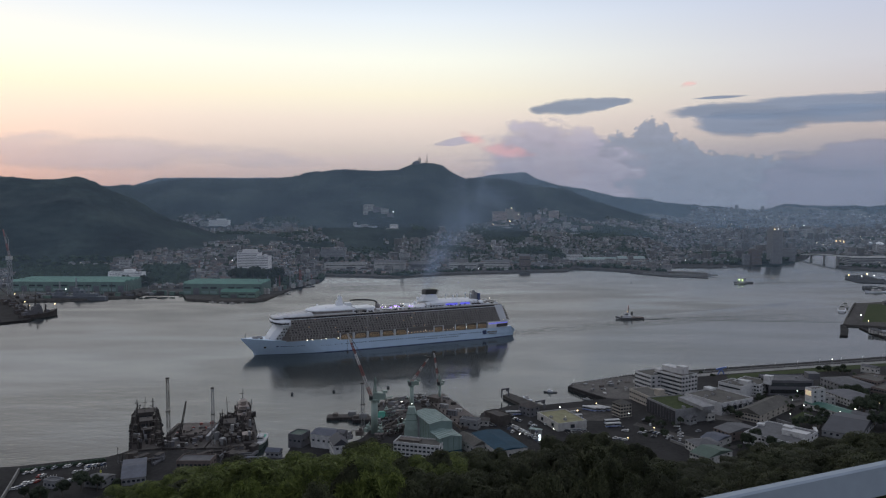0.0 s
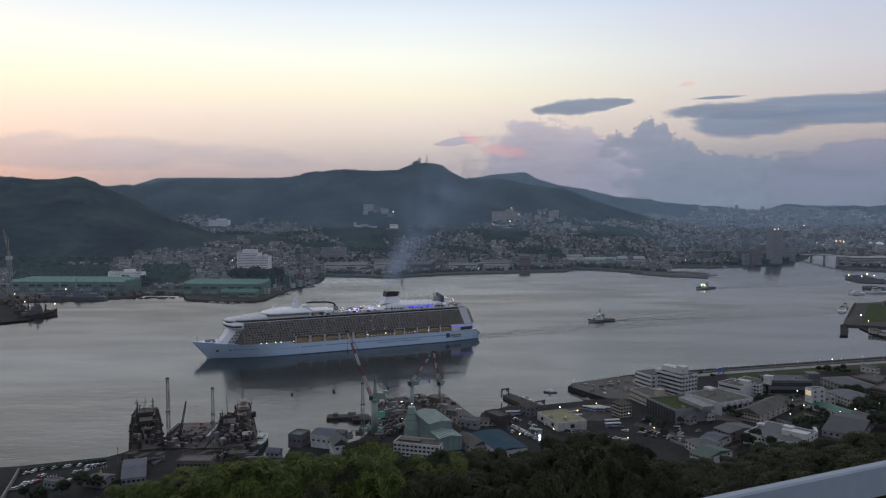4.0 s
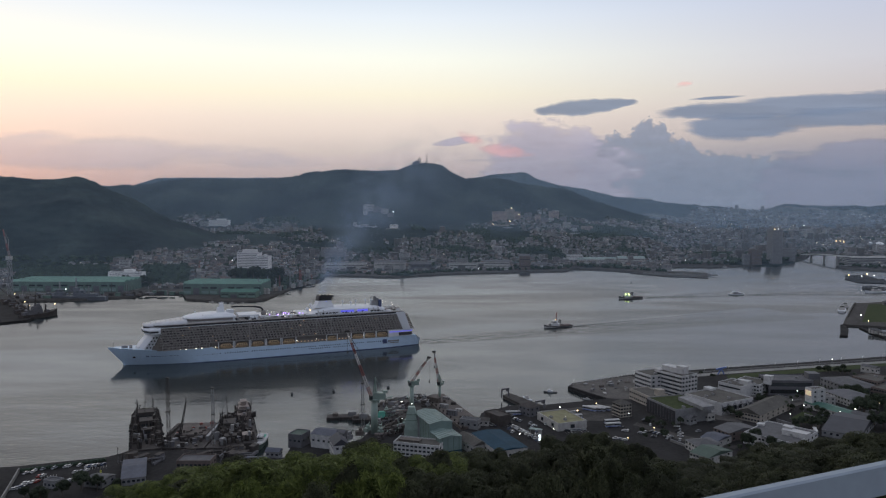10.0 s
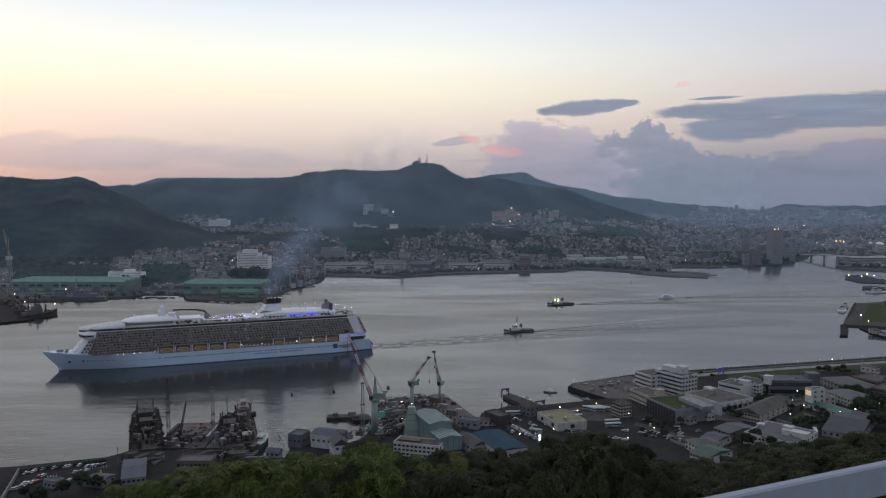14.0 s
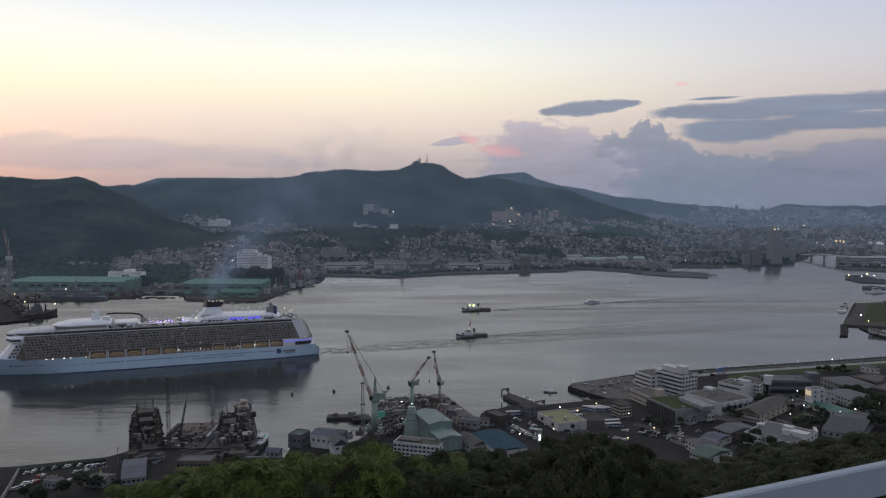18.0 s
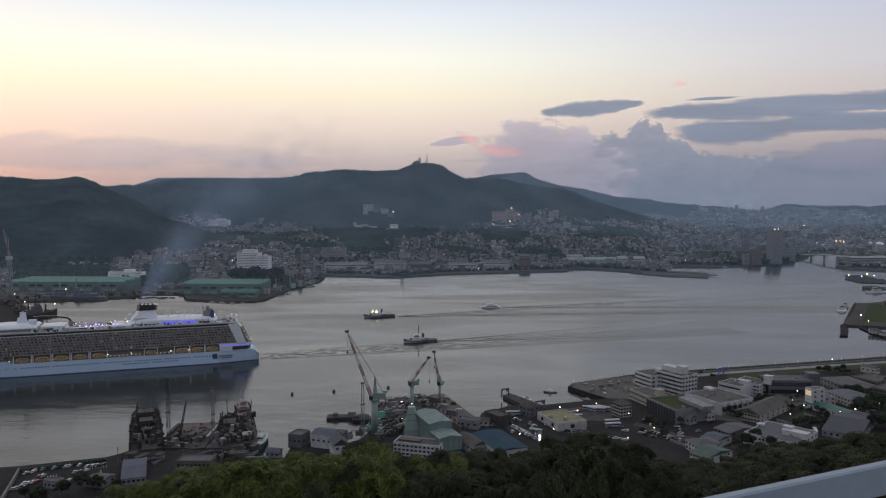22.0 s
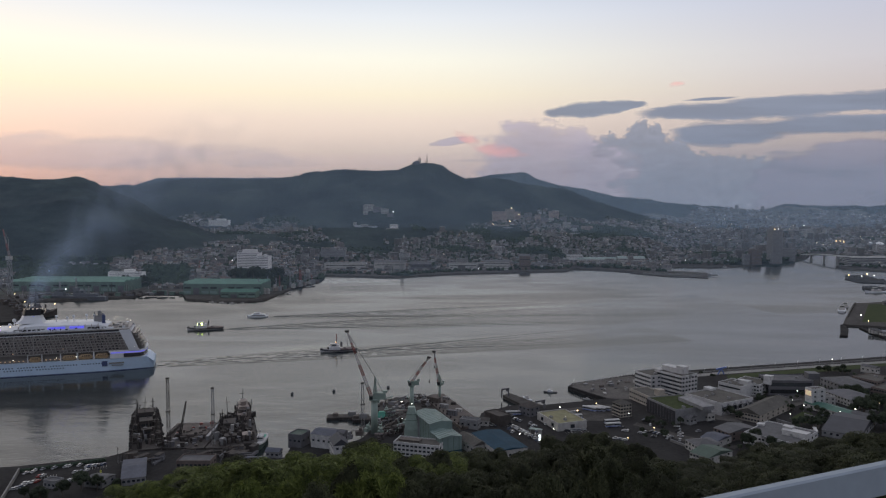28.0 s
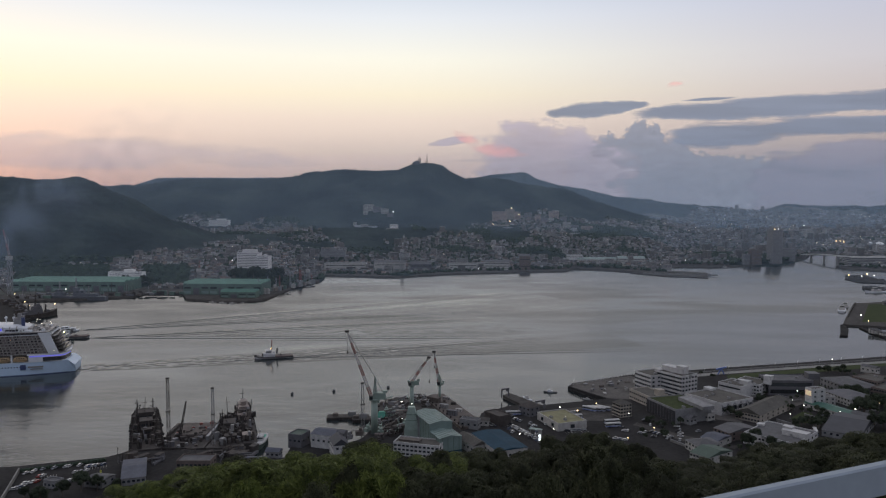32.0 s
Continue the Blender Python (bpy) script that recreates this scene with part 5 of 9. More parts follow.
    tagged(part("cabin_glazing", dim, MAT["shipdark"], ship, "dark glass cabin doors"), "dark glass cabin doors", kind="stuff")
    # slender buttresses where the block steps in and out amidships
    for x in (104, 121, 138, 196):
        part("buttress", Mesh().box(x, 20.3, 20.6, 0.7, 1.0, 18.2), MAT["slabedge"], ship)
    # lit cabins
    rnd = random.Random(5)
    for i in range(14):
        k = rnd.randint(2, 8)
        part("lit_cabin_window", Mesh().box(22 + 3.4 * rnd.randint(2, 74) + 1.7, 19.2, 15.4 + k * 2.58 + 0.6, 1.5, 0.5, 1.3), MAT["lampcabin"], ship, "warm lit cabin window")
    # top band
    m = Mesh().slab([(14, -20.6), (14, 20.6), (287, 20.6), (297, 14), (301, 0), (297, -14), (287, -20.6)], 38.7, 39.4)
    part("upper_deck", m, MAT["shipwhite"], ship)
    m = Mesh().slab([(18, -20.2), (18, 20.2), (286, 20.2), (296, 13), (299, 0), (296, -13), (286, -20.2)], 39.4, 41.4)
    part("window_band", m, MAT["shipdark"], ship, "continuous dark window band")
    m = Mesh().slab([(16, -20.7), (16, 20.7), (272, 20.7), (280, 14), (280, -14), (272, -20.7)], 41.4, 42.0)
    part("pool_deck", m, [MAT["deck"]], ship, "open pool deck")
    for side in (1, -1):
        m = Mesh()
        for x in range(18, 190, 4):
            m.box(x, side * 20.4, 42.0, 0.15, 0.15, 1.2)
        m.box(103, side * 20.4, 43.1, 172, 0.15, 0.15)
        part("deck_rail", m, MAT["shipwhite"], ship)
    # bridge and sloping bow front
    m = Mesh()
    rings = []
    for z, x0, hb in ((15.5, 313, 13.5), (20, 310.5, 15), (26, 306, 17), (31, 301.5, 19), (33, 300, 19.5)):
        rings.append([(286, -hb, z), (x0 - 9, -hb, z), (x0 - 2.5, -hb * 0.6, z), (x0, 0, z), (x0 - 2.5, hb * 0.6, z), (x0 - 9, hb, z), (286, hb, z)])
    m.loft(rings)
    front = part("front", m, MAT["shipwhite"], ship, "sloping white front under the bridge")
    m = Mesh()
    for z in (18, 21.5, 25, 28.5):
        for i in (-3, -2, -1, 1, 2, 3):
            x0 = 313 - (z - 15.5) * 0.74
            m.box(x0 - 1.3 - abs(i) * 0.72, i * 3.0, z, 0.6, 1.4, 1.5)
        for k in range(4):
            m.box(302 - k * 3.2 - (z - 15) * 0.6, 13.9 + (z - 15.5) * 0.34, z, 1.6, 0.8, 1.5)
    part("front_windows", m, MAT["shipdark"], ship)
    m = Mesh()
    rings = []
    for z, x0, hb in ((32.6, 303.0, 21.5), (33.4, 304.2, 22.6), (37.4, 305.5, 22.6), (38.6, 304.4, 21.6)):
        rings.append([(287, -hb, z), (x0 - 8, -hb, z), (x0 - 2, -hb * 0.6, z), (x0, 0, z), (x0 - 2, hb * 0.6, z), (x0 - 8, hb, z), (287, hb, z)])
    m.loft(rings)
    bridge = part("bridge", m, MAT["shipwhite"], ship, "rounded white wheelhouse with wings")
    m = Mesh()
    rings = [[(289, -hb, z), (x0 - 8, -hb, z), (x0 - 2, -hb * 0.6, z), (x0, 0, z), (x0 - 2, hb * 0.6, z), (x0 - 8, hb, z), (289, hb, z)]
             for z, x0, hb in ((34.6, 305.1, 22.75), (36.4, 305.6, 22.75))]
    m.loft(rings)
    part("bridge_windows", m, MAT["shipdark"], bridge)
    # roof sweeping up from the bridge, a dark glass band under its edge
    m, g = Mesh(), Mesh()
    rings, glass = [], []
    for t in range(11):
        s = t / 10
        x = 304.0 - s * 44
        hb = 9 + 11.7 * s ** 0.45
        zt = 41.2 + 4.0 * s ** 0.7
        zl = 40.2 + 0.6 * s
        rings.append([(x, -hb, zl), (x, -hb * 0.97, zl + 0.7 + 1.3 * s), (x, -hb * 0.55, zt), (x, hb * 0.55, zt), (x, hb * 0.97, zl + 0.7 + 1.3 * s), (x, hb, zl)])
        glass.append([(x - 0.3, -hb + 0.4, 38.8), (x - 0.3, -hb + 0.2, zl), (x - 0.3, hb - 0.2, zl), (x - 0.3, hb - 0.4, 38.8)])
    m.loft(rings)
    g.loft(glass)
    roof = part("forward_roof", m, MAT["roofsheen"], ship, "white sloping forward roof", True)
    part("roof_glazing", g, MAT["shipdark"], roof, "dark glass band under the forward roof")
    m = Mesh()
    for x in range(266, 300, 5):
        s = (304.0 - x) / 44
        m.box(x, 0, 41.3 + 4.0 * s ** 0.7, 0.5, 1.1 * (9 + 11.7 * s ** 0.45), 0.25)
    part("roof_rib", m, MAT["slabedge"], roof)
    # forward lounge: a stepped bubble with long dark windows
    m = Mesh()
    rings = []
    for z, x0, x1, hb in ((42, 210, 262, 16.4), (44.0, 209, 263, 17.0), (46.2, 209, 264, 17.2), (47.2, 210, 262, 16.4), (48.8, 214, 254, 13.5), (49.6, 219, 246, 9.5)):
        c = 0.3 * (x1 - x0)
        rings.append([(x0, -hb, z), (x1 - c, -hb, z), (x1 - c * 0.45, -hb * 0.82, z), (x1 - c * 0.1, -hb * 0.45, z), (x1, 0, z), (x1 - c * 0.1, hb * 0.45, z),
                      (x1 - c * 0.45, hb * 0.82, z), (x1 - c, hb, z), (x0, hb, z)])
    m.loft(rings)
    lounge = part("forward_lounge", m, MAT["shipwhite"], ship, "domed white forward lounge")
    m = Mesh()
    rings = []
    for z, e in ((43.2, 0.12), (45.4, 0.18)):
        hb, x0, x1, c = 17.0 + e, 213, 263.4 + e, 16
        rings.append([(x0, -hb, z), (x1 - c, -hb, z), (x1 - c * 0.45, -hb * 0.82, z), (x1 - c * 0.1, -hb * 0.45, z), (x1, 0, z), (x1 - c * 0.1, hb * 0.45, z),
                      (x1 - c * 0.45, hb * 0.82, z), (x1 - c, hb, z), (x0, hb, z)])
    m.loft(rings)
    part("lounge_glazing", m, MAT["balcony"], lounge, "tinted band of lounge windows")
    m = Mesh()
    for x in (236, 228, 243):
        m.box(x, 10.5, 48.2, 2.6, 3.4, 0.8)
    part("skylight", m, MAT["shipdark"], lounge)
    m = Mesh().beam((250, 2, 48), (250, 2, 51.5), 0.3).ball((251, 2, 51.6), 0.9, n=8, m=5)
    part("lounge_antenna", m, MAT["shipwhite"], lounge)
    # glazed houses and clutter behind the lounge
    rnd = random.Random(31)
    for i in range(26):
        x = rnd.uniform(180, 212)
        part("deck_cabana", Mesh().box(x, rnd.uniform(12, 19), 42, rnd.uniform(1, 3), rnd.uniform(1, 2.5), rnd.uniform(0.8, 3.2)),
             rnd.choice((MAT["shipdark"], MAT["shipdark"], MAT["deck"], MAT["greysteel"], MAT["shipwhite"])), ship)
    # mast and observation arm
    m = Mesh().box(224, 0, 48.6, 9, 7, 6, taper=0.75).box(223, 0, 54, 5.5, 5, 4.5, taper=0.8).box(214, 3, 48.2, 7, 7, 4)
    m.beam((223, 0, 58), (223, 0, 61), 0.8).beam((220, 0, 59.5), (226, 0, 59.5), 0.6)
    part("foremast", m, MAT["shipwhite"], ship)
    m = Mesh()
    pts = [(213, 6, 55.2), (205, 6, 55.4), (190, 6, 54.6), (182, 6, 53.2), (179, 6, 51.0), (180, 6, 48.5)]
    for a, c in zip(pts, pts[1:]):
        m.beam(a, c, 1.7)
    part("observation_arm", m, MAT["shipdark"], ship, "folded dark observation-capsule arm")
    m = Mesh().ball((178, 6, 46.8), 3.4, n=10, m=6)
    part("observation_capsule", m, MAT["balcony"], ship, "", True)
    m = Mesh().slab([(176, -15), (176, 15), (194, 15), (194, -15)], 42, 44.6).slab([(184, -12), (184, 12), (206, 12), (206, -12)], 44.6, 46.4)
    part("solarium", m, MAT["shipwhite"], ship, "white glazed pool house")
    # aft sports house with funnel
    m = Mesh()
    rings = []
    for x, zt, hb in ((36, 46.0, 12), (48, 48.2, 15), (80, 49.2, 16), (104, 49.4, 16), (122, 46.6, 15), (134, 43.4, 12)):
        rings.append([(x, -hb, 42), (x, -hb, zt - 2), (x, -hb * 0.6, zt), (x, hb * 0.6, zt), (x, hb, zt - 2), (x, hb, 42)])
    m.loft(rings)
    house = part("sports_house", m, MAT["shipwhite"], ship, "long white sports house with blue-lit windows")
    for x0, x1 in ((59, 72), (76, 92)):
        m = Mesh().box((x0 + x1) / 2, 16.0, 43.8, x1 - x0, 0.5, 2.0)
        part("blue_window", m, MAT["lamp_blue"], house, "large window lit blue")
    m = Mesh()
    for x in (96, 100, 104, 108, 112, 116, 120, 54, 50, 46):
        m.box(x, 15.6, 42.9, 2.9, 1.2, 1.6)
    part("dark_window_row", m, MAT["shipdark"], house)
    m = Mesh()
    for x in range(46, 122, 6):
        m.box(x, 0, 46.6, 0.5, 30.4, 0.5).box(x, 14.4, 42.2, 0.6, 2.4, 5.0)
    part("house_rib", m, MAT["slabedge"], house)
    m = Mesh().box(84, 18.4, 42.4, 92, 3.6, 0.5).box(128, 17.0, 43.6, 26, 6, 0.45)
    for x in range(40, 140, 3):
        m.box(x, 20.0, 42.9, 0.2, 0.2, 1.2)
    part("side_gallery", m, MAT["shipwhite"], house)
    m = Mesh()
    rnd = random.Random(77)
    for i in range(30):
        m.box(rnd.uniform(36, 136), rnd.uniform(17, 19.4), 42.9, rnd.uniform(0.6, 2.4), 0.8, rnd.uniform(0.6, 1.9))
    part("gallery_furniture", m, MAT["shipdark"], house, "dark gallery furniture")
    m = Mesh()
    rings = []
    for z, x0, x1, hb in ((49, 97, 124, 7), (53, 99, 119, 6), (56.5, 100, 117.5, 5.4)):
        rings.append([(x0, -hb, z), (x1 - 3, -hb, z), (x1, 0, z), (x1 - 3, hb, z), (x0, hb, z)])
    m.loft(rings)
    funnel = part("funnel", m, MAT["shipwhite"], ship)
    m = Mesh()
    rings = []
    for z, x0, x1, hb in ((56.6, 100, 117.5, 5.5), (62.5, 98.5, 116.5, 5.2)):
        rings.append([(x0, -hb, z), (x1 - 3, -hb, z), (x1, 0, z), (x1 - 3, hb, z), (x0, hb, z)])
    m.loft(rings)
    for i in range(5):
        m.box(106.5 - 0.3 * i, 0, 57.2 + i * 1.1, 18.4, 11.4, 0.35)
    for i in range(4):
        m.tube((102 + i * 4, 0, 62), (101.5 + i * 4, 0, 63.6), 0.9)
    part("funnel_top", m, MAT["shipdark"], funnel, "black louvred funnel top")
    for x, z in ((128, 46.5), (124, 51.0), (86, 53.4), (76, 51.6), (70, 53.0), (58, 53.4), (51, 53.0)):
        m = Mesh().tube((x, 3, z - 4), (x, 3, z), 0.5).ball((x, 3, z + 1.2), 1.9 if x > 100 else 1.4, n=10, m=6)
        part("radar_dome", m, MAT["shipwhite"], ship, "", True)
    m = Mesh().box(47, 2, 48, 8, 8, 6, taper=0.8).box(44, 3, 42, 5, 6, 14, taper=0.8).beam((50, 2, 53), (51, 2, 58), 0.9).box(46, 2, 54, 3, 4, 4.4)
    part("aft_mast", m, MAT["greysteel"], ship, "grey aft mast and climbing tower")
    m = Mesh().box(41.5, 8, 46, 3.2, 2, 9, turn=10)
    part("climbing_wall", m, MAT["navy"], ship, "blue and white climbing wall")
    for x in range(20, 38, 5):
        part("aft_deck_house", Mesh().box(x, 8, 42, 3.5, 9, 1.2 + (x % 3)), MAT["deck"], ship)
        part("aft_deck_pole", Mesh().beam((x, 15, 42), (x, 15, 47), 0.25), MAT["deck"], ship)
    # stern: slanted side fins, lit lower terrace
    for side in (1, -1):
        m = Mesh()
        p = [(26, 41), (15.5, 41), (7.5, 20.5), (17.0, 20.5)]
        ys = (side * 20.9, side * 20.2)
        m.add([(x, ys[0], z) for x, z in p] + [(x, ys[1], z) for x, z in p],
              [(0, 1, 2, 3), (7, 6, 5, 4), (0, 4, 5, 1), (1, 5, 6, 2), (2, 6, 7, 3), (3, 7, 4, 0)])
        part("stern_fin", m, MAT["shipwhite"], ship, "white slanted stern fin")
    m = Mesh().slab([(3, -15), (1, 0), (3, 15), (6, 19), (35, 20.6), (35, -20.6), (6, -19)], 12.5, 19.8)
    part("stern_terrace", m, MAT["shipwhite"], ship, "white stern terrace")
    m = Mesh().slab([(2.9, -15.2), (0.8, 0), (2.9, 15.2), (6, 19.3), (22, 20.9), (22, -20.9), (6, -19.3)], 13.4, 17.0)
    part("stern_glazing", m, MAT["shipdark"], ship)
    m = Mesh().slab([(2.7, -15.3), (0.6, 0), (2.7, 15.3), (6, 19.5), (34, 21.0), (34, -21.0), (6, -19.5)], 17.6, 18.9)
    part("stern_light_strip", m, MAT["lamp_stern"], ship, "blue light strip round the stern")
    m = Mesh().slab([(1.5, -15.5), (-0.4, 0), (1.5, 15.5), (5, 19.8), (36, 21.2), (36, -21.2), (5, -19.8)], 18.9, 20.6)
    part("stern_deck", m, MAT["shipwhite"], ship)
    for k in range(6):
        m = Mesh().box(13.5 - 1.5 * (5 - k), 0, 21.2 + k * 3.1, 7, 37, 0.5).box(10.2 - 1.5 * (5 - k), 0, 21.7 + k * 3.1, 0.2, 37, 1.0)
        part("stern_balcony", m, MAT["balcony"], ship)
    # plain emblem and bars where the name stands
    m = Mesh().box(40, 20.95, 5.5, 5, 0.3, 5)
    part("emblem", m, MAT["navy"], ship, "dark square emblem")
    m = Mesh().box(29, 20.7, 7.2, 14, 0.3, 1.6).box(28, 20.7, 5.4, 11, 0.3, 0.9)
    part("stern_marking", m, MAT["greysteel"], ship)
    m = Mesh()
    for x, w in ((300, 3.0), (295.6, 1.8), (293, 1.8), (290.4, 1.8), (287.8, 1.8), (285.2, 1.8), (282.6, 1.8), (277, 3.0), (273.2, 1.8), (270.6, 1.8)):
        yy = beam_at(x, 0) + (beam_at(x, 1) - beam_at(x, 0)) * 0.62
        t = math.degrees(math.atan2(beam_at(x + 2, 1) - beam_at(x - 2, 1), 4))
        m.box(x, yy + 0.1, 9.2, w, 0.4, 2.0, turn=t)
    part("bow_marking", m, MAT["navy"], ship, "dark bars of the name")
    m = Mesh().box(313, 8.6, 8.2, 2.4, 1.0, 1.6, turn=-24)
    part("anchor", m, MAT["black"], ship)
    # bow deck
    for m in (Mesh().box(322, 0, 18.3, 6, 5, 2.2), Mesh().box(316, 4, 17.8, 3, 2, 2), Mesh().box(316, -4, 17.8, 3, 2, 2)):
        part("winch", m, MAT["greysteel"], ship)
    part("jackstaff", Mesh().beam((333, 0, 19), (333, 0, 25), 0.5), MAT["greysteel"], ship)
    # lifeboats in their frames
    first = None
    spots = [146 + 17.1 * i for i in range(5)] + [36 + 15.0 * i for i in range(3)] + [98.0]
    for side in (1, -1):
        for x in spots:
            ln = 13.2 if x != 98.0 else 10.0
            boat = new("lifeboat")
            boat.parent = ship
            boat["label"] = "orange enclosed lifeboat in a white davit"
            if first is None:
                h, c, w, d = Mesh(), Mesh(), Mesh(), Mesh()
                rings = []
                for s, hb, zk in ((0, 0.5, 1.6), (1.4, 1.7, 0.4), (4, 2.1, 0), (9, 2.1, 0), (12, 1.6, 0.5), (13.2, 0.5, 1.7)):
                    rings.append([(s, -hb, 2.6), (s, -hb * 0.6, zk), (s, hb * 0.6, zk), (s, hb, 2.6)])
                h.loft(rings)
                rings = []
                for s, hb, zt in ((0.8, 1.2, 3.2), (2.2, 1.9, 4.6), (10.5, 1.9, 4.8), (12.4, 1.1, 3.4)):
                    rings.append([(s, -hb, 2.5), (s, -hb * 0.8, zt), (s, hb * 0.8, zt), (s, hb, 2.5)])
                c.loft(rings)
                w.box(0, 0, 0, 1.2, 0.16, 0.9)
                for s in (-1.2, 14.4):
                    d.box(s, 0.6, -1.2, 0.8, 2.2, 8.6)
                d.box(6.6, 0.6, 7.0, 16.4, 2.4, 0.6).box(6.6, 0.6, -1.2, 16.4, 2.4, 0.5)
                first = [x_.data(n_, mt) for x_, n_, mt in ((h, "boat_hull", MAT["boatorange"]), (c, "canopy", MAT["boatorange"]), (w, "boat_window", MAT["shipdark"]), (d, "davit", MAT["shipwhite"]))]
            for me in first:
                if me.name.startswith("boat_window"):
                    for s in (3.3, 5.3, 7.3, 9.3):
                        part("boat_window", me, None, boat).matrix_basis = pose(s, 2.02, 3.0)
                else:
                    part(me.name.split(".")[0], me, None, boat)
            boat.matrix_basis = pose(x, 18.6, 13.4) if side > 0 else pose(x + 13.2, -18.6, 13.4, 0, 0, 180)
            if ln < 13:
                boat.matrix_basis = boat.matrix_basis @ Matrix.Diagonal((0.8, 1, 0.95, 1))
    # pool deck furniture
    rnd = random.Random(19)
    for i in range(46):
        x = rnd.choice((rnd.uniform(134, 176), rnd.uniform(134, 176), rnd.uniform(20, 38)))
        y = rnd.uniform(-17, 18)
        part("deck_cabana", Mesh().box(x, y, 42, rnd.uniform(1.5, 5), rnd.uniform(1.5, 4), rnd.uniform(0.8, 3.0)), rnd.choice((MAT["shipwhite"], MAT["deck"], MAT["greysteel"], MAT["shipdark"])), ship)
    for i in range(24):
        x = rnd.uniform(60, 178)
        part("light_pole", Mesh().beam((x, rnd.choice((18.5, 12, -4)), 42), (x, rnd.choice((18.5, 12, -4)), 42 + rnd.uniform(3, 6)), 0.22), MAT["shipwhite"], ship)
    m = Mesh().slab([(128, -14), (128, 17), (178, 19), (178, 14), (140, 12), (140, -14)], 44.2, 44.6)
    part("sun_deck", m, MAT["shipwhite"], ship, "raised sun deck round the pools")
    for x in (36, 62, 94, 122):
        part("deck_step", Mesh().box(x, 17.2, 42, 9, 5, 1.6), MAT["shipwhite"], ship)
    # small lamps
    rnd = random.Random(9)

    def lamp(x, y, z, r, mt, lb):
        part("deck_lamp", Mesh().ball((x, y, z), r, n=6, m=4), mt, ship, lb)
    for x in (232, 252, 262, 246, 268, 122, 84, 66, 144):
        lamp(x, 21.0, 14.0 + (1.6 if x > 230 else 2.5), 0.4, MAT["decklamp"], "white deck lamp")
    for i in range(40):
        x = rnd.choice((rnd.uniform(135, 178), rnd.uniform(16, 40), rnd.uniform(60, 125)))
        lamp(x, rnd.uniform(-8, 18), 43.2 + rnd.random() * 3.5 + (4 if x < 40 else 0), 0.27, MAT["decklamp"], "white deck lamp")
    for x in (150, 153, 156, 161, 164, 171, 139, 135):
        lamp(x, rnd.uniform(4, 18), 43.6 + rnd.random() * 2, 0.85, MAT["lamp_violet"], "violet party light")
    lamp(126, 10, 47, 0.5, MAT["lamp_warm"], "warm lamp")
    lamp(12, 20.6, 23, 0.4, MAT["lamp_warm"], "warm lamp")
    lamp(106, 6, 56, 0.5, MAT["lamp_blue"], "blue lamp")
    return ship


MAT["lampcabin"] = material("warm_lit_window", (0.9, 0.62, 0.35), 0.4, glow=0.16, glow_color=(1.0, 0.68, 0.36), var=0.5, scale=0.15)
MAT["lamp_stern"] = glowing("stern_blue_glow", (0.20, 0.20, 0.80), 0.55)
cruise_ship = build_cruise_ship()
for piece in cruise_ship.children:
    piece.matrix_basis = Matrix.Diagonal((0.972, 1, 1, 1)) @ piece.matrix_basis


# ---------- small vessels ----------
MAT["tughull"] = material("dark_tug_hull", (0.06, 0.062, 0.07), 0.5, scale=0.3, var=0.3)
MAT["tuggrey"] = material("greyed_tug_paint", (0.50, 0.50, 0.51), 0.6, scale=0.5, var=0.25)
MAT["tugdeck"] = material("tug_deck", (0.10, 0.075, 0.07), 0.7, scale=0.4, var=0.3)


def boat_hull(length, breadth, sheer, low=0.6):
    """Hull with raised bow; x forward, origin amidships."""
    m = Mesh()
    rings = []
    for s, w, z in ((-0.5, 0.72, 1.0), (-0.46, 0.86, 0.98), (-0.25, 1.0, 0.85), (0.1, 1.0, 0.9), (0.3, 0.84, 1.15), (0.42, 0.5, 1.45), (0.5, 0.04, 1.7)):
        b = breadth / 2 * w
        rings.append([(s * length, -b, sheer * z), (s * length * 0.97, -b * 0.8, -low), (s * length * 0.97, b * 0.8, -low), (s * length, b, sheer * z)])
    return m.loft(rings)


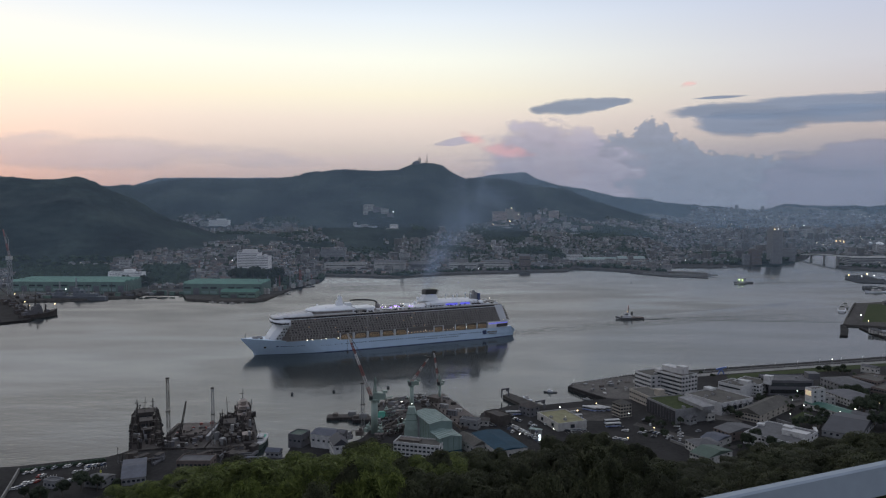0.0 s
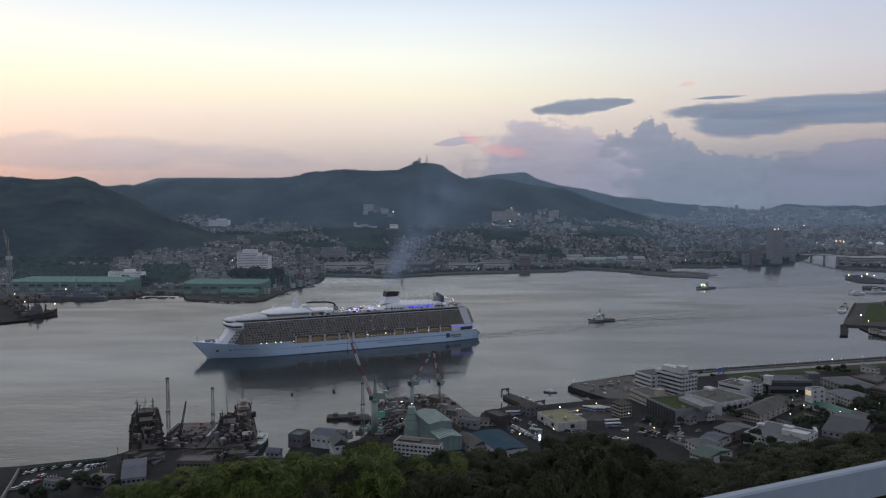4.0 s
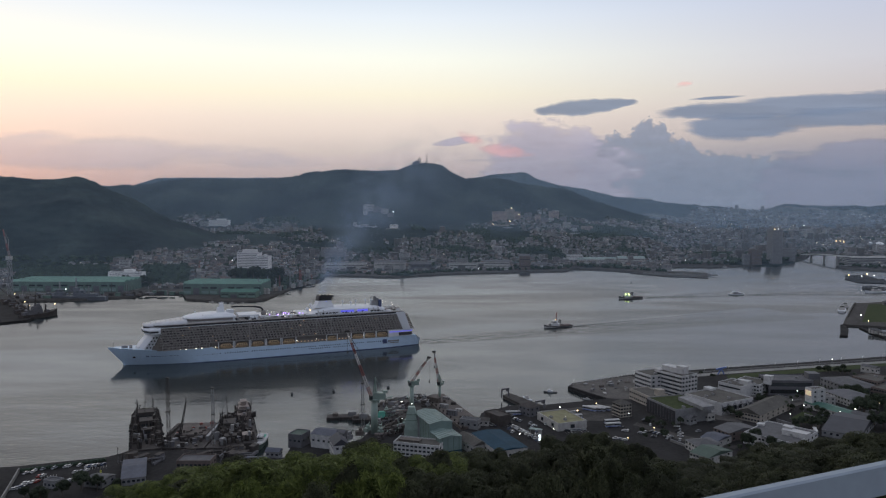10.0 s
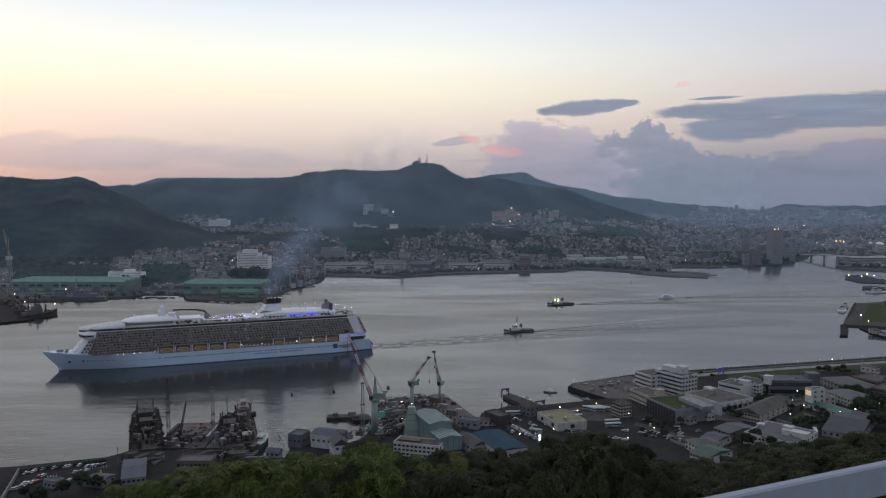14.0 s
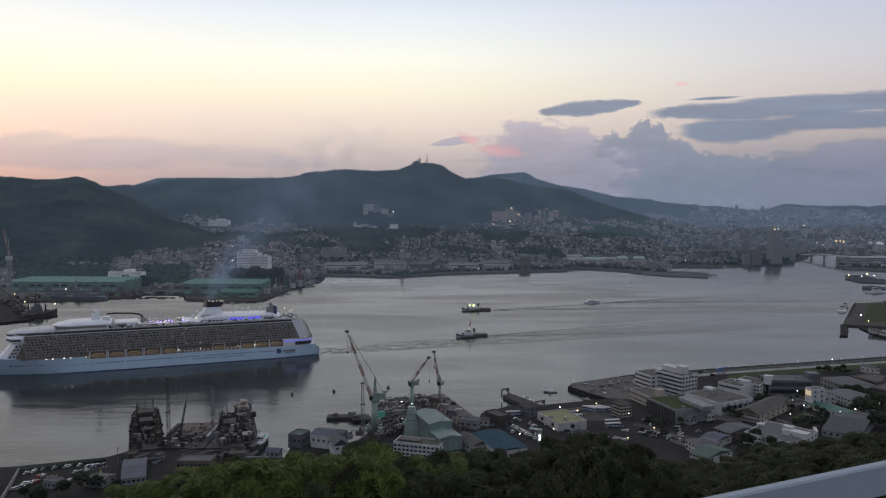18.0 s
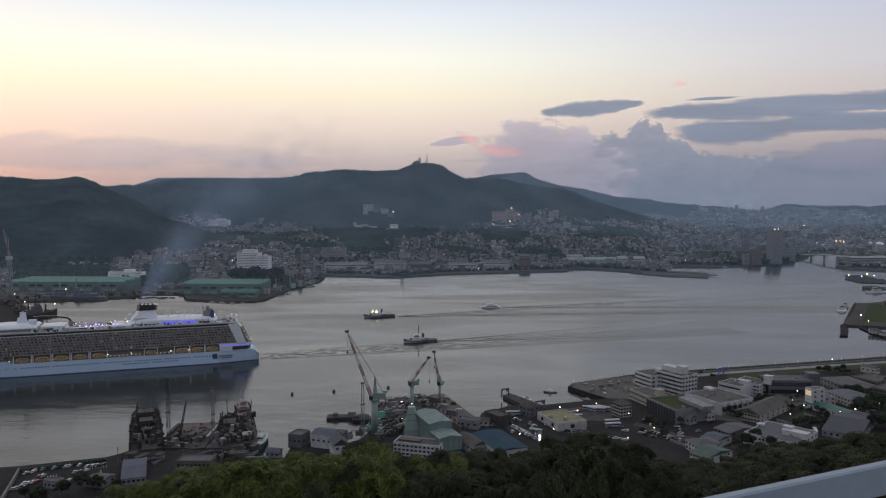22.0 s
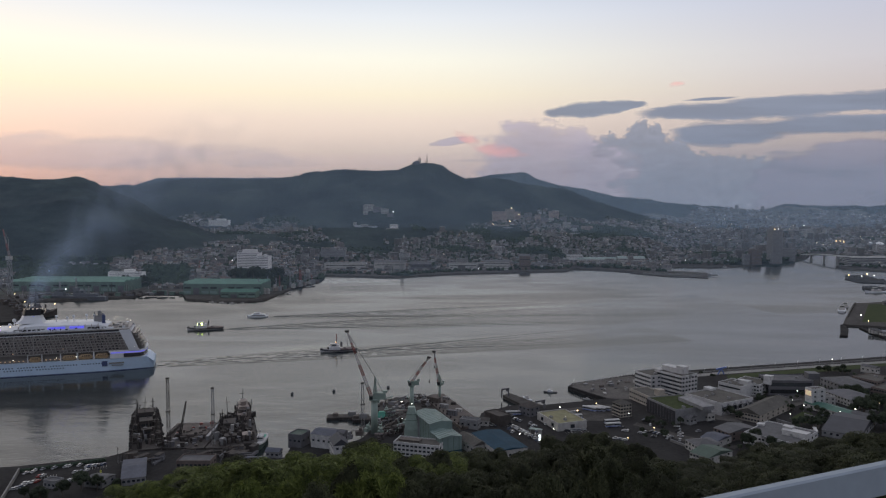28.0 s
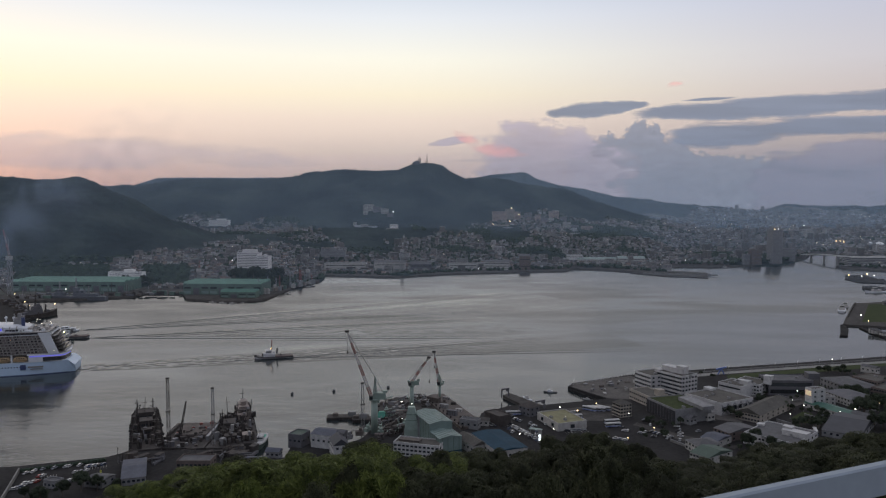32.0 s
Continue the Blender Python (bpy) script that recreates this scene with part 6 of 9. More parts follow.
def tugboat(label, length=34.0, mast=True):
    t = thing("tugboat", label, "boat")
    k = length / 34
    part("hull", boat_hull(length, 9.5 * k, 2.3 * k), MAT["tughull"], t, "dark hull")
    part("rubbing_strake", boat_hull(length * 1.006, 9.9 * k, 1.5 * k, -0.5 * k), MAT["tuggrey"], t, "scuffed grey strake")
    part("life_raft", Mesh().tube((-1.0 * k, -2.4 * k, 5.6 * k), (0.8 * k, -2.4 * k, 5.6 * k), 0.6 * k), MAT["shipwhite"], t)
    for y in (-3.4, 3.4):
        part("hand_rail", Mesh().beam((-14 * k, y * k, 3.6 * k), (0, y * k, 3.6 * k), 0.14).beam((-14 * k, y * k, 2.2 * k), (-14 * k, y * k, 3.6 * k), 0.14).beam((-7 * k, y * k, 2.2 * k), (-7 * k, y * k, 3.6 * k), 0.14), MAT["greysteel"], t)
    part("bulwark", Mesh().box(-9 * k, 0, 2.3 * k, 15 * k, 8.6 * k, 0.5 * k), MAT["tugdeck"], t)
    part("fender", Mesh().tube((15.5 * k, -2, 3.4 * k), (15.5 * k, 2, 3.4 * k), 0.8 * k), MAT["black"], t)
    part("deckhouse", Mesh().box(4 * k, 0, 2.4 * k, 10 * k, 6.0 * k, 2.6 * k), MAT["tuggrey"], t)
    part("wheelhouse", Mesh().box(4.5 * k, 0, 5.0 * k, 5 * k, 4.6 * k, 2.6 * k, taper=0.88).box(4.5 * k, 0, 7.6 * k, 5.4 * k, 5.0 * k, 0.3), MAT["tuggrey"], t)
    for y in (-2.45, 2.45):
        part("window", Mesh().box(4.5 * k, y * 0.9 * k, 6.0 * k, 4 * k, 0.3, 0.9 * k), MAT["glass"], t)
    for y in (-1.8, 1.8):
        part("exhaust_stack", Mesh().tube((-2.5 * k, y * k, 5 * k), (-3 * k, y * k, 9 * k), 0.7 * k), MAT["tughull"], t)
    if mast:
        part("mast", Mesh().beam((2 * k, 0, 8 * k), (1.6 * k, 0, 17 * k), 0.8, 0.8).beam((0, 0, 13 * k), (3.6 * k, 0, 13 * k), 0.3).beam((1.8 * k, -2.2 * k, 14.5 * k), (1.8 * k, 2.2 * k, 14.5 * k), 0.3), MAT["cranered"], t, "rust-red mast")
        part("searchlight", Mesh().ball((2.2 * k, 0, 9.2 * k), 0.45, n=6, m=4), MAT["lamp_warm"], t)
    part("winch", Mesh().tube((9.5 * k, -1.6, 4.0 * k), (9.5 * k, 1.6, 4.0 * k), 0.9 * k), MAT["steel"], t)
    part("towing_bitt", Mesh().box(-6 * k, 0, 2.6 * k, 1.5, 3, 1.6), MAT["steel"], t)
    return t


tug = tugboat("dark tugboat with white deckhouse and rust-red mast under way", 41)
pilot = tugboat("dark workboat with a bright green-white working lamp", 46, mast=False)
part("mast", Mesh().beam((-4, 0, 6), (-4, 0, 12), 0.4), MAT["greysteel"], pilot)
for x, y in ((7.5, 1.8), (7.5, -1.8), (4.5, 3.0), (9, 0)):
    part("working_lamp", Mesh().ball((x, y, 8.6), 1.0, n=8, m=5), MAT["lamp_green"], pilot, "bright green-white lamp")
ferry = thing("passenger_ferry", "small white passenger ferry with long cabin windows", "boat")
part("hull", boat_hull(30, 9, 2.0), MAT["shipwhite"], ferry)
part("cabin", Mesh().box(-1, 0, 1.8, 21, 7.4, 2.6, taper=0.95), MAT["shipwhite"], ferry)
part("upper_cabin", Mesh().box(1, 0, 4.3, 10, 5.6, 2.2, taper=0.9), MAT["shipwhite"], ferry)
for y in (-3.68, 3.68):
    part("window_band", Mesh().box(-1, y, 2.7, 18, 0.2, 1.0), MAT["shipdark"], ferry)
for y in (-2.75, 2.75):
    part("window_band", Mesh().box(1.5, y, 5.0, 8, 0.2, 0.9), MAT["shipdark"], ferry)
part("mast", Mesh().beam((-2, 0, 6.4), (-2.4, 0, 10), 0.3), MAT["greysteel"], ferry)

# moored boats and buoys
def moored(x, y, turn, length, label, hull, cabin):
    t = thing("moored_boat", label, "boat", "", pose(x, y, 0, 0, 0, turn))
    part("hull", boat_hull(length, length * 0.27, length * 0.075), hull, t)
    part("cabin", Mesh().box(length * 0.02, 0, length * 0.06, length * 0.36, length * 0.19, length * 0.09, taper=0.9), cabin, t)
    part("wheelhouse", Mesh().box(length * 0.08, 0, length * 0.15, length * 0.14, length * 0.15, length * 0.07), cabin, t)
    part("window_band", Mesh().box(length * 0.08, 0, length * 0.175, length * 0.146, length * 0.156, length * 0.028), MAT["glass"], t)
    part("mast", Mesh().beam((0, 0, length * 0.2), (-0.3, 0, length * 0.34), 0.25), MAT["greysteel"], t)
    return t


moored(*(94.3, 636.5), 172, 12, "white and blue harbour launch moored off the jetty", MAT["tughull"], MAT["shipwhite"])
moored(71.5, 614, 122, 11, "white launch moored along the jetty", MAT["shipwhite"], MAT["offwhite"])
moored(75.5, 592, 125, 12, "white motorboat moored along the jetty", MAT["offwhite"], MAT["shipwhite"])
moored(*(122.3, 612.2), 150, 9, "small grey motorboat moored in the basin", MAT["greysteel"], MAT["offwhite"])
moored(*(644.2, 1168.4), 62, 34, "grey patrol boat moored at the quay", MAT["greysteel"], MAT["offwhite"])
moored(*(808.6, 1361.3), 180, 46, "white ferry at its landing stage", MAT["shipwhite"], MAT["offwhite"])
moored(*(730, 1895.2), 190, 28, "small coaster moored at the far quay", MAT["tughull"], MAT["offwhite"])
for px in ((-349.4, 1213.2), (-368.4, 1220.2), (-341.1, 1227.3), (-387.6, 1227.3), (-284.9, 1344), (-265.4, 1454.5), (896.7, 1621)):
    moored(*px, 170, 14, "small white fishing boat moored at the far quay", MAT["offwhite"], MAT["offwhite"])
buoy0 = None
for px in ((-131, 628.8), (-96.1, 638.4), (-49.3, 652.4), (396, 1538.8)):
    bm = Mesh().ball((0, 0, 0.9), 1.35, n=10, m=6).tube((0, 0, 2), (0, 0, 2.7), 0.25)
    if buoy0 is None:
        buoy0 = bm.data("buoy", MAT["tughull"], True)
    tagged(part("buoy", buoy0, None), "dark round mooring buoy afloat", "buoy", "mooring buoys").matrix_basis = pose(*px, 0)

rnd = random.Random(91)
for i in range(10):
    p = Vector((582, 1047, 3.0)).lerp(Vector((675, 1194, 3.0)), i / 9)
    t = thing("quay_bollard", "dark bollard on the reclaimed quay's edge", "bollard", "reclaimed quay bollards", pose(p.x, p.y, 3.0))
    part("post", Mesh().tube((0, 0, 0), (0, 0, 1.4), 0.8, None, 8), MAT["black"], t)
    part("cap", Mesh().tube((0, 0, 1.4), (0, 0, 1.9), 1.2, None, 8), MAT["black"], t)
for i, (x, y, w, d, h) in enumerate(((742, 1190, 26, 10, 6), (716, 1176, 12, 8, 5), (690, 1000, 16, 7, 4), (640, 985, 9, 6, 4), (775, 1196, 18, 9, 8))):
    building("quay_shed", "small dark shed on the reclaimed quay", x, y, w, d, -14, h, MAT["darkgrey" if i % 2 else "grey"], "gable", MAT["roofgrey"], 1, (4, 2), z0=3.1, category="shed", group="quay sheds", rise=1.8)
moored(616, 1126, 58, 40, "white survey boat moored at the reclaimed quay", MAT["shipwhite"], MAT["offwhite"])
for k in range(7):
    a = Vector((470, 1720, 2.2)).lerp(Vector((628, 1668, 2.2)), k / 7)
    c = Vector((470, 1720, 2.2)).lerp(Vector((628, 1668, 2.2)), (k + 0.96) / 7)
    t = thing("breakwater_wall", "long low parapet on the breakwater pier", "wall", "breakwater parapets", pose(0, 0, 0))
    part("wall", Mesh().beam(a + Vector((0, 0, 1.2)), c + Vector((0, 0, 1.2)), 2.4, 2.6), MAT["concrete"], t)
    part("gear", Mesh().box(a.x + 8, a.y + 9, 2.1, rnd.uniform(3, 9), 3, rnd.uniform(1.5, 4)), MAT["darkgrey"], t)

# grey auxiliary ship moored in front of the long green shed
MAT["shipgrey"] = material("haze_grey_ship_paint", (0.115, 0.125, 0.145), 0.6, scale=0.2, var=0.25)
gs = thing("grey_ship", "long grey auxiliary ship moored before the green shed", "ship", "", pose(*(-641.7, 1263.9), 0, 0, 0, 176))
part("hull", Mesh().loft([[(x, -h, z), (x, -h * 0.8, -2), (x, h * 0.8, -2), (x, h, z)] for x, h, z in ((-62, 5, 7), (-50, 7.5, 7), (10, 7.5, 7), (40, 6, 8.5), (56, 2.5, 10.5), (66, 0.2, 12))]), MAT["shipgrey"], gs)
for x, w, d, z, h in ((-24, 40, 11, 7, 5), (-14, 18, 9, 12, 5), (-8, 9, 8, 17, 4), (22, 16, 10, 7.5, 6), (22, 9, 8, 13, 5), (-44, 10, 8, 7, 3), (42, 6, 5, 9, 3)):
    part("deckhouse", Mesh().box(x, 0, z, w, d, h), MAT["shipgrey"], gs)
for x, z, h in ((-8, 21, 17), (22, 18, 14), (-30, 12, 12)):
    part("mast", Mesh().lattice((x, 0, z - 3), (x, 0, z + h), 2.4, 5, 0.45, 1.0).beam((x - 4, 0, z + h * 0.7), (x + 4, 0, z + h * 0.7), 0.4), MAT["greysteel"], gs)
for x in (-46, -6, 8, 34):
    part("deck_gun_mount", Mesh().box(x, 0, 8, 5, 5, 3.2, taper=0.7), MAT["shipgrey"], gs)
for x in (-36, -20, -12, 18, 26):
    part("window_band", Mesh().box(x, 0, 14 if x != 26 and x != 18 else 15.4, 5, 9.2, 1.0), MAT["glass"], gs)
rnd = random.Random(88)
for i in range(18):
    k = i % 3
    p = Vector((*(((913.5, 1651.7), (828.7, 1436.9), (545.1, 922.9))[k]), 2.2)).lerp(Vector((*(((934.5, 1542.5), (847.9, 1398.6), (552, 899))[k]), 2.2)), rnd.random())
    t = thing("stage_hut", "small dark hut on the landing stage", "hut", "landing stage huts", pose(p.x, p.y + 3, 2, 0, 0, rnd.uniform(-20, 20)))
    w, h = rnd.uniform(5, 11), rnd.uniform(2.5, 6)
    part("wall", Mesh().box(0, 0, 0, w, 4, h), (MAT["darkgrey"], MAT["grey"], MAT["offwhite"])[i % 3], t)
    part("roof", Mesh().box(0, 0, h, w + 0.8, 4.8, 0.4), MAT["roofgrey"], t)


# ---------- near shore: hospital, school and office blocks ----------
building("hospital", "five-storey white hospital block with balconies", 201.9, 626.0, 27.1, 19.3, -58.4, 17, MAT["white"], floors=5, bays=(11, 5), win=(2.2, 1.6),
         extras=[(-4, 2, 22, 8, 4), (4, 2, 8, 6, 6)])
building("hospital_wing", "four-storey white hospital wing", 188.0, 639.8, 21.1, 29.4, -66.0, 14, MAT["white"], floors=4, bays=(8, 5), win=(2.2, 1.5), extras=[(0, 4, 8, 5, 2.6)])
building("clinic", "low cream clinic row with square windows", 168.6, 594.5, 28.5, 17.3, -70.8, 8, MAT["beige"], floors=2, bays=(10, 3), extras=[(12, 2, 7, 5, 5)])
building("training_hall", "grey hall with dark glazed front and planted roof", 181.2, 556.3, 36.6, 31.3, -72.2, 10, MAT["grey"], floors=2, bays=(0, 8), roofmat=MAT["grass"], extras=[(10, 8, 30, 10, 2.5)])
x0 = (181.2, 556.3, 36.6, 31.3, -72.2)
hall_front = thing("glazed_screen", "dark glazed screen in front of the hall", "facade", "", pose(x0[0], x0[1], 3, 0, 0, x0[4]))
for i in range(10):
    part("pane", Mesh().box(-x0[2] / 2 + (i + 0.5) * x0[2] / 10, -x0[3] / 2 - 0.5, 0.4, x0[2] / 10 - 0.25, 0.3, 9.0), MAT["shipdark"], hall_front)
    part("mullion", Mesh().box(-x0[2] / 2 + i * x0[2] / 10, -x0[3] / 2 - 0.55, 0, 0.25, 0.4, 9.8), MAT["darkgrey"], hall_front)
building("gymnasium", "long white gymnasium with dark flat roof", 220.5, 579.0, 36.3, 35.5, -61.8, 9, MAT["white"], roofmat=MAT["rooftan"], floors=1, bays=(0, 6), win=(4, 3), extras=[(-18, 10, 8, 6, 1.5, MAT["white"])])
building("school_block", "white school building with ribbon windows", 252.0, 621.8, 21.8, 21.5, -54.2, 9, MAT["white"], floors=2, bands=True, extras=[(6, 2, 9, 6, 3)])
building("school_block", "white school building with small tower", 267.8, 628.6, 22.4, 23.1, -45.6, 9, MAT["white"], floors=3, bays=(9, 4), extras=[(14, 0, 6, 6, 7)])
building("assembly_hall", "wide dark hall with glazed front", 296.1, 626.9, 37.0, 23.4, -3.1, 12, MAT["darkgrey"], floors=2, bands=True, win=(3, 3.2), roofmat=MAT["roofgrey"], extras=[(22, 0, 9, 9, 5)])
building("long_block", "long low block with grey pitched roof", 248.2, 560.2, 54.8, 18.6, 42.9, 6, MAT["beige"], "gable", MAT["rooftan"], floors=2, bays=(6, 8), rise=4)
building("office_block", "wide low white office block with roof plant", 229.6, 490.9, 34.0, 38.5, -46.4, 7, MAT["white"], floors=2, bays=(14, 6), roofmat=MAT["roofgrey"],
         extras=[(10, 0, 16, 7, 3.2, MAT["white"]), (4, 3, 6, 5, 4.6, MAT["white"]), (-16, 6, 4, 4, 1.4)])
building("house", "small house with green metal roof", 169.8, 456.3, 13.7, 24.3, -56.0, 6, MAT["offwhite"], "gable", MAT["darkgreen"], 2, (6, 3), rise=2.5, category="house")
building("house", "small white two-storey house", 171.7, 475.2, 14.2, 18.1, -75.6, 6, MAT["offwhite"], "hip", MAT["roofgrey"], 2, (4, 3), rise=2.2, category="house")
building("house", "red-brown house with low roof", 204.6, 505.3, 14.1, 26.7, -64.3, 6, MAT["brick"], "gable", MAT["roofgrey"], 2, (4, 3), rise=2, category="house")
building("house", "pale blue-roofed house near the shore", 185.7, 490.7, 12.4, 18.1, -50.0, 4.5, MAT["offwhite"], "gable", MAT["slate"], 1, (4, 2), rise=1.6, category="house")
building("pool_house", "low building with bright teal roof", 303.0, 563.5, 40.0, 15.0, -68, 4, MAT["offwhite"], roof="gable", roofmat=MAT["poolroof"], floors=1, bays=(8, 2), rise=1.6)
building("long_hall", "long hall with dark vaulted roof", 293.5, 521.0, 24.0, 58.0, -40, 4.5, MAT["grey"], "gable", MAT["darkslate"], 1, (6, 6), rise=4)
building("office_block", "grey-roofed office block near the shore", 353.3, 629.1, 40.7, 27.5, -81.8, 8, MAT["grey"], "hip", MAT["roofgrey"], 2, (9, 4), rise=3)
building("office_block", "dark blue-roofed hall beside the teal roof", 335.9, 597.4, 32.8, 26.8, -79.6, 6, MAT["offwhite"], "hip", MAT["darkgrey"], 2, (9, 4), rise=3)
building("school_block", "brown brick school block near the shore", 380.7, 640.9, 23.3, 27.2, -63.8, 9, MAT["brick"], floors=3, bays=(10, 5))
building("school_block", "brown brick teaching block", 379.4, 607.2, 21.9, 36.7, -57.8, 9, MAT["brick"], floors=3, bays=(10, 5))
building("house", "white house with dark roof among trees", 309.1, 591.9, 14.4, 15.7, -81.8, 6, MAT["offwhite"], "flat", MAT["roofgrey"], 2, (4, 3), category="house")
building("inn", "cream four-storey inn with hipped roof", 137.5, 556.0, 10.0, 10.5, -66, 10, MAT["beige"], "hip", MAT["rooftan"], 4, (5, 4), rise=3)
building("warehouse", "low warehouse with olive flat roof", 87.7, 534.8, 31.9, 23.5, -69.6, 5, MAT["offwhite"], roofmat=MAT["oliveroof"], floors=1, bays=(2, 1), win=(3.4, 2.6), category="warehouse")
building("dock_store", "dark timber-clad store on the quay", 40.5, 536.9, 17.9, 10.9, -55.0, 7, MAT["steel"], "flat", MAT["steel"], 0, (0, 0), category="warehouse")
building("dock_store", "dark pump house on the jetty root", 66.5, 559.0, 12.0, 10.5, -50.1, 7, MAT["darkgrey"], "hip", MAT["steel"], 2, (3, 2), category="warehouse")
building("factory_hall", "wide hall with blue metal roof", 36.8, 474.5, 40.0, 21.5, -68.5, 7.4, MAT["offwhite"], "gable", MAT["blueroof"], 1, (8, 6), rise=1.2, category="warehouse")
building("workshop", "grey-roofed workshop beside the blue hall", 19.3, 479.4, 23.8, 11.9, -61.5, 6, MAT["offwhite"], "gable", MAT["rooftan"], 1, (5, 3), rise=2.5, category="warehouse")
building("yard_office", "white three-storey shipyard office", -15.5, 468.7, 31.0, 13.2, -16.6, 8, MAT["white"], floors=3, bays=(11, 2), win=(1.9, 1.2), extras=[(-6, 0, 14, 5, 1.0, MAT["rust"])])
building("yard_store", "white-walled store with blue-grey metal roof", -78.5, 487.0, 15.6, 15.0, -20.0, 9, MAT["white"], "gable", MAT["slate"], 1, (4, 3), rise=1.8, category="warehouse")
building("house", "white gabled house with dark roof", -67.2, 466.5, 16.0, 10.0, -72, 9, MAT["white"], "gable", MAT["darkslate"], 2, (4, 2), rise=4, category="house")
building("yard_store", "low store with slate-blue roof on the near quay", -185.0, 431.6, 13.0, 34.0, 21.0, 4.4, MAT["grey"], "gable", MAT["slate"], 1, (5, 4), rise=1.6, category="warehouse")
building("yard_store", "small grey quay shed near the shore", -198.8, 417.3, 11.2, 11.8, -13.3, 4, MAT["grey"], "gable", MAT["roofgrey"], 1, (3, 2), rise=1.4, category="warehouse")
building("yard_store", "brown brick dock workshop", -148.6, 434.4, 20.2, 11.8, 0.0, 9, MAT["brick"], "flat", MAT["roofgrey"], 2, (8, 2), category="warehouse")
building("yard_store", "low dark dock shed near the shore", -115.2, 444.7, 13.8, 10.1, 0.0, 5, MAT["grey"], "gable", MAT["slate"], 1, (5, 2), rise=1.5, category="warehouse")

# lit facade tower
x1 = (297.6, 579.2, 7.4, 12.8, -75.6)
lit = building("lit_block", "slim white block with a lamp-lit upper front", *x1, 15, MAT["white"], floors=4, bays=(0, 2))
part("lamp_panel", Mesh().box(0, -x1[3] / 2 - 0.2, 10.2, x1[2] * 0.8, 0.3, 3.8), MAT["litpanel"], lit, "softly lit upper panel")

# teal building hall in two steps, and the pale green hopper beside it
shed = thing("slipway_shed", "tall teal sheet-metal hall in two steps beside the slipway", "warehouse", "", pose(-3.6, 490, 3, 0, 0, -68))
for name_, x0, x1, half, h in (("high_hall", -25, 6, 8.2, 16.0), ("low_hall", 6, 23, 7.8, 11.0)):
    hall = part(name_, Mesh().box((x0 + x1) / 2, 0, -1, x1 - x0, half * 2, h + 1), MAT["teal"], shed)
    part("roof", Mesh().gable((x0 + x1) / 2, 0, h, x1 - x0, half * 2, 1.6, over=0.4), MAT["teal"], hall, "low-pitched teal metal roof")
    n = int((x1 - x0) / 3)
    for i in range(n):
        xx = x0 + (i + 0.5) * (x1 - x0) / n
        part("rib", Mesh().box(xx, -half - 0.12, 0, 0.3, 0.3, h).box(xx, half + 0.12, 0, 0.3, 0.3, h), MAT["greenwall"], hall)
        part("seam", Mesh().beam((xx, -half - 0.3, h + 0.1), (xx, 0, h + 1.7), 0.16).beam((xx, half + 0.3, h + 0.1), (xx, 0, h + 1.7), 0.16), MAT["greenwall"], hall)
for k in range(4):
    part("panel_joint", Mesh().box(23.1, -5.8 + 3.9 * k, 0, 0.2, 0.25, 11), MAT["greenwall"], shed)
part("skirting", Mesh().box(23.15, 0, 0, 0.3, 15.6, 2.2), MAT["blueroof"], shed)
hp = thing("hopper_tower", "tall pale green tapered hopper tower", "tower", "", pose(-22.0, 505.5, 3))
part("body", Mesh().loft([[(x * k, y * k * 0.8, z) for x, y in ((-5, -6), (5, -6), (5, 6), (-5, 6))] for z, k in ((0, 1.0), (6, 0.98), (14, 0.72), (21, 0.45))]), MAT["cranegreen"], hp)
part("stair", Mesh().box(5.4, -5, 0, 2.0, 2.2, 15), MAT["greysteel"], hp)
for z in (4, 8, 12, 16):
    part("band", Mesh().box(0, 0, z, 10.4 * (1.02 - 0.022 * z), 10 * (1.02 - 0.022 * z), 0.35), MAT["greenwall"], hp)

# ---------- slipway pier, jetty and barges ----------
pier = setting("pier_slip", Mesh().slab([(-16, 602.5), (-8.6, 611.6), (0.5, 613.5), (26.9, 538.2), (22.1, 524.2), (13, 518.8)], -3, 5.0), MAT["rust"], "long rusty-decked outfitting pier")
for i in range(11):
    p = Vector((*(-15, 598.9), 5)).lerp(Vector((*(13, 518.8), 5)), i / 10)
    t = thing("pier_bollard", "stubby rusty bollard on the pier edge", "bollard", "pier bollards", pose(p.x + 1.2, p.y, 5))
    part("post", Mesh().tube((0, 0, 0), (0, 0, 1.2), 0.6).tube((0, 0, 1.2), (0, 0, 1.6), 0.9), MAT["steel"], t)
for i, (px, w, h, mt) in enumerate((((-6.4, 586.8), 9, 4, "rust"), ((0.9, 570.2), 7, 3, "greysteel"), ((6.9, 550), 8, 4, "darkgrey"), ((12.3, 560.7), 5, 2, "offwhite"), ((2.8, 595.4), 6, 2, "greysteel"), ((16, 539.7), 7, 3, "rust"), ((8.2, 580), 4, 2, "steel"))):
    t = thing("deck_container", "weathered equipment container on the pier", "container", "pier containers", pose(*px, 5, 0, 0, -40 + 7 * i))
    part("body", Mesh().box(0, 0, 0, w, 3, h), MAT[mt], t)
    for k in range(4):
        part("rib", Mesh().box(-w / 2 + (k + 0.5) * w / 4, -1.6, 0.2, 0.3, 0.25, h - 0.4), MAT["steel"], t)
setting("pier_jetty", Mesh().slab([(51, 617.3), (57.5, 624.9), (83.1, 582), (76.5, 565.8), (71.7, 570.5)], -3, 2.7), MAT["quay"], "narrow concrete jetty")
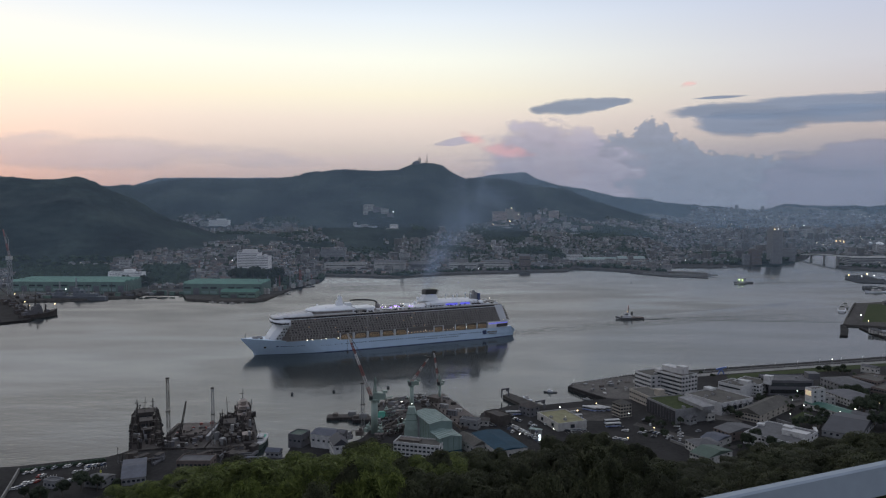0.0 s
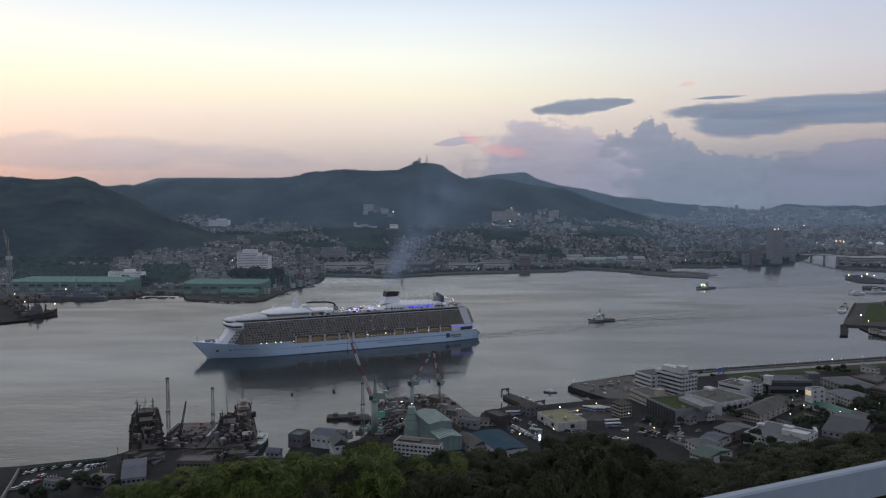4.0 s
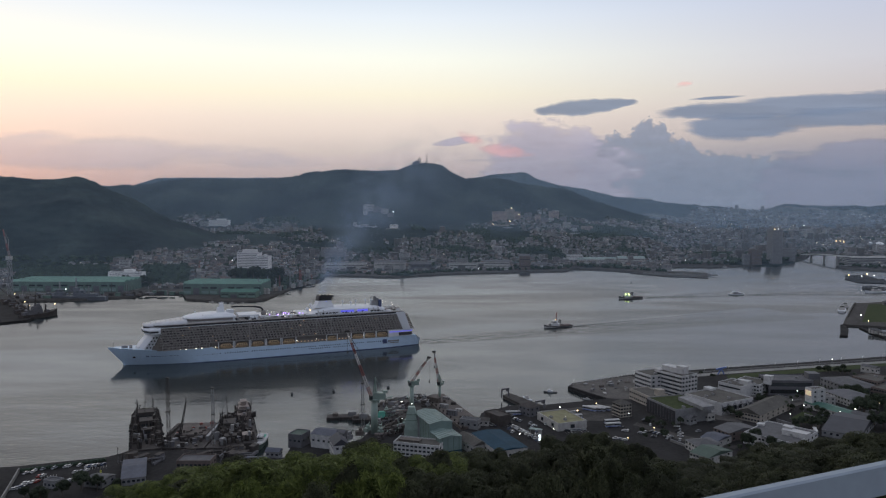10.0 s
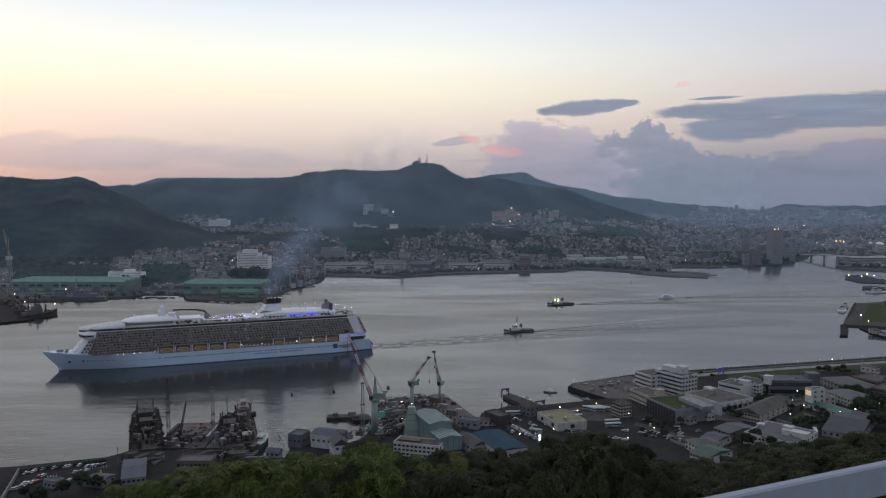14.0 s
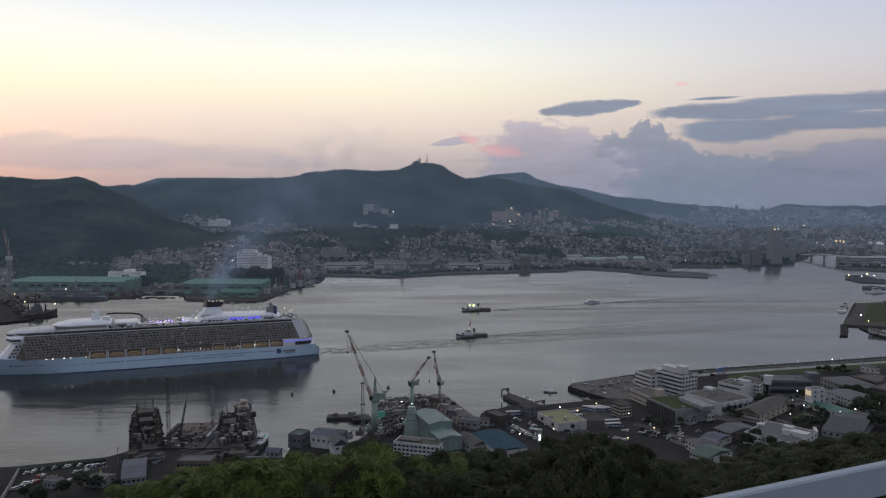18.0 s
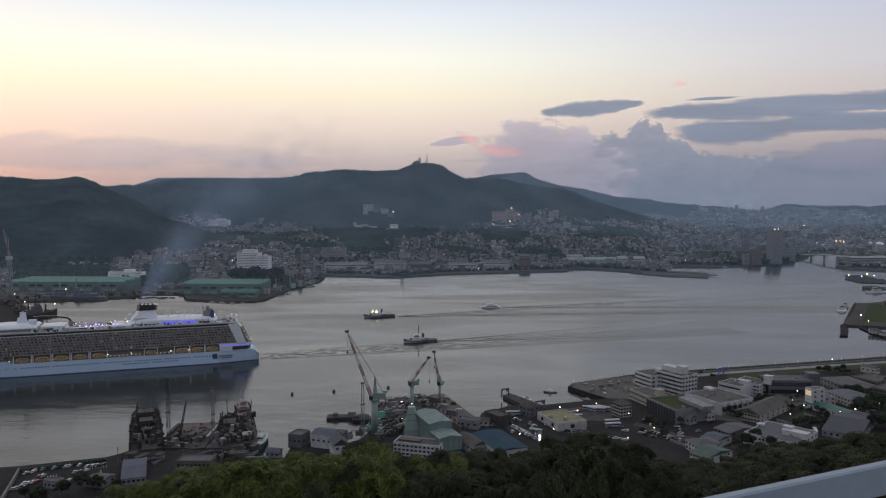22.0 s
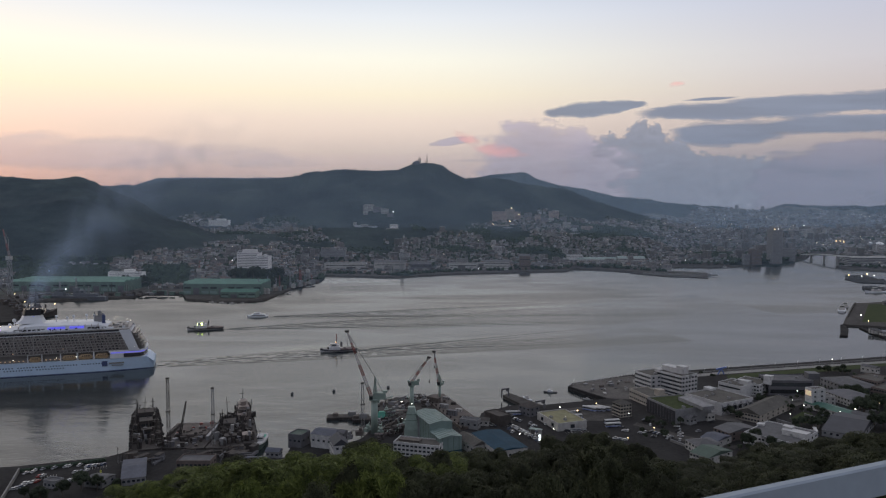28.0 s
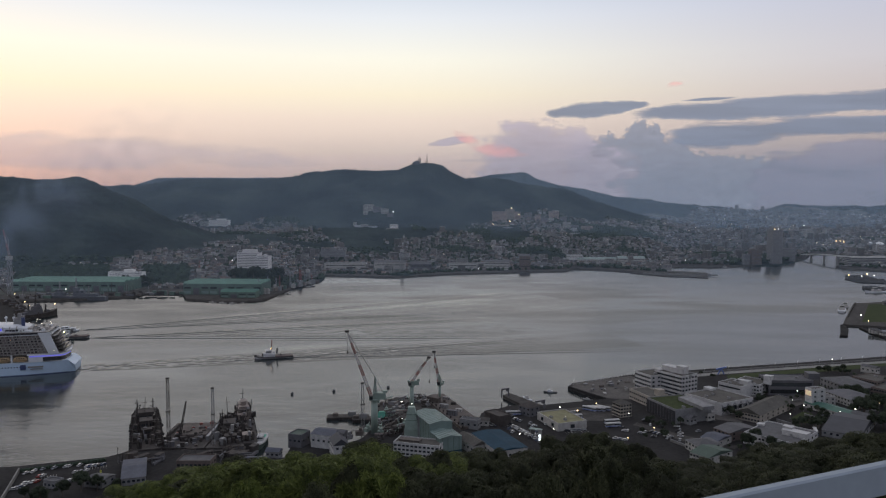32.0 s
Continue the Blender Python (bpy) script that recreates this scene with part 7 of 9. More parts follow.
for px, w in (((52.5, 611.7), 7), ((77.1, 573.8), 8)):
    g = thing("jetty_gate", "steel portal frame over the jetty", "gate", "", pose(*px, 2.7, 0, 0, 30))
    for s in (-1, 1):
        part("post", Mesh().box(s * w / 2, 0, -0.5, 0.9, 0.9, 7.5), MAT["darkgrey"], g)
    part("crossbeam", Mesh().box(0, 0, 6.2, w + 1, 1.1, 1.1), MAT["darkgrey"], g)
    part("counterweight", Mesh().box(w * 0.3, 0, 4.6, 1.6, 1.0, 1.7), MAT["darkgrey"], g)
for i, (px, ln, tn) in enumerate((((-73.3, 558), 32, 2), ((-62.2, 552.1), 14, 5), ((-36.9, 562.6), 26, -30), ((-43.2, 588), 20, -20))):
    t = thing("work_barge", "low dark steel work barge with gear on deck", "barge", "work barges", pose(*px, 0, 0, 0, tn))
    part("hull", Mesh().box(0, 0, -1, ln, 9, 3.2), MAT["steel"], t)
    part("deck_house", Mesh().box(ln * 0.1, 1, 2.2, 6, 4, 3), MAT["greysteel"], t)
    for k in range(5):
        part("fender", Mesh().tube((-ln / 2 + (k + 0.5) * ln / 5, -4.6, 0.2), (-ln / 2 + (k + 0.5) * ln / 5, -4.6, 1.9), 0.5), MAT["black"], t)
    part("winch", Mesh().box(-ln * 0.3, 0, 2.2, 4, 4, 2), MAT["rust"], t)
t = thing("tarpaulin_stack", "deck load under a bright green tarpaulin", "stack", "", pose(*(-46.9, 555.7), 2.2))
part("cover", Mesh().box(0, 0, 0, 9, 6, 4, taper=0.5), MAT["tarp"], t)

# ---------- slewing dock cranes ----------
def lerp3(a, b, t):
    return Vector(a).lerp(Vector(b), t)


def dock_crane(px, label, col_h, apex, tip, width, hook):
    """Round column, machine deck, A-frame and a red and white luffing jib; apex and tip relative to the foot."""
    t = thing("jib_crane", label, "crane", "slewing dock cranes", pose(*px, 3))
    part("column", Mesh().tube((0, 0, 0), (0, 0, col_h), width, width * 0.85, 14), MAT["cranegreen"], t, "pale green round column", True)
    part("slew_ring", Mesh().tube((0, 0, col_h), (0, 0, col_h + 1.0), width * 1.5, None, 14), MAT["cranegreen"], t)
    part("machine_house", Mesh().box(width * 1.4, 0, col_h + 1, width * 3.4, width * 2, width * 1.7).box(width * 3, 0, col_h + 1 + width * 1.7, width * 1.2, width, 1.4), MAT["cranegreen"], t)
    part("cab", Mesh().box(-width * 0.8, -width, col_h + 1, 2.4, 2.2, 2.6), MAT["glass"], t)
    f = Mesh()
    for y in (-1.1, 1.1):
        f.beam((-0.8, y, col_h + 1), (apex[0], y, apex[2]), 0.8).beam((1.6, y, col_h + 1), (apex[0], y, apex[2]), 0.8)
    for k in range(1, 6):
        z = col_h + 1 + (apex[2] - col_h - 1) * k / 6
        f.box(apex[0] * k / 6 + 0.3, 0, z, 2.2 * (1 - k / 8), 2.4, 0.4)
    part("a_frame", f, MAT["cranegreen"], t)
    foot = (-width * 0.7, 0, col_h + 1.5)
    for k in range(6):
        part("jib_section", Mesh().lattice(lerp3(foot, tip, k / 6), lerp3(foot, tip, (k + 1) / 6), 1.9 - 0.18 * k, 4, 0.34, 1.9 - 0.18 * (k + 1)), MAT["cranered"] if k % 2 == 0 else MAT["cranewhite"], t)
    part("jib_head", Mesh().box(tip[0], tip[1], tip[2] - 0.6, 3.0, 1.4, 1.4), MAT["steel"], t)
    for y in (-0.5, 0.5):
        part("stay", Mesh().beam((apex[0], y, apex[2]), (tip[0], tip[1] + y, tip[2]), 0.14), MAT["steel"], t)
    part("backstay", Mesh().beam((apex[0], 0, apex[2]), (width * 3, 0, col_h + 2), 0.3), MAT["cranegreen"], t)
    part("hoist_rope", Mesh().beam((tip[0] + 0.3, tip[1], tip[2]), (tip[0] + 0.3, tip[1], tip[2] - hook), 0.12), MAT["steel"], t)
    part("hook_block", Mesh().box(tip[0] + 0.3, tip[1], tip[2] - hook - 1.6, 1.0, 0.8, 1.6), MAT["steel"], t)
    return t


def rel(foot, p):
    return (p[0] - foot[0], p[1] - foot[1], p[2] - 3)


F1 = (-48.5, 512, -4.3)
dock_crane((F1[0], F1[1]), "tall pale green dock crane with red and white jib", 24.0, rel(F1, (-47.9, 512, 43.2)), rel(F1, (-67.5, 512, 75.8)), 2.6, 14)
F2 = (-24.1, 560, -3.7)
dock_crane((F2[0], F2[1]), "pale green dock crane with short red and white jib", 22.0, rel(F2, (-27.1, 560, 29.1)), rel(F2, (-10.9, 560, 47.2)), 1.8, 18)
F3 = (-2.8, 604, 3.6)
dock_crane((F3[0], F3[1]), "slim grey-green pier crane with raised jib", 11.0, rel(F3, (-3.3, 604, 24.2)), rel(F3, (-7.5, 604, 42.7)), 1.1, 12)


def lattice_mast(px, h, w, label, mat, jib=None):
    t = thing("lattice_mast", label, "crane", "", pose(*px, 3))
    part("tower", Mesh().lattice((0, 0, -3), (0, 0, h), w, max(5, int(h / w / 1.7)), w * 0.085, w * 0.7), MAT[mat], t)
    part("head", Mesh().box(0, 0, h, w * 1.1, w * 0.8, 1.0), MAT["steel"], t)
    part("platform", Mesh().box(0, 0, h * 0.55, w * 1.4, w * 1.4, 0.4), MAT["steel"], t)
    if jib:
        part("jib", Mesh().lattice((0, 0, h * 0.1), jib, 1.4, 8, 0.25, 0.6), MAT["steel"], t)
    return t


lattice_mast((-57.6, 518.6), 34, 2.3, "grey lattice mast of a floating crane", "greysteel")
lattice_mast((-180.1, 473.9), 48, 2.0, "tall dark lattice mast of a dock crane", "steel")
lattice_mast((-154, 484), 39, 1.9, "dark lattice mast with pale upper half", "greysteel")
lattice_mast((-182.7, 500.7), 5, 2.4, "small slanted deck crane", "steel", (5, 0, 26))
lattice_mast((-203.8, 451.7), 9, 0.5, "thin lamp mast at the quay corner", "greysteel")

# ---------- laid-up dark vessels at the dock ----------
def laid_up_ship(px0, px1, breadth, label, sheer, decks, hullmat, topmat, seed):
    """A vessel from its near end px0 to its far, rounded end px1."""
    a, b = Vector((*px0, 0)), Vector((*px1, 0))
    ln = (b - a).length
    t = thing("laid_up_ship", label, "ship", "", pose(a.x, a.y, 0, 0, 0, math.degrees(math.atan2(b.y - a.y, b.x - a.x))))
    rings = []
    for s, w in ((0, 0.86), (0.03, 0.96), (0.2, 1.0), (0.6, 1.0), (0.8, 0.9), (0.92, 0.62), (1.0, 0.16)):
        h = breadth / 2 * w
        z = sheer * (1 + 0.25 * max(0, s - 0.7) / 0.3)
        rings.append([(s * ln, -h, z), (s * ln, -h * 0.85, -2), (s * ln, h * 0.85, -2), (s * ln, h, z)])
    part("hull", Mesh().loft(rings), hullmat, t)
    rnd = random.Random(seed)
    for k, (s0, s1, w, h) in enumerate(decks):
        part("deckhouse", Mesh().box((s0 + s1) / 2 * ln, 0, sheer, (s1 - s0) * ln, breadth * w, h).box((s0 + s1) / 2 * ln, 0, sheer + h, (s1 - s0) * ln + 0.8, breadth * w + 0.8, 0.4), topmat, t)
        for i in range(5):
            part("window", Mesh().box(s0 * ln - 0.1, (i - 2) * breadth * w / 6, sheer + h * 0.6, 0.2, breadth * w / 9, h * 0.16), MAT["glass"], t)
    for i in range(44):
        s, y = rnd.uniform(0.03, 0.92), rnd.uniform(-0.42, 0.42) * breadth
        part("deck_gear", Mesh().box(s * ln, y, sheer - 0.1, rnd.uniform(0.8, 4), rnd.uniform(0.6, 2.2), rnd.uniform(1, 6), rnd.uniform(0, 40)), MAT["steel"] if i % 4 else (MAT["rust"] if i % 3 else MAT["greysteel"]), t)
    for i in range(16):
        s = 0.05 + 0.9 * i / 16
        h = breadth / 2 * (1.0 if s < 0.7 else 1.0 - (s - 0.7) * 1.6)
        for sd in (-1, 1):
            part("stanchion", Mesh().beam((s * ln, sd * h, sheer), (s * ln, sd * (h + 0.3), sheer + 2.6), 0.4), MAT["steel"], t)
    for s, y, h in ((0.75, 0.05, 20), (0.55, -0.34, 16), (0.6, 0.3, 14), (0.3, 0.1, 9)):
        part("mast", Mesh().beam((s * ln, y * breadth, sheer), (s * ln, y * breadth + rnd.uniform(-1, 1), sheer + h), 0.7, None, 0.3).beam((s * ln, y * breadth - 2, sheer + h * 0.8), (s * ln, y * breadth + 2, sheer + h * 0.8), 0.3), MAT["steel"], t)
    return t


def rib_cage(t, x0, x1, half, base, height, n, rnd):
    """Frames standing along both sides, with stringers, like stripped hull sides."""
    for i in range(n):
        x = x0 + (x1 - x0) * i / (n - 1)
        taper = 1.0 if i < n * 0.65 else 1.0 - 0.55 * ((i / n - 0.65) / 0.35) ** 1.5
        for sd in (-1, 1):
            h = height * rnd.uniform(0.75, 1.1)
            part("frame", Mesh().beam((x, sd * half * taper, base), (x, sd * half * taper * 0.97, base + h), 0.7).beam((x, sd * half * taper, base + h * 0.75), (x + 2, sd * half * taper * 0.6, base + h * 0.8), 0.5), MAT["steel"], t)
            part("side_plate", Mesh().box(x, sd * half * taper, base, (x1 - x0) / n * 0.8, 0.5, h * rnd.uniform(0.45, 0.8)), MAT["steel"], t)
    for k in range(5):
        a = math.pi * k / 5
        b_ = math.pi * (k + 1) / 5
        part("end_plate", Mesh().beam((x1 + 1 + 3 * math.sin(a), -half * 0.6 * math.cos(a), base + 1.2), (x1 + 1 + 3 * math.sin(b_), -half * 0.6 * math.cos(b_), base + 1.2), 0.8, 4.2), MAT["steel"], t)
    for y in (-0.55, 0.6):
        part("post", Mesh().beam((x1 - 4, half * y, base), (x1 - 4, half * y, base + height * 1.7), 1.3, None, 0.5).beam((x1 - 4, half * y - 1.6, base + height * 1.3), (x1 - 4, half * y + 1.6, base + height * 1.3), 0.4), MAT["steel"], t)
    for i in range(n):
        x = x0 + (x1 - x0) * (i + 0.5) / n
        taper = 1.0 if i < n * 0.65 else 1.0 - 0.55 * ((i / n - 0.65) / 0.35) ** 1.5
        for sd in (-1, 1):
            if rnd.random() < 0.7:
                part("fender", Mesh().ball((x, sd * (half * taper + 0.9), base - rnd.uniform(0.2, 1.6)), rnd.uniform(0.8, 1.3), n=8, m=5), MAT["black"], t)
    for i in range(n * 4):
        k = rnd.random()
        x, y = x0 + (x1 - x0) * k, rnd.uniform(-0.8, 0.8) * half * (1.0 if k < 0.65 else 0.7)
        mt = rnd.choice(("steel", "steel", "black", "darkgrey", "rust", "greysteel"))
        if i % 5 == 0:
            part("deck_derrick", Mesh().beam((x, y, base), (x + rnd.uniform(-4, 4), y + rnd.uniform(-2, 2), base + height * rnd.uniform(0.9, 1.5)), 0.45), MAT[mt], t)
        elif i % 5 == 1:
            part("deck_drum", Mesh().tube((x, y - 1, base + 2.5), (x, y + 1, base + 2.5), rnd.uniform(0.8, 1.6), None, 9), MAT[mt], t)
        else:
            part("deck_gear", Mesh().box(x, y, base - 0.1, rnd.uniform(0.8, 3.4), rnd.uniform(0.8, 2.6), height * rnd.uniform(0.3, 0.95), rnd.uniform(0, 60)), MAT[mt], t)


s1 = laid_up_ship((-194.7, 474.9), (-225.8, 549.2), 20, "dark rusty laid-up ship packed with deck gear", 4.0, [(0.30, 0.36, 0.3, 6), (0.48, 0.6, 0.4, 8), (0.72, 0.84, 0.5, 9)], MAT["steel"], MAT["steel"], 3)
rib_cage(s1, 4, 92, 9.8, 3.5, 7.5, 18, random.Random(8))
s2 = laid_up_ship((-141.2, 481.5), (-163.2, 549.2), 15, "dark round-sterned laid-up vessel at the dock", 4.0, [(0.12, 0.2, 0.5, 4), (0.5, 0.66, 0.5, 5)], MAT["steel"], MAT["steel"], 4)
rib_cage(s2, 6, 62, 7.2, 3.6, 5, 9, random.Random(9))
s3 = laid_up_ship((-131, 486), (-160.8, 578.2), 13, "grey-brown service ship with pale bridge at the dock", 4.5, [(0.08, 0.16, 0.5, 3), (0.55, 0.82, 0.7, 4.5), (0.62, 0.78, 0.5, 8.5), (0.66, 0.74, 0.3, 11.5)], MAT["steel"], MAT["rusty_white"], 6)
rnd = random.Random(15)
for i in range(12):
    part("deck_gear", Mesh().box(rnd.uniform(48, 72), rnd.uniform(-4, 4), 8.8, rnd.uniform(1, 3), rnd.uniform(1, 3), rnd.uniform(1, 5), rnd.uniform(0, 60)), MAT["greysteel"] if i % 2 else MAT["rust"], s3)
for y in (-6.8, -7.6):
    part("drum", Mesh().tube((60, y - 1, 7), (60, y + 1, 7), 2.2, None, 12), MAT["steel"], s3, "dark round fender drum")
bd = thing("dock_barge", "wide floating dock with brown roofed deck", "barge", "", pose(*(-176.8, 488.3), 0, 0, 0, 2))
part("hull", Mesh().box(0, 20, -2, 34, 56, 5), MAT["steel"], bd)
part("deck_roof", Mesh().box(2, 26, 5.0, 22, 28, 0.8).box(2, 12, 3.0, 22, 0.6, 2.4), MAT["rust"], bd, "flat brown deck roof")
for x in (-7, 1, 9):
    for y in (12, 24, 36):
        part("post", Mesh().beam((x, y, 3), (x, y, 5.1), 0.8), MAT["steel"], bd)
rnd = random.Random(78)
for i in range(20):
    part("deck_gear", Mesh().box(rnd.uniform(-8, 12), rnd.uniform(13, 39), 5.8, rnd.uniform(0.6, 2.6), rnd.uniform(0.6, 2.2), rnd.uniform(0.4, 1.8), rnd.uniform(0, 60)), MAT[("steel", "rust", "cranered", "greysteel")[i % 4]], bd)
part("dock_wall", Mesh().box(15, 24, 3, 2.0, 34, 3), MAT["greysteel"], bd)
part("dock_wall", Mesh().box(-15, 30, 3, 2.0, 24, 2), MAT["steel"], bd)
rnd = random.Random(77)
for i in range(26):
    part("deck_gear", Mesh().box(rnd.uniform(-14, 14), rnd.uniform(-6, 10), 3, rnd.uniform(1.5, 4), rnd.uniform(1, 3), rnd.uniform(0.8, 3.6), rnd.uniform(0, 50)), (MAT["darkgrey"], MAT["steel"], MAT["greysteel"], MAT["rust"])[i % 4], bd)
hh = thing("work_barge", "cluttered dark pontoon between the docked ships", "barge", "work barges", pose(*(-151.2, 487.2), 0))
part("hull", Mesh().box(0, 14, -1, 14, 44, 4.5), MAT["steel"], hh)
for i in range(14):
    part("deck_gear", Mesh().box(rnd.uniform(-6, 6), rnd.uniform(-4, 32), 3.4, rnd.uniform(1.5, 4), rnd.uniform(1, 4), rnd.uniform(1, 6), rnd.uniform(0, 50)), (MAT["greysteel"], MAT["steel"], MAT["offwhite"])[i % 3], hh)
# scrap and machinery in the yard
for i in range(60):
    px = (rnd.choice(((-39.3, 534.9), (-31.4, 514.7), (-37.9, 577.3), (-18.1, 594.1), (-56.6, 502))))
    t = thing("yard_machine", "dark heap of shipyard machinery on the quay", "machinery", "yard machinery", pose(px[0] + rnd.gauss(0, 9), px[1] + rnd.gauss(0, 8), 2.6, 0, 0, rnd.uniform(0, 90)))
    s = rnd.uniform(0.8, 2.0)
    mt = (MAT["steel"], MAT["rust"], MAT["greysteel"], MAT["cranegreen"])[i % 4]
    part("body", Mesh().box(0, 0, 0, 3 * s, 2 * s, 1.6 * s).box(0.4 * s, 0, 1.6 * s, 1.2 * s, 1.4 * s, 1.1 * s), mt, t)
    part("arm", Mesh().beam((0, 0, 1.5 * s), (2.2 * s, 0.4, 3.6 * s), 0.4), mt, t)
setting("pier_yard", Mesh().slab([(-52.3, 577.3), (-40, 610), (-15.2, 610), (-6.4, 589), (-3.8, 542.1), (-39.1, 532.1)], -3, 2.9), MAT["quay"], "shipyard quay crowded with machinery")

# ---------- small green fishing boat moored beside the docked ships ----------
fb = thing("fishing_boat", "small green and white fishing boat moored at the dock", "boat", "", pose(*(-125.5, 497.7), 0, 0, 0, -86))
part("hull", Mesh().loft([[(x, -h, z), (x, -h * 0.7, -1), (x, h * 0.7, -1), (x, h, z)] for x, h, z in ((-13, 2.8, 2.6), (-8, 3.6, 2.4), (4, 3.6, 2.8), (12, 2.2, 3.6), (17, 0.2, 4.6))]), MAT["darkgreen"], fb)
part("bulwark", Mesh().loft([[(x, -h, z), (x, -h, z + 0.9), (x, h, z + 0.9), (x, h, z)] for x, h, z in ((-13, 2.9, 2.5), (-8, 3.7, 2.3), (4, 3.7, 2.7), (12, 2.3, 3.5), (16.6, 0.4, 4.4))]), MAT["white"], fb)
part("wheelhouse", Mesh().box(2, 0, 3, 6, 4, 3.6).box(2, 0, 6.6, 6.6, 4.4, 0.3), MAT["white"], fb)
part("wheelhouse_windows", Mesh().box(2, 0, 5.0, 6.1, 4.1, 0.9), MAT["glass"], fb)
part("deck_net", Mesh().box(-7, 0, 3.0, 7, 4.6, 0.8, taper=0.8), MAT["tarp"], fb, "bright green net on deck")
part("mast", Mesh().beam((4, 0, 6), (4, 0, 12), 0.3).beam((4, -1.6, 10), (4, 1.6, 10), 0.2), MAT["greysteel"], fb)

# ---------- lawns and paths on the flat ----------
setting("ground_lot", Mesh().slab([(114.0, 645.5), (120.0, 656.5), (150, 672.5), (178, 687), (186, 662), (181.1, 634.6), (161.4, 601.1), (138.5, 606.0), (126.5, 625)], 2.9, 3.05), MAT["lot"], "bare gravel lot behind the basin wall")
setting("pavement_court", Mesh().slab([(212.3, 577.3), (250.3, 587.3), (250.5, 564.6), (221.2, 537.8), (204.2, 546.4)], 2.9, 3.06), MAT["lot"], "worn paved court between the halls")
setting("pavement_gate", Mesh().slab([(293.4, 615.5), (312.9, 626.8), (299.6, 594.1), (277.7, 577.3), (272.7, 594.1)], 2.9, 3.06), MAT["lot"], "pale paved forecourt by the lit block")
setting("pavement_lane", Mesh().slab([(234.6, 478.3), (243.1, 481.7), (292.7, 552.3), (289.9, 555.3)], 2.9, 3.07), MAT["quay"], "narrow concrete lane beside the long hall")
setting("road_lane", Mesh().slab([(139.8, 532.1), (144.6, 537.8), (170.6, 505.7), (199.5, 484), (193.4, 478.3), (163.5, 495.8)], 2.9, 3.05), MAT["quay"], "narrow concrete lane between the blocks")

setting("lawn_near", Mesh().slab([(260.2, 536.6), (263.8, 548.7), (281.8, 566.5), (286, 559), (272, 536.6)], 2.9, 3.12), MAT["grass"], "small lawn between the blocks")
setting("lawn_shore", Mesh().slab([(269.2, 690.1), (341.2, 711.6), (407.7, 731.8), (452.8, 742.4), (444.9, 729.2), (396.6, 711.6), (333.3, 694.7), (264.9, 672)], 2.9, 3.1), MAT["grass"], "strip of lawn along the shore")
setting("road_shore", Mesh().slab([(175.9, 672), (265.6, 701.9), (347.1, 724.1), (459.4, 753.3), (556.8, 781.8), (550.6, 773), (452.8, 742.4), (342.4, 714.1), (264.7, 692.4), (172.6, 659.1)], 2.9, 3.08), MAT["concrete"], "pale shore road")
setting("pavement_apron", Mesh().slab([(75.8, 567.7), (133, 587.3), (147.8, 580.6), (123.3, 542.1), (104.2, 542.1)], 2.9, 3.08), MAT["quay"], "concrete apron by the basin")
for i in range(7):
    a = Vector((*(180.9, 680.9), 3)).lerp(Vector((*(462.7, 758.8), 3)), i / 7)
    b_ = Vector((*(180.9, 680.9), 3)).lerp(Vector((*(462.7, 758.8), 3)), (i + 0.97) / 7)
    t = thing("sea_wall", "low pale sea wall along the shore road", "wall", "sea wall lengths", pose(0, 0, 0))
    part("wall", Mesh().beam(a + Vector((0, 0, 0.6)), b_ + Vector((0, 0, 0.6)), 0.6, 1.4), MAT["concrete"], t)

# ---------- vehicles ----------
CARS = [(0.46, 0.46, 0.46), (0.05, 0.05, 0.055), (0.30, 0.31, 0.33), (0.10, 0.12, 0.18), (0.55, 0.55, 0.53), (0.28, 0.06, 0.05)]
car_meshes = []
for i, col in enumerate(CARS):
    paint = material("car_paint", col, 0.25, 0.2, var=0.05, scale=0.6)
    body, cabin, glass, wheel = Mesh(), Mesh(), Mesh(), Mesh()
    body.box(0, 0, 0.32, 4.3, 1.72, 0.55).box(0, 0, 0.85, 4.0, 1.6, 0.12)
    cabin.box(-0.15, 0, 0.95, 2.5, 1.5, 0.55, taper=0.82)
    glass.box(-0.15, 0, 1.0, 2.56, 1.54, 0.38, taper=0.86)
    wheel.tube((0, -0.1, 0), (0, 0.1, 0), 0.33, None, 8)
    car_meshes.append((body.data("body", paint), cabin.data("roof", paint), glass.data("glass", MAT["glass"]), wheel.data("wheel", MAT["black"])))
NAMES = ("white", "black", "grey", "dark blue", "silver-white", "dark red")


def car(x, y, turn, k, z=3.02):
    t = thing("car", NAMES[k] + " parked car on the quay asphalt", "car", "parked cars", pose(x, y, z, 0, 0, turn))
    bd_, cb, gl, wh = car_meshes[k]
    part("body", bd_, None, t)
    part("roof", cb, None, t)
    part("glass", gl, None, t)
    for wx in (-1.3, 1.3):
        for wy in (-0.8, 0.8):
            part("wheel", wh, None, t).matrix_basis = pose(wx, wy, 0.33)


rnd = random.Random(12)


def car_row(a, b, n, turn, fill=0.85, skew=0.0):
    for i in range(n):
        if rnd.random() < fill:
            p = Vector(a).lerp(Vector(b), (i + 0.5) / n)
            car(p.x + rnd.uniform(-0.3, 0.3), p.y + rnd.uniform(-0.5, 0.5), turn + rnd.uniform(-3, 3), rnd.choice((0, 0, 0, 4, 4, 1, 2, 2, 3, 5)))


car_row((-251.9, 432.4), (-247.2, 436.1), 3, 80)
car_row((-220.6, 444.7), (-210.4, 447.7), 6, 80, 1.0)
car_row((-241.3, 427.8), (-232.9, 432.4), 5, 80, 0.6)
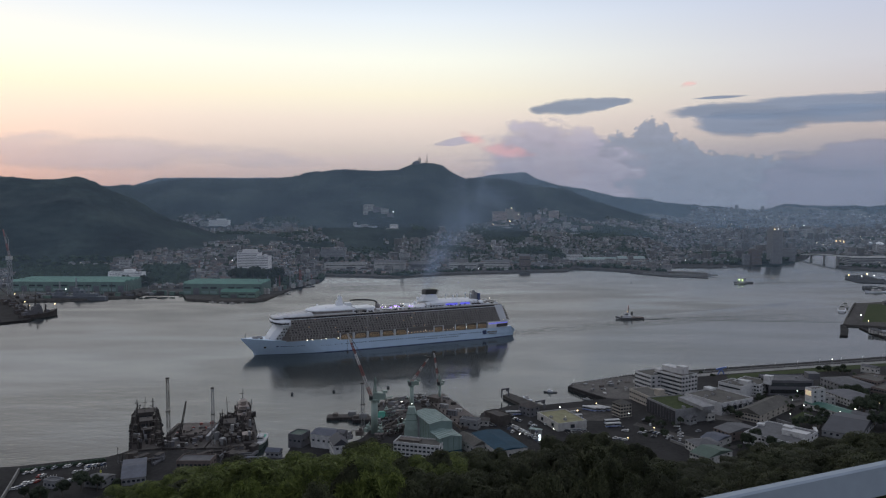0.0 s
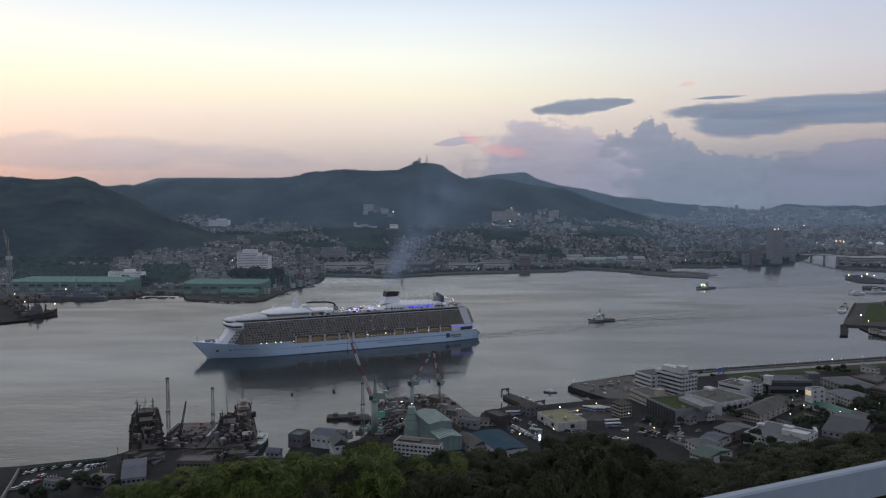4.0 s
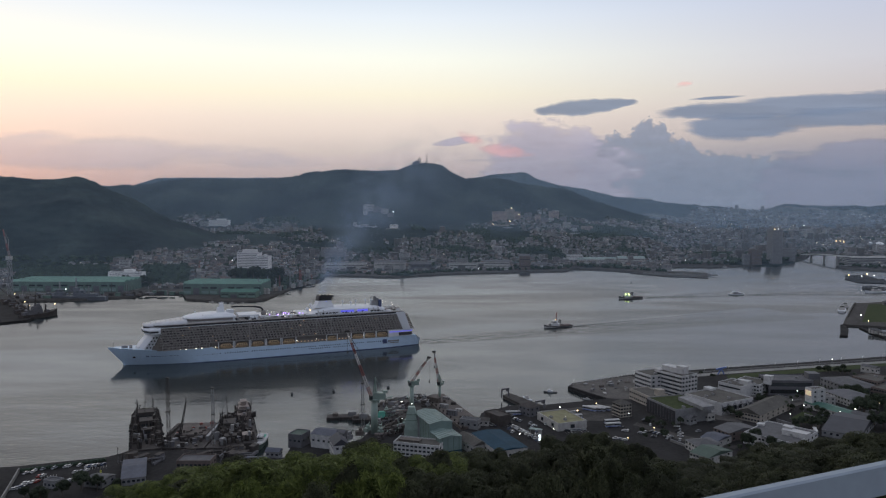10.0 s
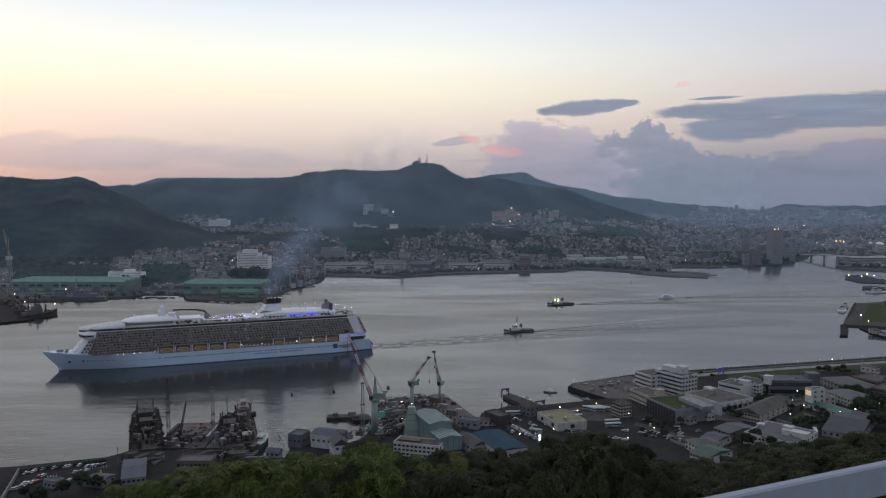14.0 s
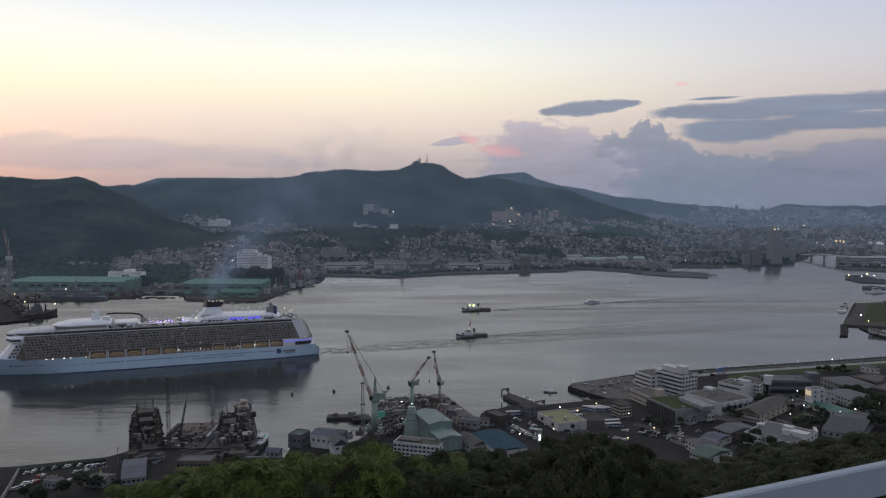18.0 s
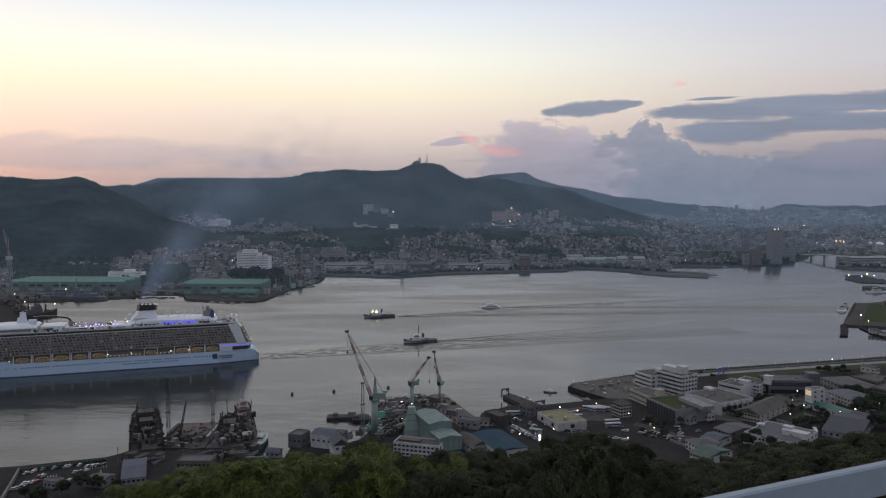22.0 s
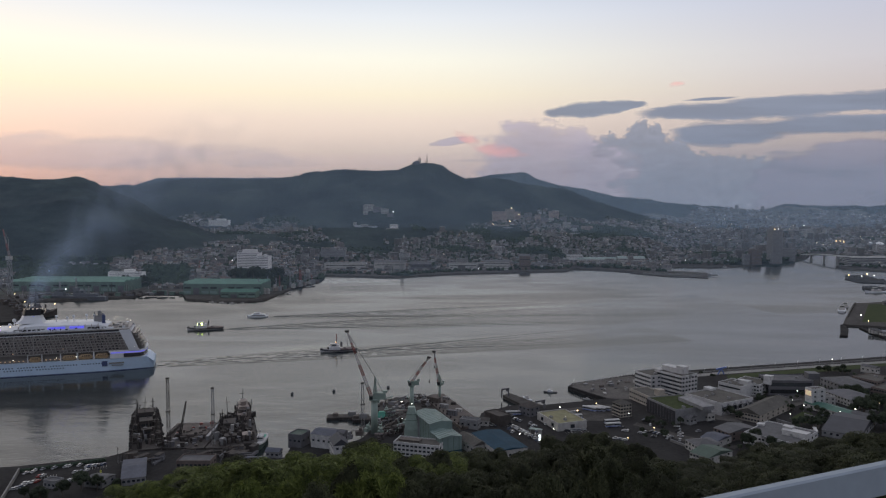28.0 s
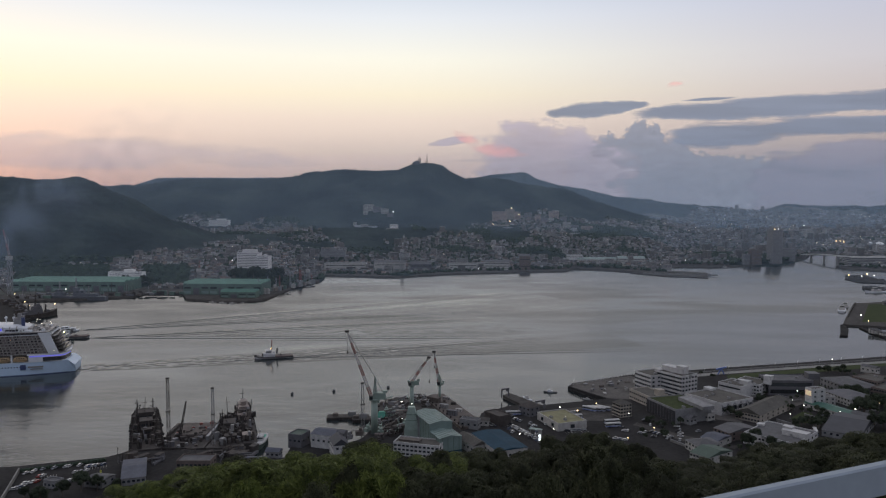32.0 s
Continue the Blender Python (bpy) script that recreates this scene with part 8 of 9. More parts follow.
car_row((-223.7, 434.2), (-215.3, 438), 3, 80)
car_row((-248.8, 438.9), (-222.7, 447.7), 14, 80, 0.3)
car_row((-226.4, 418), (-214.2, 423.3), 6, 80, 0.8)
car_row((-243.4, 416.3), (-236, 420.7), 4, 80, 0.8)
car_row((-244.4, 407.9), (-241.5, 412.9), 4, 25, 1.0)
car_row((28.7, 540.6), (39.5, 526.6), 6, 60, 1.0)
car_row((38.4, 546.4), (50.4, 532.1), 7, 60)
car_row((47.4, 556.9), (59.3, 537.8), 6, 60)
car_row((48.3, 532.1), (60.4, 510.8), 7, 60)
car_row((56.8, 542.1), (67.7, 521.3), 6, 60)
car_row((56.8, 514.7), (64.8, 498.3), 5, 60)
car_row((87.2, 516), (101.8, 518.6), 5, 10)
car_row((96.9, 561.4), (106.6, 566.1), 4, 15)
car_row((150.6, 556.9), (153.9, 537.8), 4, 30)
car_row((147.4, 514.7), (159.5, 502), 6, 20)
car_row((255, 508.2), (257.8, 502), 3, 40)
car_row((112.4, 502), (126.6, 495.8), 5, 5)
for i in range(46):
    a, c, tn, w = ((((30, 534), (66, 496), 60, 4)), (((44, 560), (74, 520), 60, 5)), (((150, 548), (172, 512), -20, 3)), (((243, 500), (292, 556), 50, 2)), (((128, 520), (162, 500), -25, 4)))[i % 5]
    p = Vector(a).lerp(Vector(c), rnd.random())
    car(p.x + rnd.gauss(0, w), p.y + rnd.gauss(0, w), tn + rnd.choice((0, 90)) + rnd.uniform(-8, 8), rnd.choice((0, 0, 4, 1, 2, 2, 3, 1)))
MAT["bluewhite"] = material("blue_bus_stripe", (0.08, 0.14, 0.36), 0.4, var=0.1)
for i, (px, tn) in enumerate((((115.2, 569.3), -38), ((118.7, 569.3), -38), ((122.3, 569.3), -38), ((126.2, 570.9), -38), ((99.8, 547.9), 8), ((124, 526.6), 12), ((125.1, 534.9), 12), ((54, 556.9), 5), ((263.4, 510.8), 70))):
    t = thing("coach", "white coach with blue stripe parked by the basin", "bus", "parked coaches", pose(*px, 3.0, 0, 0, tn))
    part("body", Mesh().box(0, 0, 0.5, 11.5, 2.5, 2.6).box(0, 0, 3.1, 11.2, 2.3, 0.25), MAT["white"], t)
    part("window_band", Mesh().box(0, 0, 1.7, 11.54, 2.56, 0.9), MAT["glass"], t)
    part("stripe", Mesh().box(0, 0, 0.7, 11.54, 2.56, 0.6), MAT["bluewhite"], t)
    for wx in (-3.4, 3.6):
        for wy in (-1.15, 1.15):
            part("wheel", Mesh().tube((wx, wy - 0.15, 0.5), (wx, wy + 0.15, 0.5), 0.5, None, 10), MAT["black"], t)

# ---------- lamps of the near shore ----------
for p, w in (((140.8, 547.6, 7), 1), ((121.1, 572.4, 8), 0), ((90.8, 535.3, 8), 1), ((87.4, 519.6, 6), 1), ((103.2, 555.2, 7), 0), ((91.3, 564.7, 7), 1), ((65.6, 490.1, 8), 1), ((64.9, 481.7, 8), 1), ((53.7, 504.5, 5), 1), ((313.1, 549.3, 10), 1), ((301.3, 548.6, 8), 1),
             ((282.3, 565.9, 8), 1), ((295, 603.4, 10), 1), ((272.9, 591, 9), 1), ((279.6, 578.8, 9), 1), ((-31.2, 548, 16), 1), ((-22.7, 528.7, 20), 1), ((-29.9, 531, 8), 1), ((151.8, 518.8, 5), 0), ((127.7, 498.9, 4), 0), ((262.4, 546.1, 7), 1), ((340.6, 565.1, 10), 0), ((79.6, 519.4, 4), 1)):
    t = thing("street_lamp", "lit lamp on a thin steel post", "lamp", "shore lamps", pose(p[0], p[1], 3))
    part("glow", Mesh().ball((0, 0, p[2] - 3), 0.36, n=7, m=4), MAT["lamp_white"] if w else MAT["lamp_warm"], t)
    part("post", Mesh().beam((0, 0.3, 0), (0, 0.3, p[2] - 3), 0.22), MAT["greysteel"], t)
b1 = thing("lit_sign", "bright white lit sign column by the blue hall", "sign", "", pose(*(65.8, 491.1), 3, 0, 0, -20))
part("panel", Mesh().box(0, 0, 1, 1.3, 0.4, 4.6), MAT["litsign"], b1)
part("frame", Mesh().box(0, 0.2, 0, 2.8, 0.5, 9), MAT["greysteel"], b1)
b2 = thing("awning", "pale blue canopy over the yard gate", "canopy", "", pose(*(65.2, 508.2), 3, 0, 0, -30))
part("cover", Mesh().box(0, 0, 4, 9, 4, 0.5), MAT["teal"], b2)
for x in (-4, 4):
    part("post", Mesh().beam((x, 0, 0), (x, 0, 4), 0.3), MAT["greysteel"], b2)
sc = thing("blue_sculpture", "blue winged sculpture on the shore lawn", "sculpture", "", pose(*(265.3, 692.4), 3))
part("body", Mesh().beam((-5, 0, 5), (5, 0, 7), 1.2).beam((-3, 0, 0), (0, 0, 6), 1.0).beam((3, 0, 0), (0, 0, 6), 1.0), MAT["bluewhite"], sc)

# hedge and wall round the car park on the near quay
for i in range(24):
    p = Vector((*(-256.1, 436.1), 3)).lerp(Vector((*(-213.1, 455.7), 3)), (i + 0.5) / 24)
    t = thing("hedge_bush", "dark clipped bush along the quay edge", "hedge", "quay hedge", pose(p.x, p.y, 3, 0, 0, i * 37))
    part("leaves", Mesh().loft([[(r * math.cos(1.047 * k) * rnd.uniform(0.85, 1.15), r * 0.7 * math.sin(1.047 * k) * rnd.uniform(0.85, 1.15), z) for k in range(6)] for r, z in ((1.3, -0.1), (1.7, 0.8), (1.3, 1.7), (0.4, 2.1))]), MAT["clump"], t)
wl = thing("yard_wall", "pale concrete wall at the edge of the car park", "wall", "", pose(0, 0, 0))
part("wall", Mesh().beam((*(-256.8, 436.1), 4.2), (*(-240.4, 390.5), 4.2), 0.5, 2.4), MAT["concrete"], wl)
part("coping", Mesh().beam((*(-256.8, 436.1), 5.5), (*(-240.4, 390.5), 5.5), 0.8, 0.25), MAT["concrete"], wl)
fl = thing("banner", "narrow yellow banner on a pole", "banner", "", pose(*(-202.7, 425.1), 3))
part("cloth", Mesh().box(0.5, 0, 1.2, 0.9, 0.08, 4.2), material("yellow_cloth", (0.55, 0.55, 0.08), 0.8, var=0.1), fl)
part("pole", Mesh().beam((0, 0, 0), (0, 0, 5.8), 0.12), MAT["greysteel"], fl)
# painted bays
for a, b_, n in (((*(-219.9, 441.8), 3.06), (*(-208.5, 445.7), 3.06), 9), ((*(-241.1, 425.1), 3.06), (*(-231.3, 430.5), 3.06), 8), ((*(37.4, 543.5), 3.06), (*(51.1, 526.6), 3.06), 10), ((*(47.2, 529.4), 3.06), (*(61.1, 507), 3.06), 11), ((*(86.8, 513.4), 3.06), (*(103.6, 517.3), 3.06), 8)):
    d = (Vector(b_) - Vector(a)).normalized()
    side_ = Vector((-d.y, d.x, 0))
    t = thing("parking_bay", "worn white parking bay lines on asphalt", "road marking", "parking bays", pose(0, 0, 0))
    for i in range(n):
        p = Vector(a).lerp(Vector(b_), i / (n - 1))
        part("line", Mesh().beam(p - side_ * 2.4, p + side_ * 2.4, 0.16, 0.02), MAT["offwhite"], t)
# cross braces on the gymnasium's end wall
gx = (220.5, 579.0, 36.3, 35.5, -61.8)
gb = thing("wall_brace", "pale steel cross braces on the gymnasium wall", "brace", "", pose(gx[0], gx[1], 3, 0, 0, gx[4]))
for i in range(5):
    y0, y1 = -gx[3] / 2 + i * gx[3] / 5, -gx[3] / 2 + (i + 1) * gx[3] / 5
    part("bar", Mesh().beam((gx[2] / 2 + 0.25, y0, 0.3), (gx[2] / 2 + 0.25, y1, 8.6), 0.4), MAT["greysteel"], gb)
    part("bar", Mesh().beam((gx[2] / 2 + 0.4, y1, 0.3), (gx[2] / 2 + 0.4, y0, 8.6), 0.4), MAT["greysteel"], gb)
# air-conditioning units and tanks on the campus roofs
for i, (px, z) in enumerate((((196.3, 621), 20.2), ((207.6, 608.6), 20.2), ((185, 631.7), 17.2), ((209.2, 575.4), 12.2), ((225.2, 570.3), 12.2), ((217.1, 582.3), 12.2), ((211.9, 486.9), 10.2), ((212.8, 478.5), 10.2), ((233, 483.2), 10.2), ((180, 541), 13.2), ((243.7, 615.6), 13.2), ((264.4, 621.6), 13.2), ((305, 625.5), 15.2), ((79.4, 531.7), 8.2), ((88.8, 526.1), 8.2), ((383.2, 642.3), 12.2))):
    t = thing("roof_unit", "grey ventilation unit on a flat roof", "machine", "roof units", pose(*px, z, 0, 0, -65))
    part("casing", Mesh().box(0, 0, 0, 2.6, 1.6, 1.5), MAT["greysteel"], t)
    part("fan", Mesh().tube((0, 0, 1.5), (0, 0, 1.75), 0.6, None, 10), MAT["darkgrey"], t)
# yard sheds, stacks and small sheds between the halls
for i, (px, w, d, h, mt, rf) in enumerate((((19.7, 525.3), 14, 7, 6, "grey", "roofgrey"), ((28.3, 532.1), 12, 5, 4, "offwhite", "rooftan"), ((2.3, 492.2), 10, 6, 6, "beige", "rooftan"), ((-97, 487.5), 10, 12, 8, "darkgrey", "darkgreen"), ((-67.8, 486.3), 5, 6, 9, "darkgrey", "roofgrey"),
                                           ((181.2, 537.8), 12, 8, 5, "grey", "roofgrey"), ((199, 546.4), 10, 7, 5, "offwhite", "slate"), ((314, 542.1), 12, 8, 5, "grey", "roofgrey"), ((290, 634.6), 8, 6, 5, "hotelbrown", "brick"), ((293.6, 621.1), 9, 6, 5, "hotelbrown", "brick"), ((381.5, 634.6), 14, 9, 7, "grey", "roofgrey"), ((-108.8, 464.1), 9, 6, 4, "grey", "slate"), ((-223.6, 412.9), 9, 6, 4, "grey", "roofgrey"), ((411.7, 699.5), 14, 8, 6, "offwhite", "roofgrey"))):
    building("shed", "small " + {"grey": "grey", "offwhite": "whitish", "beige": "beige", "darkgrey": "dark", "hotelbrown": "brown"}[mt] + " shed between larger buildings", px[0], px[1], w, d, (-65 if px[0] > 100 else -20) + 5 * (i % 3), h, MAT[mt], "gable" if i % 3 else "flat", MAT[rf], 1, (3, 2), rise=1.8, category="shed", group="small sheds")

# crowded gear between the docked ships and along the yard quays
rnd = random.Random(404)
for i in range(150):
    k = i % 5
    if k == 0:
        p = Vector((*(-200.5, 459.9), 3)).lerp(Vector((*(-141.4, 459.9), 3)), rnd.random())
    elif k == 1:
        p = Vector((*(-141.8, 466.2), 3)).lerp(Vector((*(-123.3, 459.9), 3)), rnd.random())
    elif k == 2:
        p = Vector((*(-46.8, 587.3), 3)).lerp(Vector((*(-8.8, 594.1), 3)), rnd.random())
    elif k == 3:
        p = Vector((*(-44.6, 508.2), 3)).lerp(Vector((*(-20.4, 532.1), 3)), rnd.random())
    else:
        p = Vector((*(-40.9, 556.9), 3)).lerp(Vector((*(-10.4, 552.3), 3)), rnd.random())
    x, y, tn = p.x + rnd.gauss(0, 3), p.y + rnd.gauss(0, 6), rnd.uniform(0, 90)
    s = rnd.uniform(0.8, 1.7)
    mt = (MAT["steel"], MAT["rust"], MAT["darkgrey"], MAT["steel"], MAT["cranegreen"] if k > 1 else MAT["steel"], MAT["rusty_white"] if k > 1 else MAT["rust"], MAT["darkgrey"])[i % 7]
    if i % 3 == 0:
        t = thing("pipe_stack", "rusty stack of pipes and beams on the quay", "stack", "yard stacks", pose(x, y, 2.9, 0, 0, tn))
        for q in range(4):
            part("pipe", Mesh().tube((-4 * s, (q % 2) * 0.9, 0.4 + (q // 2) * 0.8), (4 * s, (q % 2) * 0.9, 0.4 + (q // 2) * 0.8), 0.42, None, 6), mt, t)
    elif i % 3 == 1:
        t = thing("gantry_frame", "dark steel trestle frame on the quay", "frame", "yard frames", pose(x, y, 2.9, 0, 0, tn))
        h = rnd.uniform(2, 5)
        for q in (-1, 1):
            part("leg", Mesh().beam((q * 2.4 * s, 0, 0), (q * 1.8 * s, 0, h), 0.45), mt, t)
        part("crossbeam", Mesh().beam((-3.2 * s, 0, h), (3.2 * s, 0, h), 0.6), mt, t)
        part("brace", Mesh().beam((-2.2 * s, 0, 1), (2 * s, 0, h * 0.8), 0.3), mt, t)
    else:
        t = thing("equipment_crate", "weathered equipment crate in the yard", "crate", "yard crates", pose(x, y, 2.9, 0, 0, tn))
        part("body", Mesh().box(0, 0, 0, 4 * s, 2.6 * s, 2.4 * s), mt, t)
        part("lid", Mesh().box(0, 0, 2.4 * s, 4.2 * s, 2.8 * s, 0.25), MAT["steel"], t)
# moored work craft round the barges
for px, tn, ln in (((-35.9, 575), 20, 24), ((-53.7, 553.6), 8, 16), ((-129.2, 490.7), 95, 14), ((-141, 517.6), 92, 18), ((-71.6, 511.3), 100, 12)):
    moored(*px, tn, ln, "dark harbour workboat moored among the barges", MAT["tughull"], MAT["rusty_white"])
# lamp posts, poles and railings of the shore
for i in range(14):
    p = Vector((*(115.7, 642.6), 3)).lerp(Vector((*(453, 750.5), 3)), i / 13)
    t = thing("lamp_post", "thin unlit lamp post along the sea wall", "lamp", "sea wall posts", pose(p.x, p.y - 2, 3))
    part("post", Mesh().beam((0, 0, 0), (0, 0, 8), 0.25).beam((0, 0, 7.8), (1.4, 0, 8.2), 0.18), MAT["greysteel"], t)
for i in range(20):
    a = Vector((*(112.5, 638.6), 3)).lerp(Vector((*(134.1, 592.4), 3)), i / 20)
    t = thing("quay_fender", "black rubber fender on the basin wall", "fender", "basin fenders", pose(a.x - 0.4, a.y - 0.4, 0.6))
    part("pad", Mesh().box(0, 0, 0, 0.9, 0.9, 2.2), MAT["black"], t)


rnd = random.Random(17)
for k in range(8):
    a = Vector((113.5, 648.0, 3)).lerp(Vector((176.0, 688.5, 3)), k / 8)
    c = Vector((113.5, 648.0, 3)).lerp(Vector((176.0, 688.5, 3)), (k + 0.97) / 8)
    t = thing("sea_railing", "thin pale railing on the basin wall", "railing", "basin railings", pose(0, 0, 0))
    part("top_rail", Mesh().beam(a + Vector((0, 0, 1.25)), c + Vector((0, 0, 1.25)), 0.16), MAT["offwhite"], t)
    part("lower_rail", Mesh().beam(a + Vector((0, 0, 0.65)), c + Vector((0, 0, 0.65)), 0.12), MAT["offwhite"], t)
    for q in (0.0, 0.5):
        part("post", Mesh().beam(a.lerp(c, q), a.lerp(c, q) + Vector((0, 0, 1.3)), 0.18), MAT["offwhite"], t)
for i in range(26):
    x, y = rnd.uniform(124, 172), rnd.uniform(618, 672)
    if y > 648 + (x - 120) * 0.62 or y < 606 + (x - 140) * 0.4:
        continue
    t = thing("lot_stack", "low stack of building material on the gravel lot", "stack", "lot stacks", pose(x, y, 3.04, 0, 0, rnd.uniform(0, 90)))
    w, h = rnd.uniform(1.5, 5.5), rnd.uniform(0.4, 2.2)
    mt = MAT[("concrete", "rust", "offwhite", "greysteel", "darkgrey")[i % 5]]
    part("load", Mesh().box(0, 0, 0.2, w, w * 0.5, h), mt, t)
    part("pallet", Mesh().box(0, 0, 0, w * 1.04, w * 0.54, 0.2), MAT["rust"], t)


# ---------- foreground trees on the hillside ----------
def leaf_material(name, lo, hi):
    m = bpy.data.materials.new(name)
    m.use_nodes = True
    N, L = m.node_tree.nodes, m.node_tree.links
    b = N["Principled BSDF"]
    b.inputs["Roughness"].default_value, b.inputs["Specular IOR Level"].default_value = 0.6, 0.2
    nz = N.new("ShaderNodeTexNoise")
    nz.inputs["Scale"].default_value, nz.inputs["Detail"].default_value = 0.55, 2
    L.new(N.new("ShaderNodeTexCoord").outputs["Object"], nz.inputs["Vector"])
    pick = N.new("ShaderNodeMath")
    pick.operation = "MULTIPLY_ADD"
    pick.inputs[1].default_value = 0.5
    L.new(N.new("ShaderNodeNewGeometry").outputs["Random Per Island"], pick.inputs[0])
    half = N.new("ShaderNodeMapRange")
    half.inputs[1].default_value, half.inputs[2].default_value, half.inputs[4].default_value = 0.35, 0.65, 0.5
    L.new(nz.outputs[0], half.inputs[0])
    L.new(half.outputs[0], pick.inputs[2])
    c = ramp_into(N, L, pick.outputs[0], [(0.1, lo), (0.6, tuple((p + q) / 2 for p, q in zip(lo, hi))), (1, hi)])
    s = N.new("ShaderNodeVectorMath")
    s.operation = "SCALE"
    r = N.new("ShaderNodeMapRange")
    r.inputs[3].default_value, r.inputs[4].default_value = 0.7, 1.3
    L.new(N.new("ShaderNodeObjectInfo").outputs["Random"], r.inputs[0])
    L.new(c, s.inputs[0])
    L.new(r.outputs[0], s.inputs["Scale"])
    L.new(s.outputs[0], b.inputs["Base Color"])
    t = N.new("ShaderNodeBsdfTranslucent")
    L.new(s.outputs[0], t.inputs[0])
    x = N.new("ShaderNodeMixShader")
    x.inputs[0].default_value = 0.2
    L.new(b.outputs[0], x.inputs[1])
    L.new(t.outputs[0], x.inputs[2])
    L.new(x.outputs[0], N["Material Output"].inputs[0])
    return m


MAT["leaf_light"] = leaf_material("yellow_green_leaves", (0.031, 0.043, 0.014), (0.185, 0.22, 0.06))
MAT["leaf_dark"] = leaf_material("dark_green_leaves", (0.018, 0.022, 0.011), (0.072, 0.078, 0.038))
MAT["leaf_mid"] = leaf_material("grey_green_leaves", (0.022, 0.032, 0.022), (0.075, 0.092, 0.055))
MAT["bark"] = material("grey_brown_bark", (0.10, 0.08, 0.06), 0.9, scale=2, var=0.4, bump=0.03, bump_scale=8)


def tree_model(seed, height, radius, leaves, size, leafmat, slender=1.0, rosette=0, lobes=16):
    """A tapered trunk with its limbs and a crown of leafy lobes; rosette: long leaves in whorls at the twig ends."""
    rnd = random.Random(seed)
    trunk = Mesh()
    pts = [Vector((0, 0, -2.5))]
    for k in range(1, 6):
        pts.append(Vector((rnd.uniform(-0.3, 0.3) * k * 0.4, rnd.uniform(-0.3, 0.3) * k * 0.4, height * 0.78 * k / 5)))
    r0 = height * 0.022
    for k in range(5):
        trunk.tube(pts[k], pts[k + 1], r0 * (1 - k * 0.17), r0 * (1 - (k + 1) * 0.17), 7)
    clumps = []
    for i in range(lobes):
        up_ = 1 - 1.25 * (i + 0.5) / lobes
        a = i * 2.4 + rnd.uniform(-0.5, 0.5)
        flat_ = math.sqrt(max(0.0, 1 - up_ * up_))
        q = rnd.uniform(0.52, 0.80)
        e = Vector((math.cos(a) * flat_ * radius * q, math.sin(a) * flat_ * radius * q, height * 0.62 + up_ * height * 0.30 * q / 0.7))
        o = pts[2].lerp(pts[4], rnd.random())
        trunk.tube(o, o.lerp(e, 0.6), r0 * 0.4, r0 * 0.22, 5)
        trunk.tube(o.lerp(e, 0.6), e, r0 * 0.22, r0 * 0.08, 5)
        clumps.append((e, radius * rnd.uniform(0.26, 0.46)))
    v, f = [], []
    total = sum(cr * cr for c, cr in clumps)
    for c, cr in clumps:
        n = int(leaves * cr * cr / total / max(1, rosette))
        knots = [Vector((rnd.gauss(0, 1), rnd.gauss(0, 1), rnd.gauss(0.25, 0.8))).normalized() for q in range(9)]
        for i in range(n):
            d = (knots[rnd.randrange(9)] + Vector((rnd.gauss(0, 0.42), rnd.gauss(0, 0.42), rnd.gauss(0, 0.42)))).normalized()
            p = c + d * cr * (1.0 if rnd.random() < 0.8 else rnd.random()) * rnd.uniform(0.84, 1.10)
            face = (d + Vector((rnd.gauss(0, 0.35), rnd.gauss(0, 0.35), 0.35 + rnd.gauss(0, 0.35)))).normalized()
            first = face.cross(Vector((rnd.uniform(-1, 1), rnd.uniform(-1, 1), rnd.uniform(-1, 1)))).normalized()
            second = face.cross(first)
            for w in range(max(1, rosette)):
                a = 6.2832 * (w + rnd.uniform(-0.2, 0.2)) / max(1, rosette)
                way_ = (first * math.cos(a) + second * math.sin(a) + (face * rnd.uniform(0.15, 0.6) if rosette else Vector((0, 0, -0.25)))).normalized()
                side = face.cross(way_).normalized()
                s = size * rnd.uniform(0.6, 1.3)
                k = len(v)
                v += [p, p + way_ * s * 0.5 + side * s * 0.24 * slender, p + way_ * s - face * s * 0.16, p + way_ * s * 0.5 - side * s * 0.24 * slender]
                f += [(k, k + 1, k + 2), (k, k + 2, k + 3)]
    crown = bpy.data.meshes.new("crown")
    crown.from_pydata([tuple(q) for q in v], [], f)
    crown.materials.append(leafmat)
    return trunk.data("trunk", MAT["bark"]), crown


TREES = {"light": [tree_model(s, 10, 4.0, 15000, 0.42, MAT["leaf_light"], 0.9) for s in (1, 2, 3)],
         "dark": [tree_model(s, 10, 4.0, 19000, 0.32, MAT["leaf_dark"], 1.0) for s in (4, 5, 6)],
         "mid": [tree_model(s, 10, 4.0, 7000, 0.55, MAT["leaf_mid"], 1.2, 0, 11) for s in (9, 10)],
         "spray": [tree_model(s, 10, 4.0, 15000, 0.80, MAT["leaf_light"], 0.40, 7, 13) for s in (7, 8)]}
LABEL = {"light": "leafy yellow-green broadleaf tree on the hillside", "dark": "dense dark green broadleaf tree on the hillside",
         "mid": "round-crowned green tree between buildings", "spray": "young tree with whorls of long pointed leaves"}


